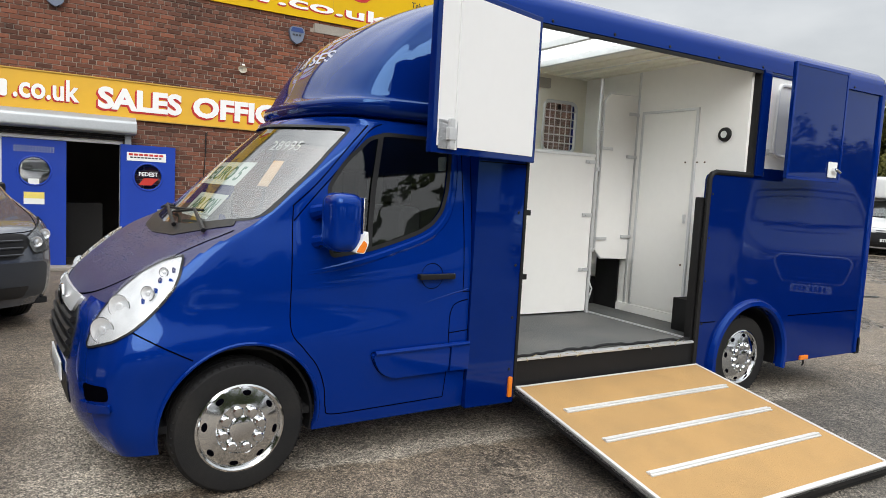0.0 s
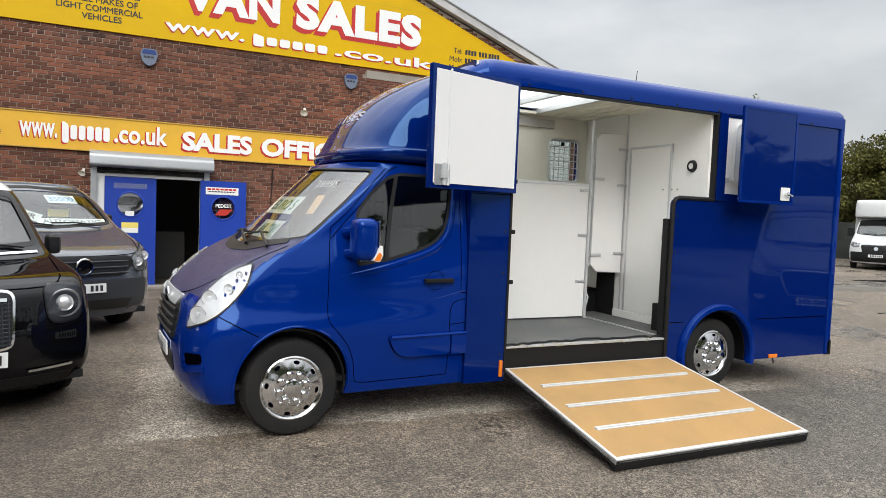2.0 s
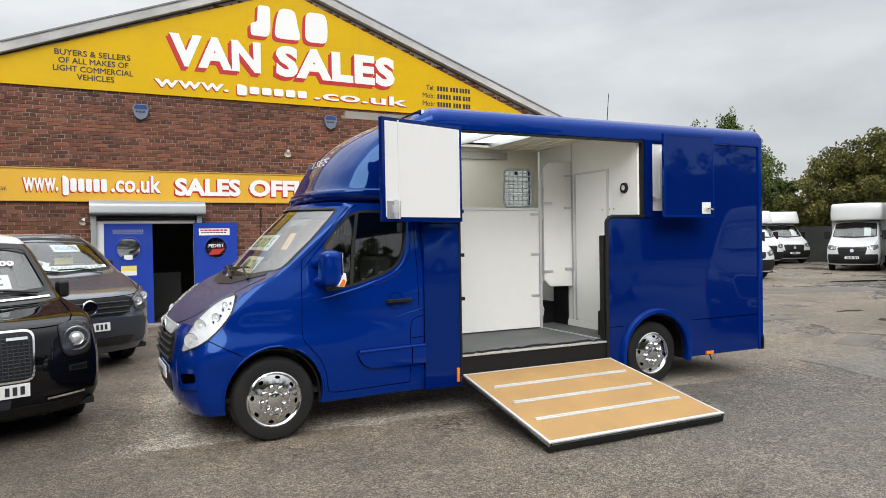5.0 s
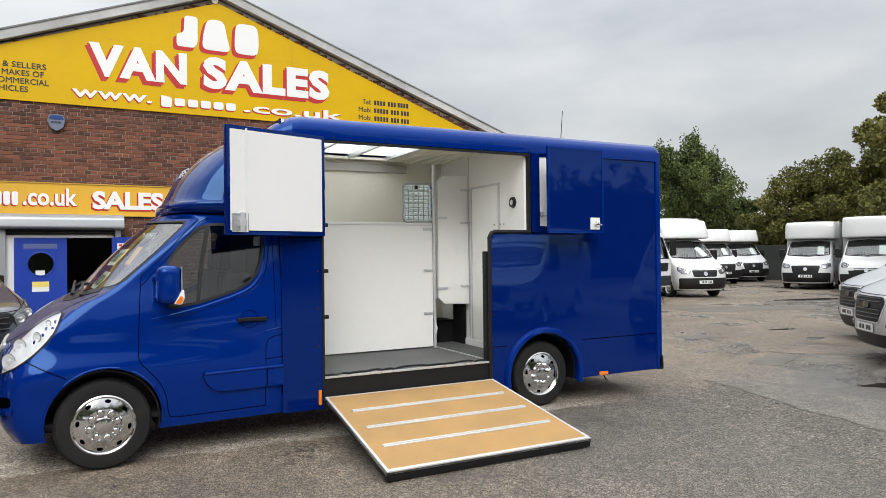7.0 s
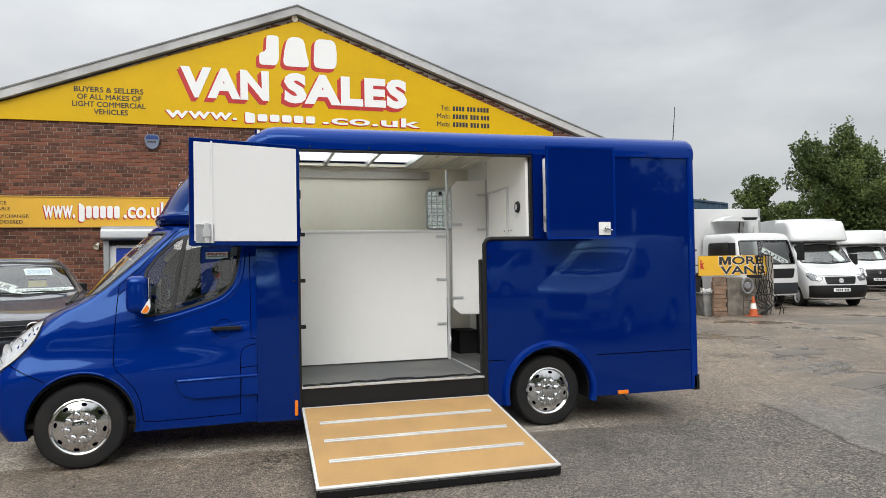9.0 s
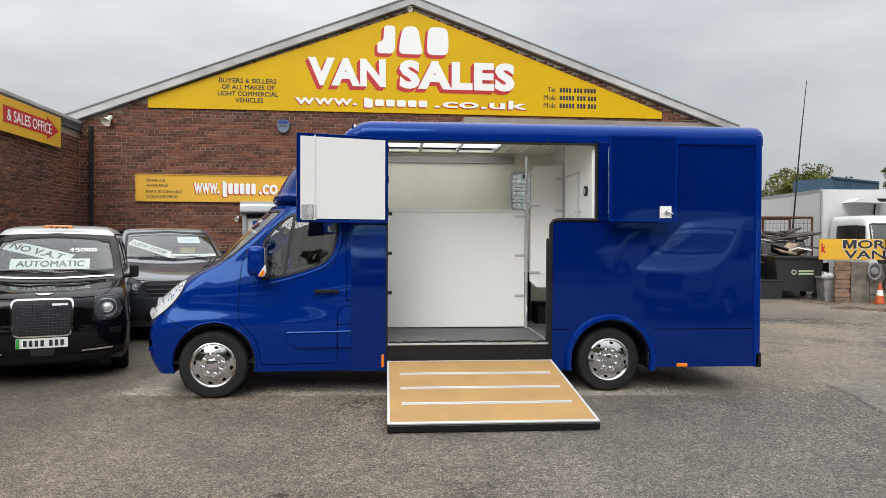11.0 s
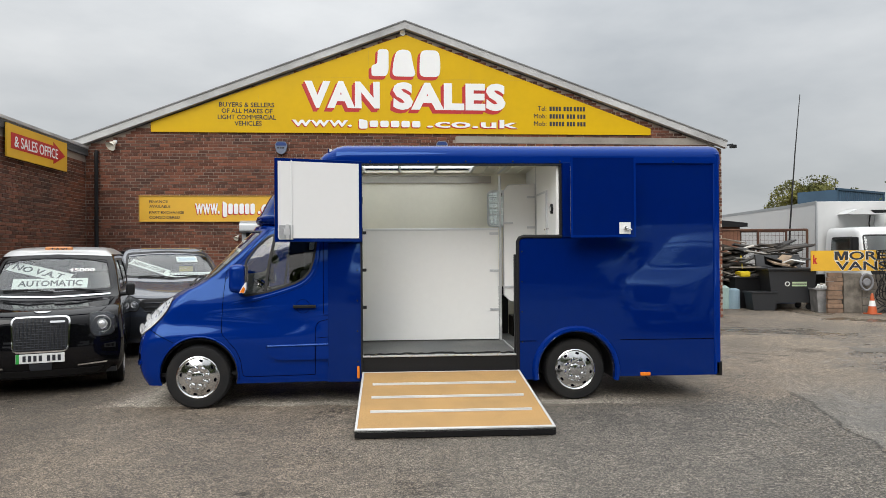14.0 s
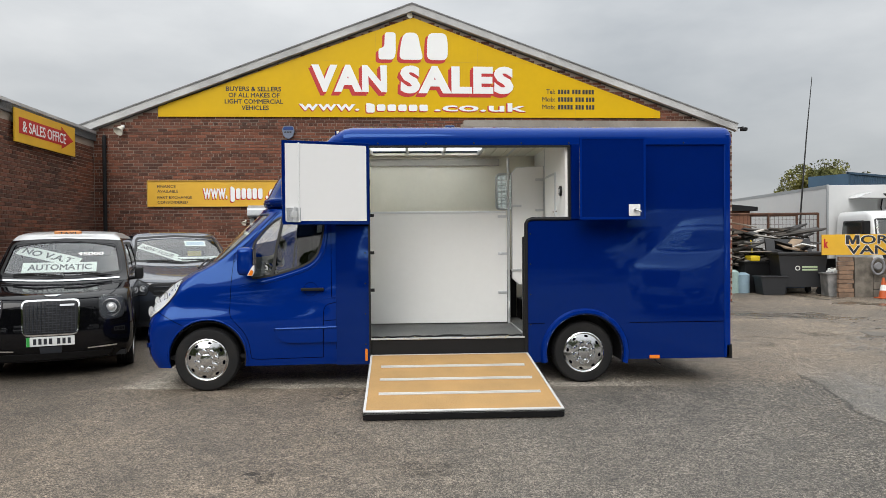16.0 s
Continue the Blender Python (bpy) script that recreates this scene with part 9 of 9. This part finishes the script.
# brick shed and yard walls
shed = thing("shed", "small brick shed with a dark roof", "shed", place(12.3, 15.6, 2) @ Matrix.Scale(1.1, 4, (0, 0, 1)))
bm = bm_new()
box(bm, -1.2, 1.6, -0.6, 2.5, 0, 2.35)
part("wall", bm, material("shed_brick", (0.22, 0.10, 0.06), 0.9, 0, 0.3, 5, 0.3, 14, second=(0.13, 0.07, 0.05)), shed, smooth=0)
bm = bm_new()
prism(bm, [(-1.35, 2.35), (1.8, 2.35), (1.8, 2.47), (-1.35, 2.75)], (0, 0, 0), (1, 0, 0), (0, 0, 1), -2.6, 0.75)
part("roof", bm, DARK, shed, smooth=0)
bm = bm_new()
box(bm, -1.2, 3.9, -0.05, 0.05, 0, 1.25, 0.01)
tagged(part("wall_yard", bm, material("blue_grey_panel", (0.05, 0.07, 0.12), 0.6, 0, 0.2), None, m=place(11.3, 13.9)), "low dark blue yard panel behind the bins", "wall", kind="structure")


def container(m, mat, label):
    t = thing("shipping_container", label, "container", m)
    pts = []
    n = 44
    for i in range(n):
        x = -3.0 + 6.0 * i / n
        pts += [(x, -0.03 if i % 2 else 0.0), (x + 6.0 / n * 0.75, -0.03 if i % 2 else 0.0)]
    bm = bm_new()
    prism(bm, pts + [(3.0, 2.4), (-3.0, 2.4)], (0, 0, 0), (1, 0, 0), (0, 1, 0), 0.1, 2.5)
    part("corrugated_body", bm, mat, t, smooth=0)
    bm = bm_new()
    for z in (0.0, 2.48):
        box(bm, -3.04, 3.04, -0.08, 0.05, z, z + 0.12)
    for x in (-3.04, 2.92):
        box(bm, x, x + 0.12, -0.08, 0.05, 0.0, 2.6)
    part("frame_rail", bm, mat, t, smooth=0)
    return t


c1 = container(pose(31.3, 33.8, 2.80, 0, 0, 30) @ Matrix.Scale(1.07, 4, (0, 0, 1)), CONT_BLUE, "blue-grey steel shipping container, stacked")
copy_thing(c1, pose(31.3, 33.8, 0, 0, 0, 30) @ Matrix.Scale(1.07, 4, (0, 0, 1)))
bm = bm_new()
box(bm, -14, 14, -0.06, 0.06, 0, 2.0, 0.01)
tagged(part("fence", bm, material("dark_fence", (0.05, 0.055, 0.05), 0.9, 0, 0.3, 3), None, m=place(38, 14, -62)), "dark boundary fence behind the box vans", "fence", kind="structure")


# ---------- trees ----------
def leaves(name, centres, count, size, mat, parent, seed):
    """Many small leaf clumps scattered through rounded masses."""
    rg = np.random.RandomState(seed)
    vs = []
    tot = sum(c[3] ** 2 for c in centres)
    for cx, cy, cz, r, fl in centres:
        n = int(count * r * r / tot)
        d = rg.normal(size=(n, 3))
        d /= np.linalg.norm(d, axis=1, keepdims=True)
        rad = r * (0.45 + 0.6 * rg.rand(n) ** 0.6)
        p = d * rad[:, None] * np.array([1, 1, fl]) + np.array([cx, cy, cz])
        a = rg.normal(size=(n, 3))
        a /= np.linalg.norm(a, axis=1, keepdims=True)
        b = np.cross(a, rg.normal(size=(n, 3)))
        b /= np.linalg.norm(b, axis=1, keepdims=True)
        s = size * (0.6 + 0.9 * rg.rand(n))[:, None]
        vs.append(np.stack((p - a * s, p + b * s * 0.5, p + a * s, p - b * s * 0.5), 1).reshape(-1, 3))
    vs = np.concatenate(vs)
    fs = np.arange(len(vs)).reshape(-1, 4)
    me = bpy.data.meshes.new(name)
    me.from_pydata(vs.tolist(), [], fs.tolist())
    me.materials.append(mat)
    return part(name, me, None, parent)


def tree(label, m, h, w, mat, seed, count=16000, size=0.13, low=0.22, cat="tree"):
    """A trunk, limbs that fork outward and leaf clumps strung along them, with sprigs above the crown."""
    rg = random.Random(seed)
    t = thing("tree", label, cat, m, "trees")
    bm = bm_new()
    lean = rg.uniform(-0.3, 0.3)
    tube(bm, [(0, 0, 0), (lean * 0.3, 0, h * 0.3), (lean * 0.6, 0.1, h * 0.6), (lean, 0.1, h * 0.85)], [w * 0.045, w * 0.036, w * 0.024, 0.02], 8)
    cs = []
    for i in range(30):
        a, f = i * 2.4 + rg.uniform(-0.4, 0.4), low + (0.95 - low) * ((i + 0.5) / 30)
        z0 = h * f * 0.72
        prof = math.sin(min(1.0, (1.04 - f) * 1.5) * math.pi / 2) * (0.62 + 0.38 * min(1.0, f / 0.4))
        rr = w * 0.5 * prof * rg.uniform(0.5, 1.05)
        z1 = h * (0.10 + 0.86 * f) + rg.uniform(-0.3, 0.3)
        p0, p1 = Vector((lean * f * 0.6, 0.05, z0)), Vector((rr * math.cos(a) + lean * f, rr * math.sin(a), z1))
        pm = p0.lerp(p1, 0.5) + Vector((0, 0, rg.uniform(-0.1, 0.3)))
        tube(bm, [p0, pm, p1], [w * 0.016, w * 0.009, 0.012], 5)
        for q in (0.35, 0.6, 0.8, 1.0, 1.12):
            c = p0.lerp(p1, q) + Vector((rg.uniform(-0.4, 0.4), rg.uniform(-0.4, 0.4), rg.uniform(-0.3, 0.35))) * (w / 9)
            cs.append((*c, w * rg.uniform(0.045, 0.105), rg.uniform(0.55, 0.95)))
        if f > 0.5:
            for k in range(2):
                c = p1 + Vector((rg.uniform(-0.5, 0.5), rg.uniform(-0.5, 0.5), rg.uniform(0.2, 0.75))) * (w / 9)
                cs.append((*c, w * rg.uniform(0.014, 0.032), rg.uniform(1.8, 3.2)))
    part("trunk", bm, BARK, t)
    leaves("crown", cs, count, size, mat, t, seed)
    return t


def hedge_mass(label, m, length, h, mat, seed, count=14000, size=0.17, core=False):
    rg = random.Random(seed)
    t = thing("hedge", label, "hedge", m, "boundary hedges", "stuff")
    cs = []
    k = int(length / 1.1)
    for i in range(k):
        x = -length / 2 + length * (i + 0.5) / k
        for f in (0.25, 0.55, 0.85):
            cs.append((x + rg.uniform(-0.6, 0.6), rg.uniform(-0.8, 0.8), h * f * rg.uniform(0.85, 1.1), rg.uniform(0.9, 1.5), rg.uniform(0.8, 1.1)))
        if rg.random() < 0.6:
            cs.append((x + rg.uniform(-0.6, 0.6), rg.uniform(-0.5, 0.5), h * rg.uniform(1.0, 1.18), rg.uniform(0.3, 0.6), 1.6))
    bm = bm_new()
    for i in range(k // 2):
        x = -length / 2 + length * (i + 0.5) / (k // 2)
        tube(bm, [(x, 0, 0), (x + rg.uniform(-0.4, 0.4), 0.1, h * 0.5), (x + rg.uniform(-0.8, 0.8), 0, h * 0.95)], [0.12, 0.08, 0.02], 6)
    part("stem", bm, BARK, t)
    # solid slab added behind the leaves, inner shade put into its dark colour
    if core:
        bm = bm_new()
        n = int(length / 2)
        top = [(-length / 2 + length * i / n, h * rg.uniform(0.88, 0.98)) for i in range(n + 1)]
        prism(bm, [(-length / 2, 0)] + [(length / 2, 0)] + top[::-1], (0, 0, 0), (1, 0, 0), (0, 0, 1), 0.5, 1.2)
        part("inner_growth", bm, LEAF_CORE_SHADE, t, smooth=0)
    leaves("foliage", cs, count, size, mat, t, seed)
    return t


tree("broad green tree with ragged crown behind the vans", place(37.0, 28.4), 9.7, 10.6, LEAF, 21, 70000, 0.085, 0.12)
tree("green tree beside the broad one", place(40.5, 27.5, 50), 6.0, 5.6, LEAF, 22, 26000, 0.085, 0.12)
tree("tall olive tree at the yard edge", place(33.5, 8.0, 40), 11.4, 10.2, LEAF2, 23, 95000, 0.11, 0.12)
tree("olive tree behind the box vans", place(37.9, 20.3, 10), 7.0, 6.4, LEAF2, 24, 34000, 0.085, 0.12)
tree("olive tree at the fence corner", place(38.7, 17.9, 70), 7.8, 7.2, LEAF2, 25, 38000, 0.085, 0.12)
tree("olive tree with loose branches", place(39.0, 15.0, 120), 8.4, 7.8, LEAF2, 26, 42000, 0.085, 0.12)
tree("olive tree near the road end", place(36.0, 2.5, 100), 10.0, 9.0, LEAF2, 29, 46000, 0.085, 0.12)
tree("feathery young tree beside the broad one", place(32.1, 29.9, 15), 7.0, 4.4, LEAF, 34, 17000, 0.08, 0.3)
tree("low tree beyond the lorry", place(30.9, 38.2, 30), 6.6, 9.0, LEAF2, 27, 42000, 0.085, 0.2)
hedge_mass("dense boundary hedge behind the vans", place(42.5, 17.5, -66), 30, 3.5, LEAF2, 31, 52000, 0.10)
hedge_mass("dense green hedge at the far end", place(40, 33, -32), 16, 3.4, LEAF, 32, 28000, 0.10)
hedge_mass("tall dark tree belt along the road side", place(-14, -31, 0), 76, 10.8, LEAF, 33, 60000, 0.26, True)
hedge_mass("lower dark hedge where the road leaves the yard", place(42, -28, 8), 36, 6.5, LEAF, 35, 20000, 0.22, True)

# ---------- brick faces ----------
PLACES = courses(-5.09, EAVE_R[0], 0.0, 7.3, gable_keep)
near_b = [p for p in PLACES if -3.5 < p[0] < 1.9 and 3.13 < p[1] < 4.6 and p[2] > 0.2][:300]
chosen = set(near_b)
BFM = Matrix.Translation((0, -0.004, 0))
joined_bricks("brickwork", [p for p in PLACES if p not in chosen], BRICK, BFM, wall_north)
unit = brick_mesh("brick", 0.215, 0.065, BRICK_P)
for x, z, w in near_b:
    b = new("brick", unit)
    b.parent = wall_north
    b.matrix_basis = Matrix.Translation((x, -0.004, z))
SIDE_P = courses(-12.0, -0.004, 0.0, 3.9, lambda y, z, w: not (-6.42 < y < -4.25 and 0.88 < z < 2.86))
joined_bricks("brickwork", SIDE_P, BRICK, pose(0.004, 0, 0, 0, 0, 90), wall_west)
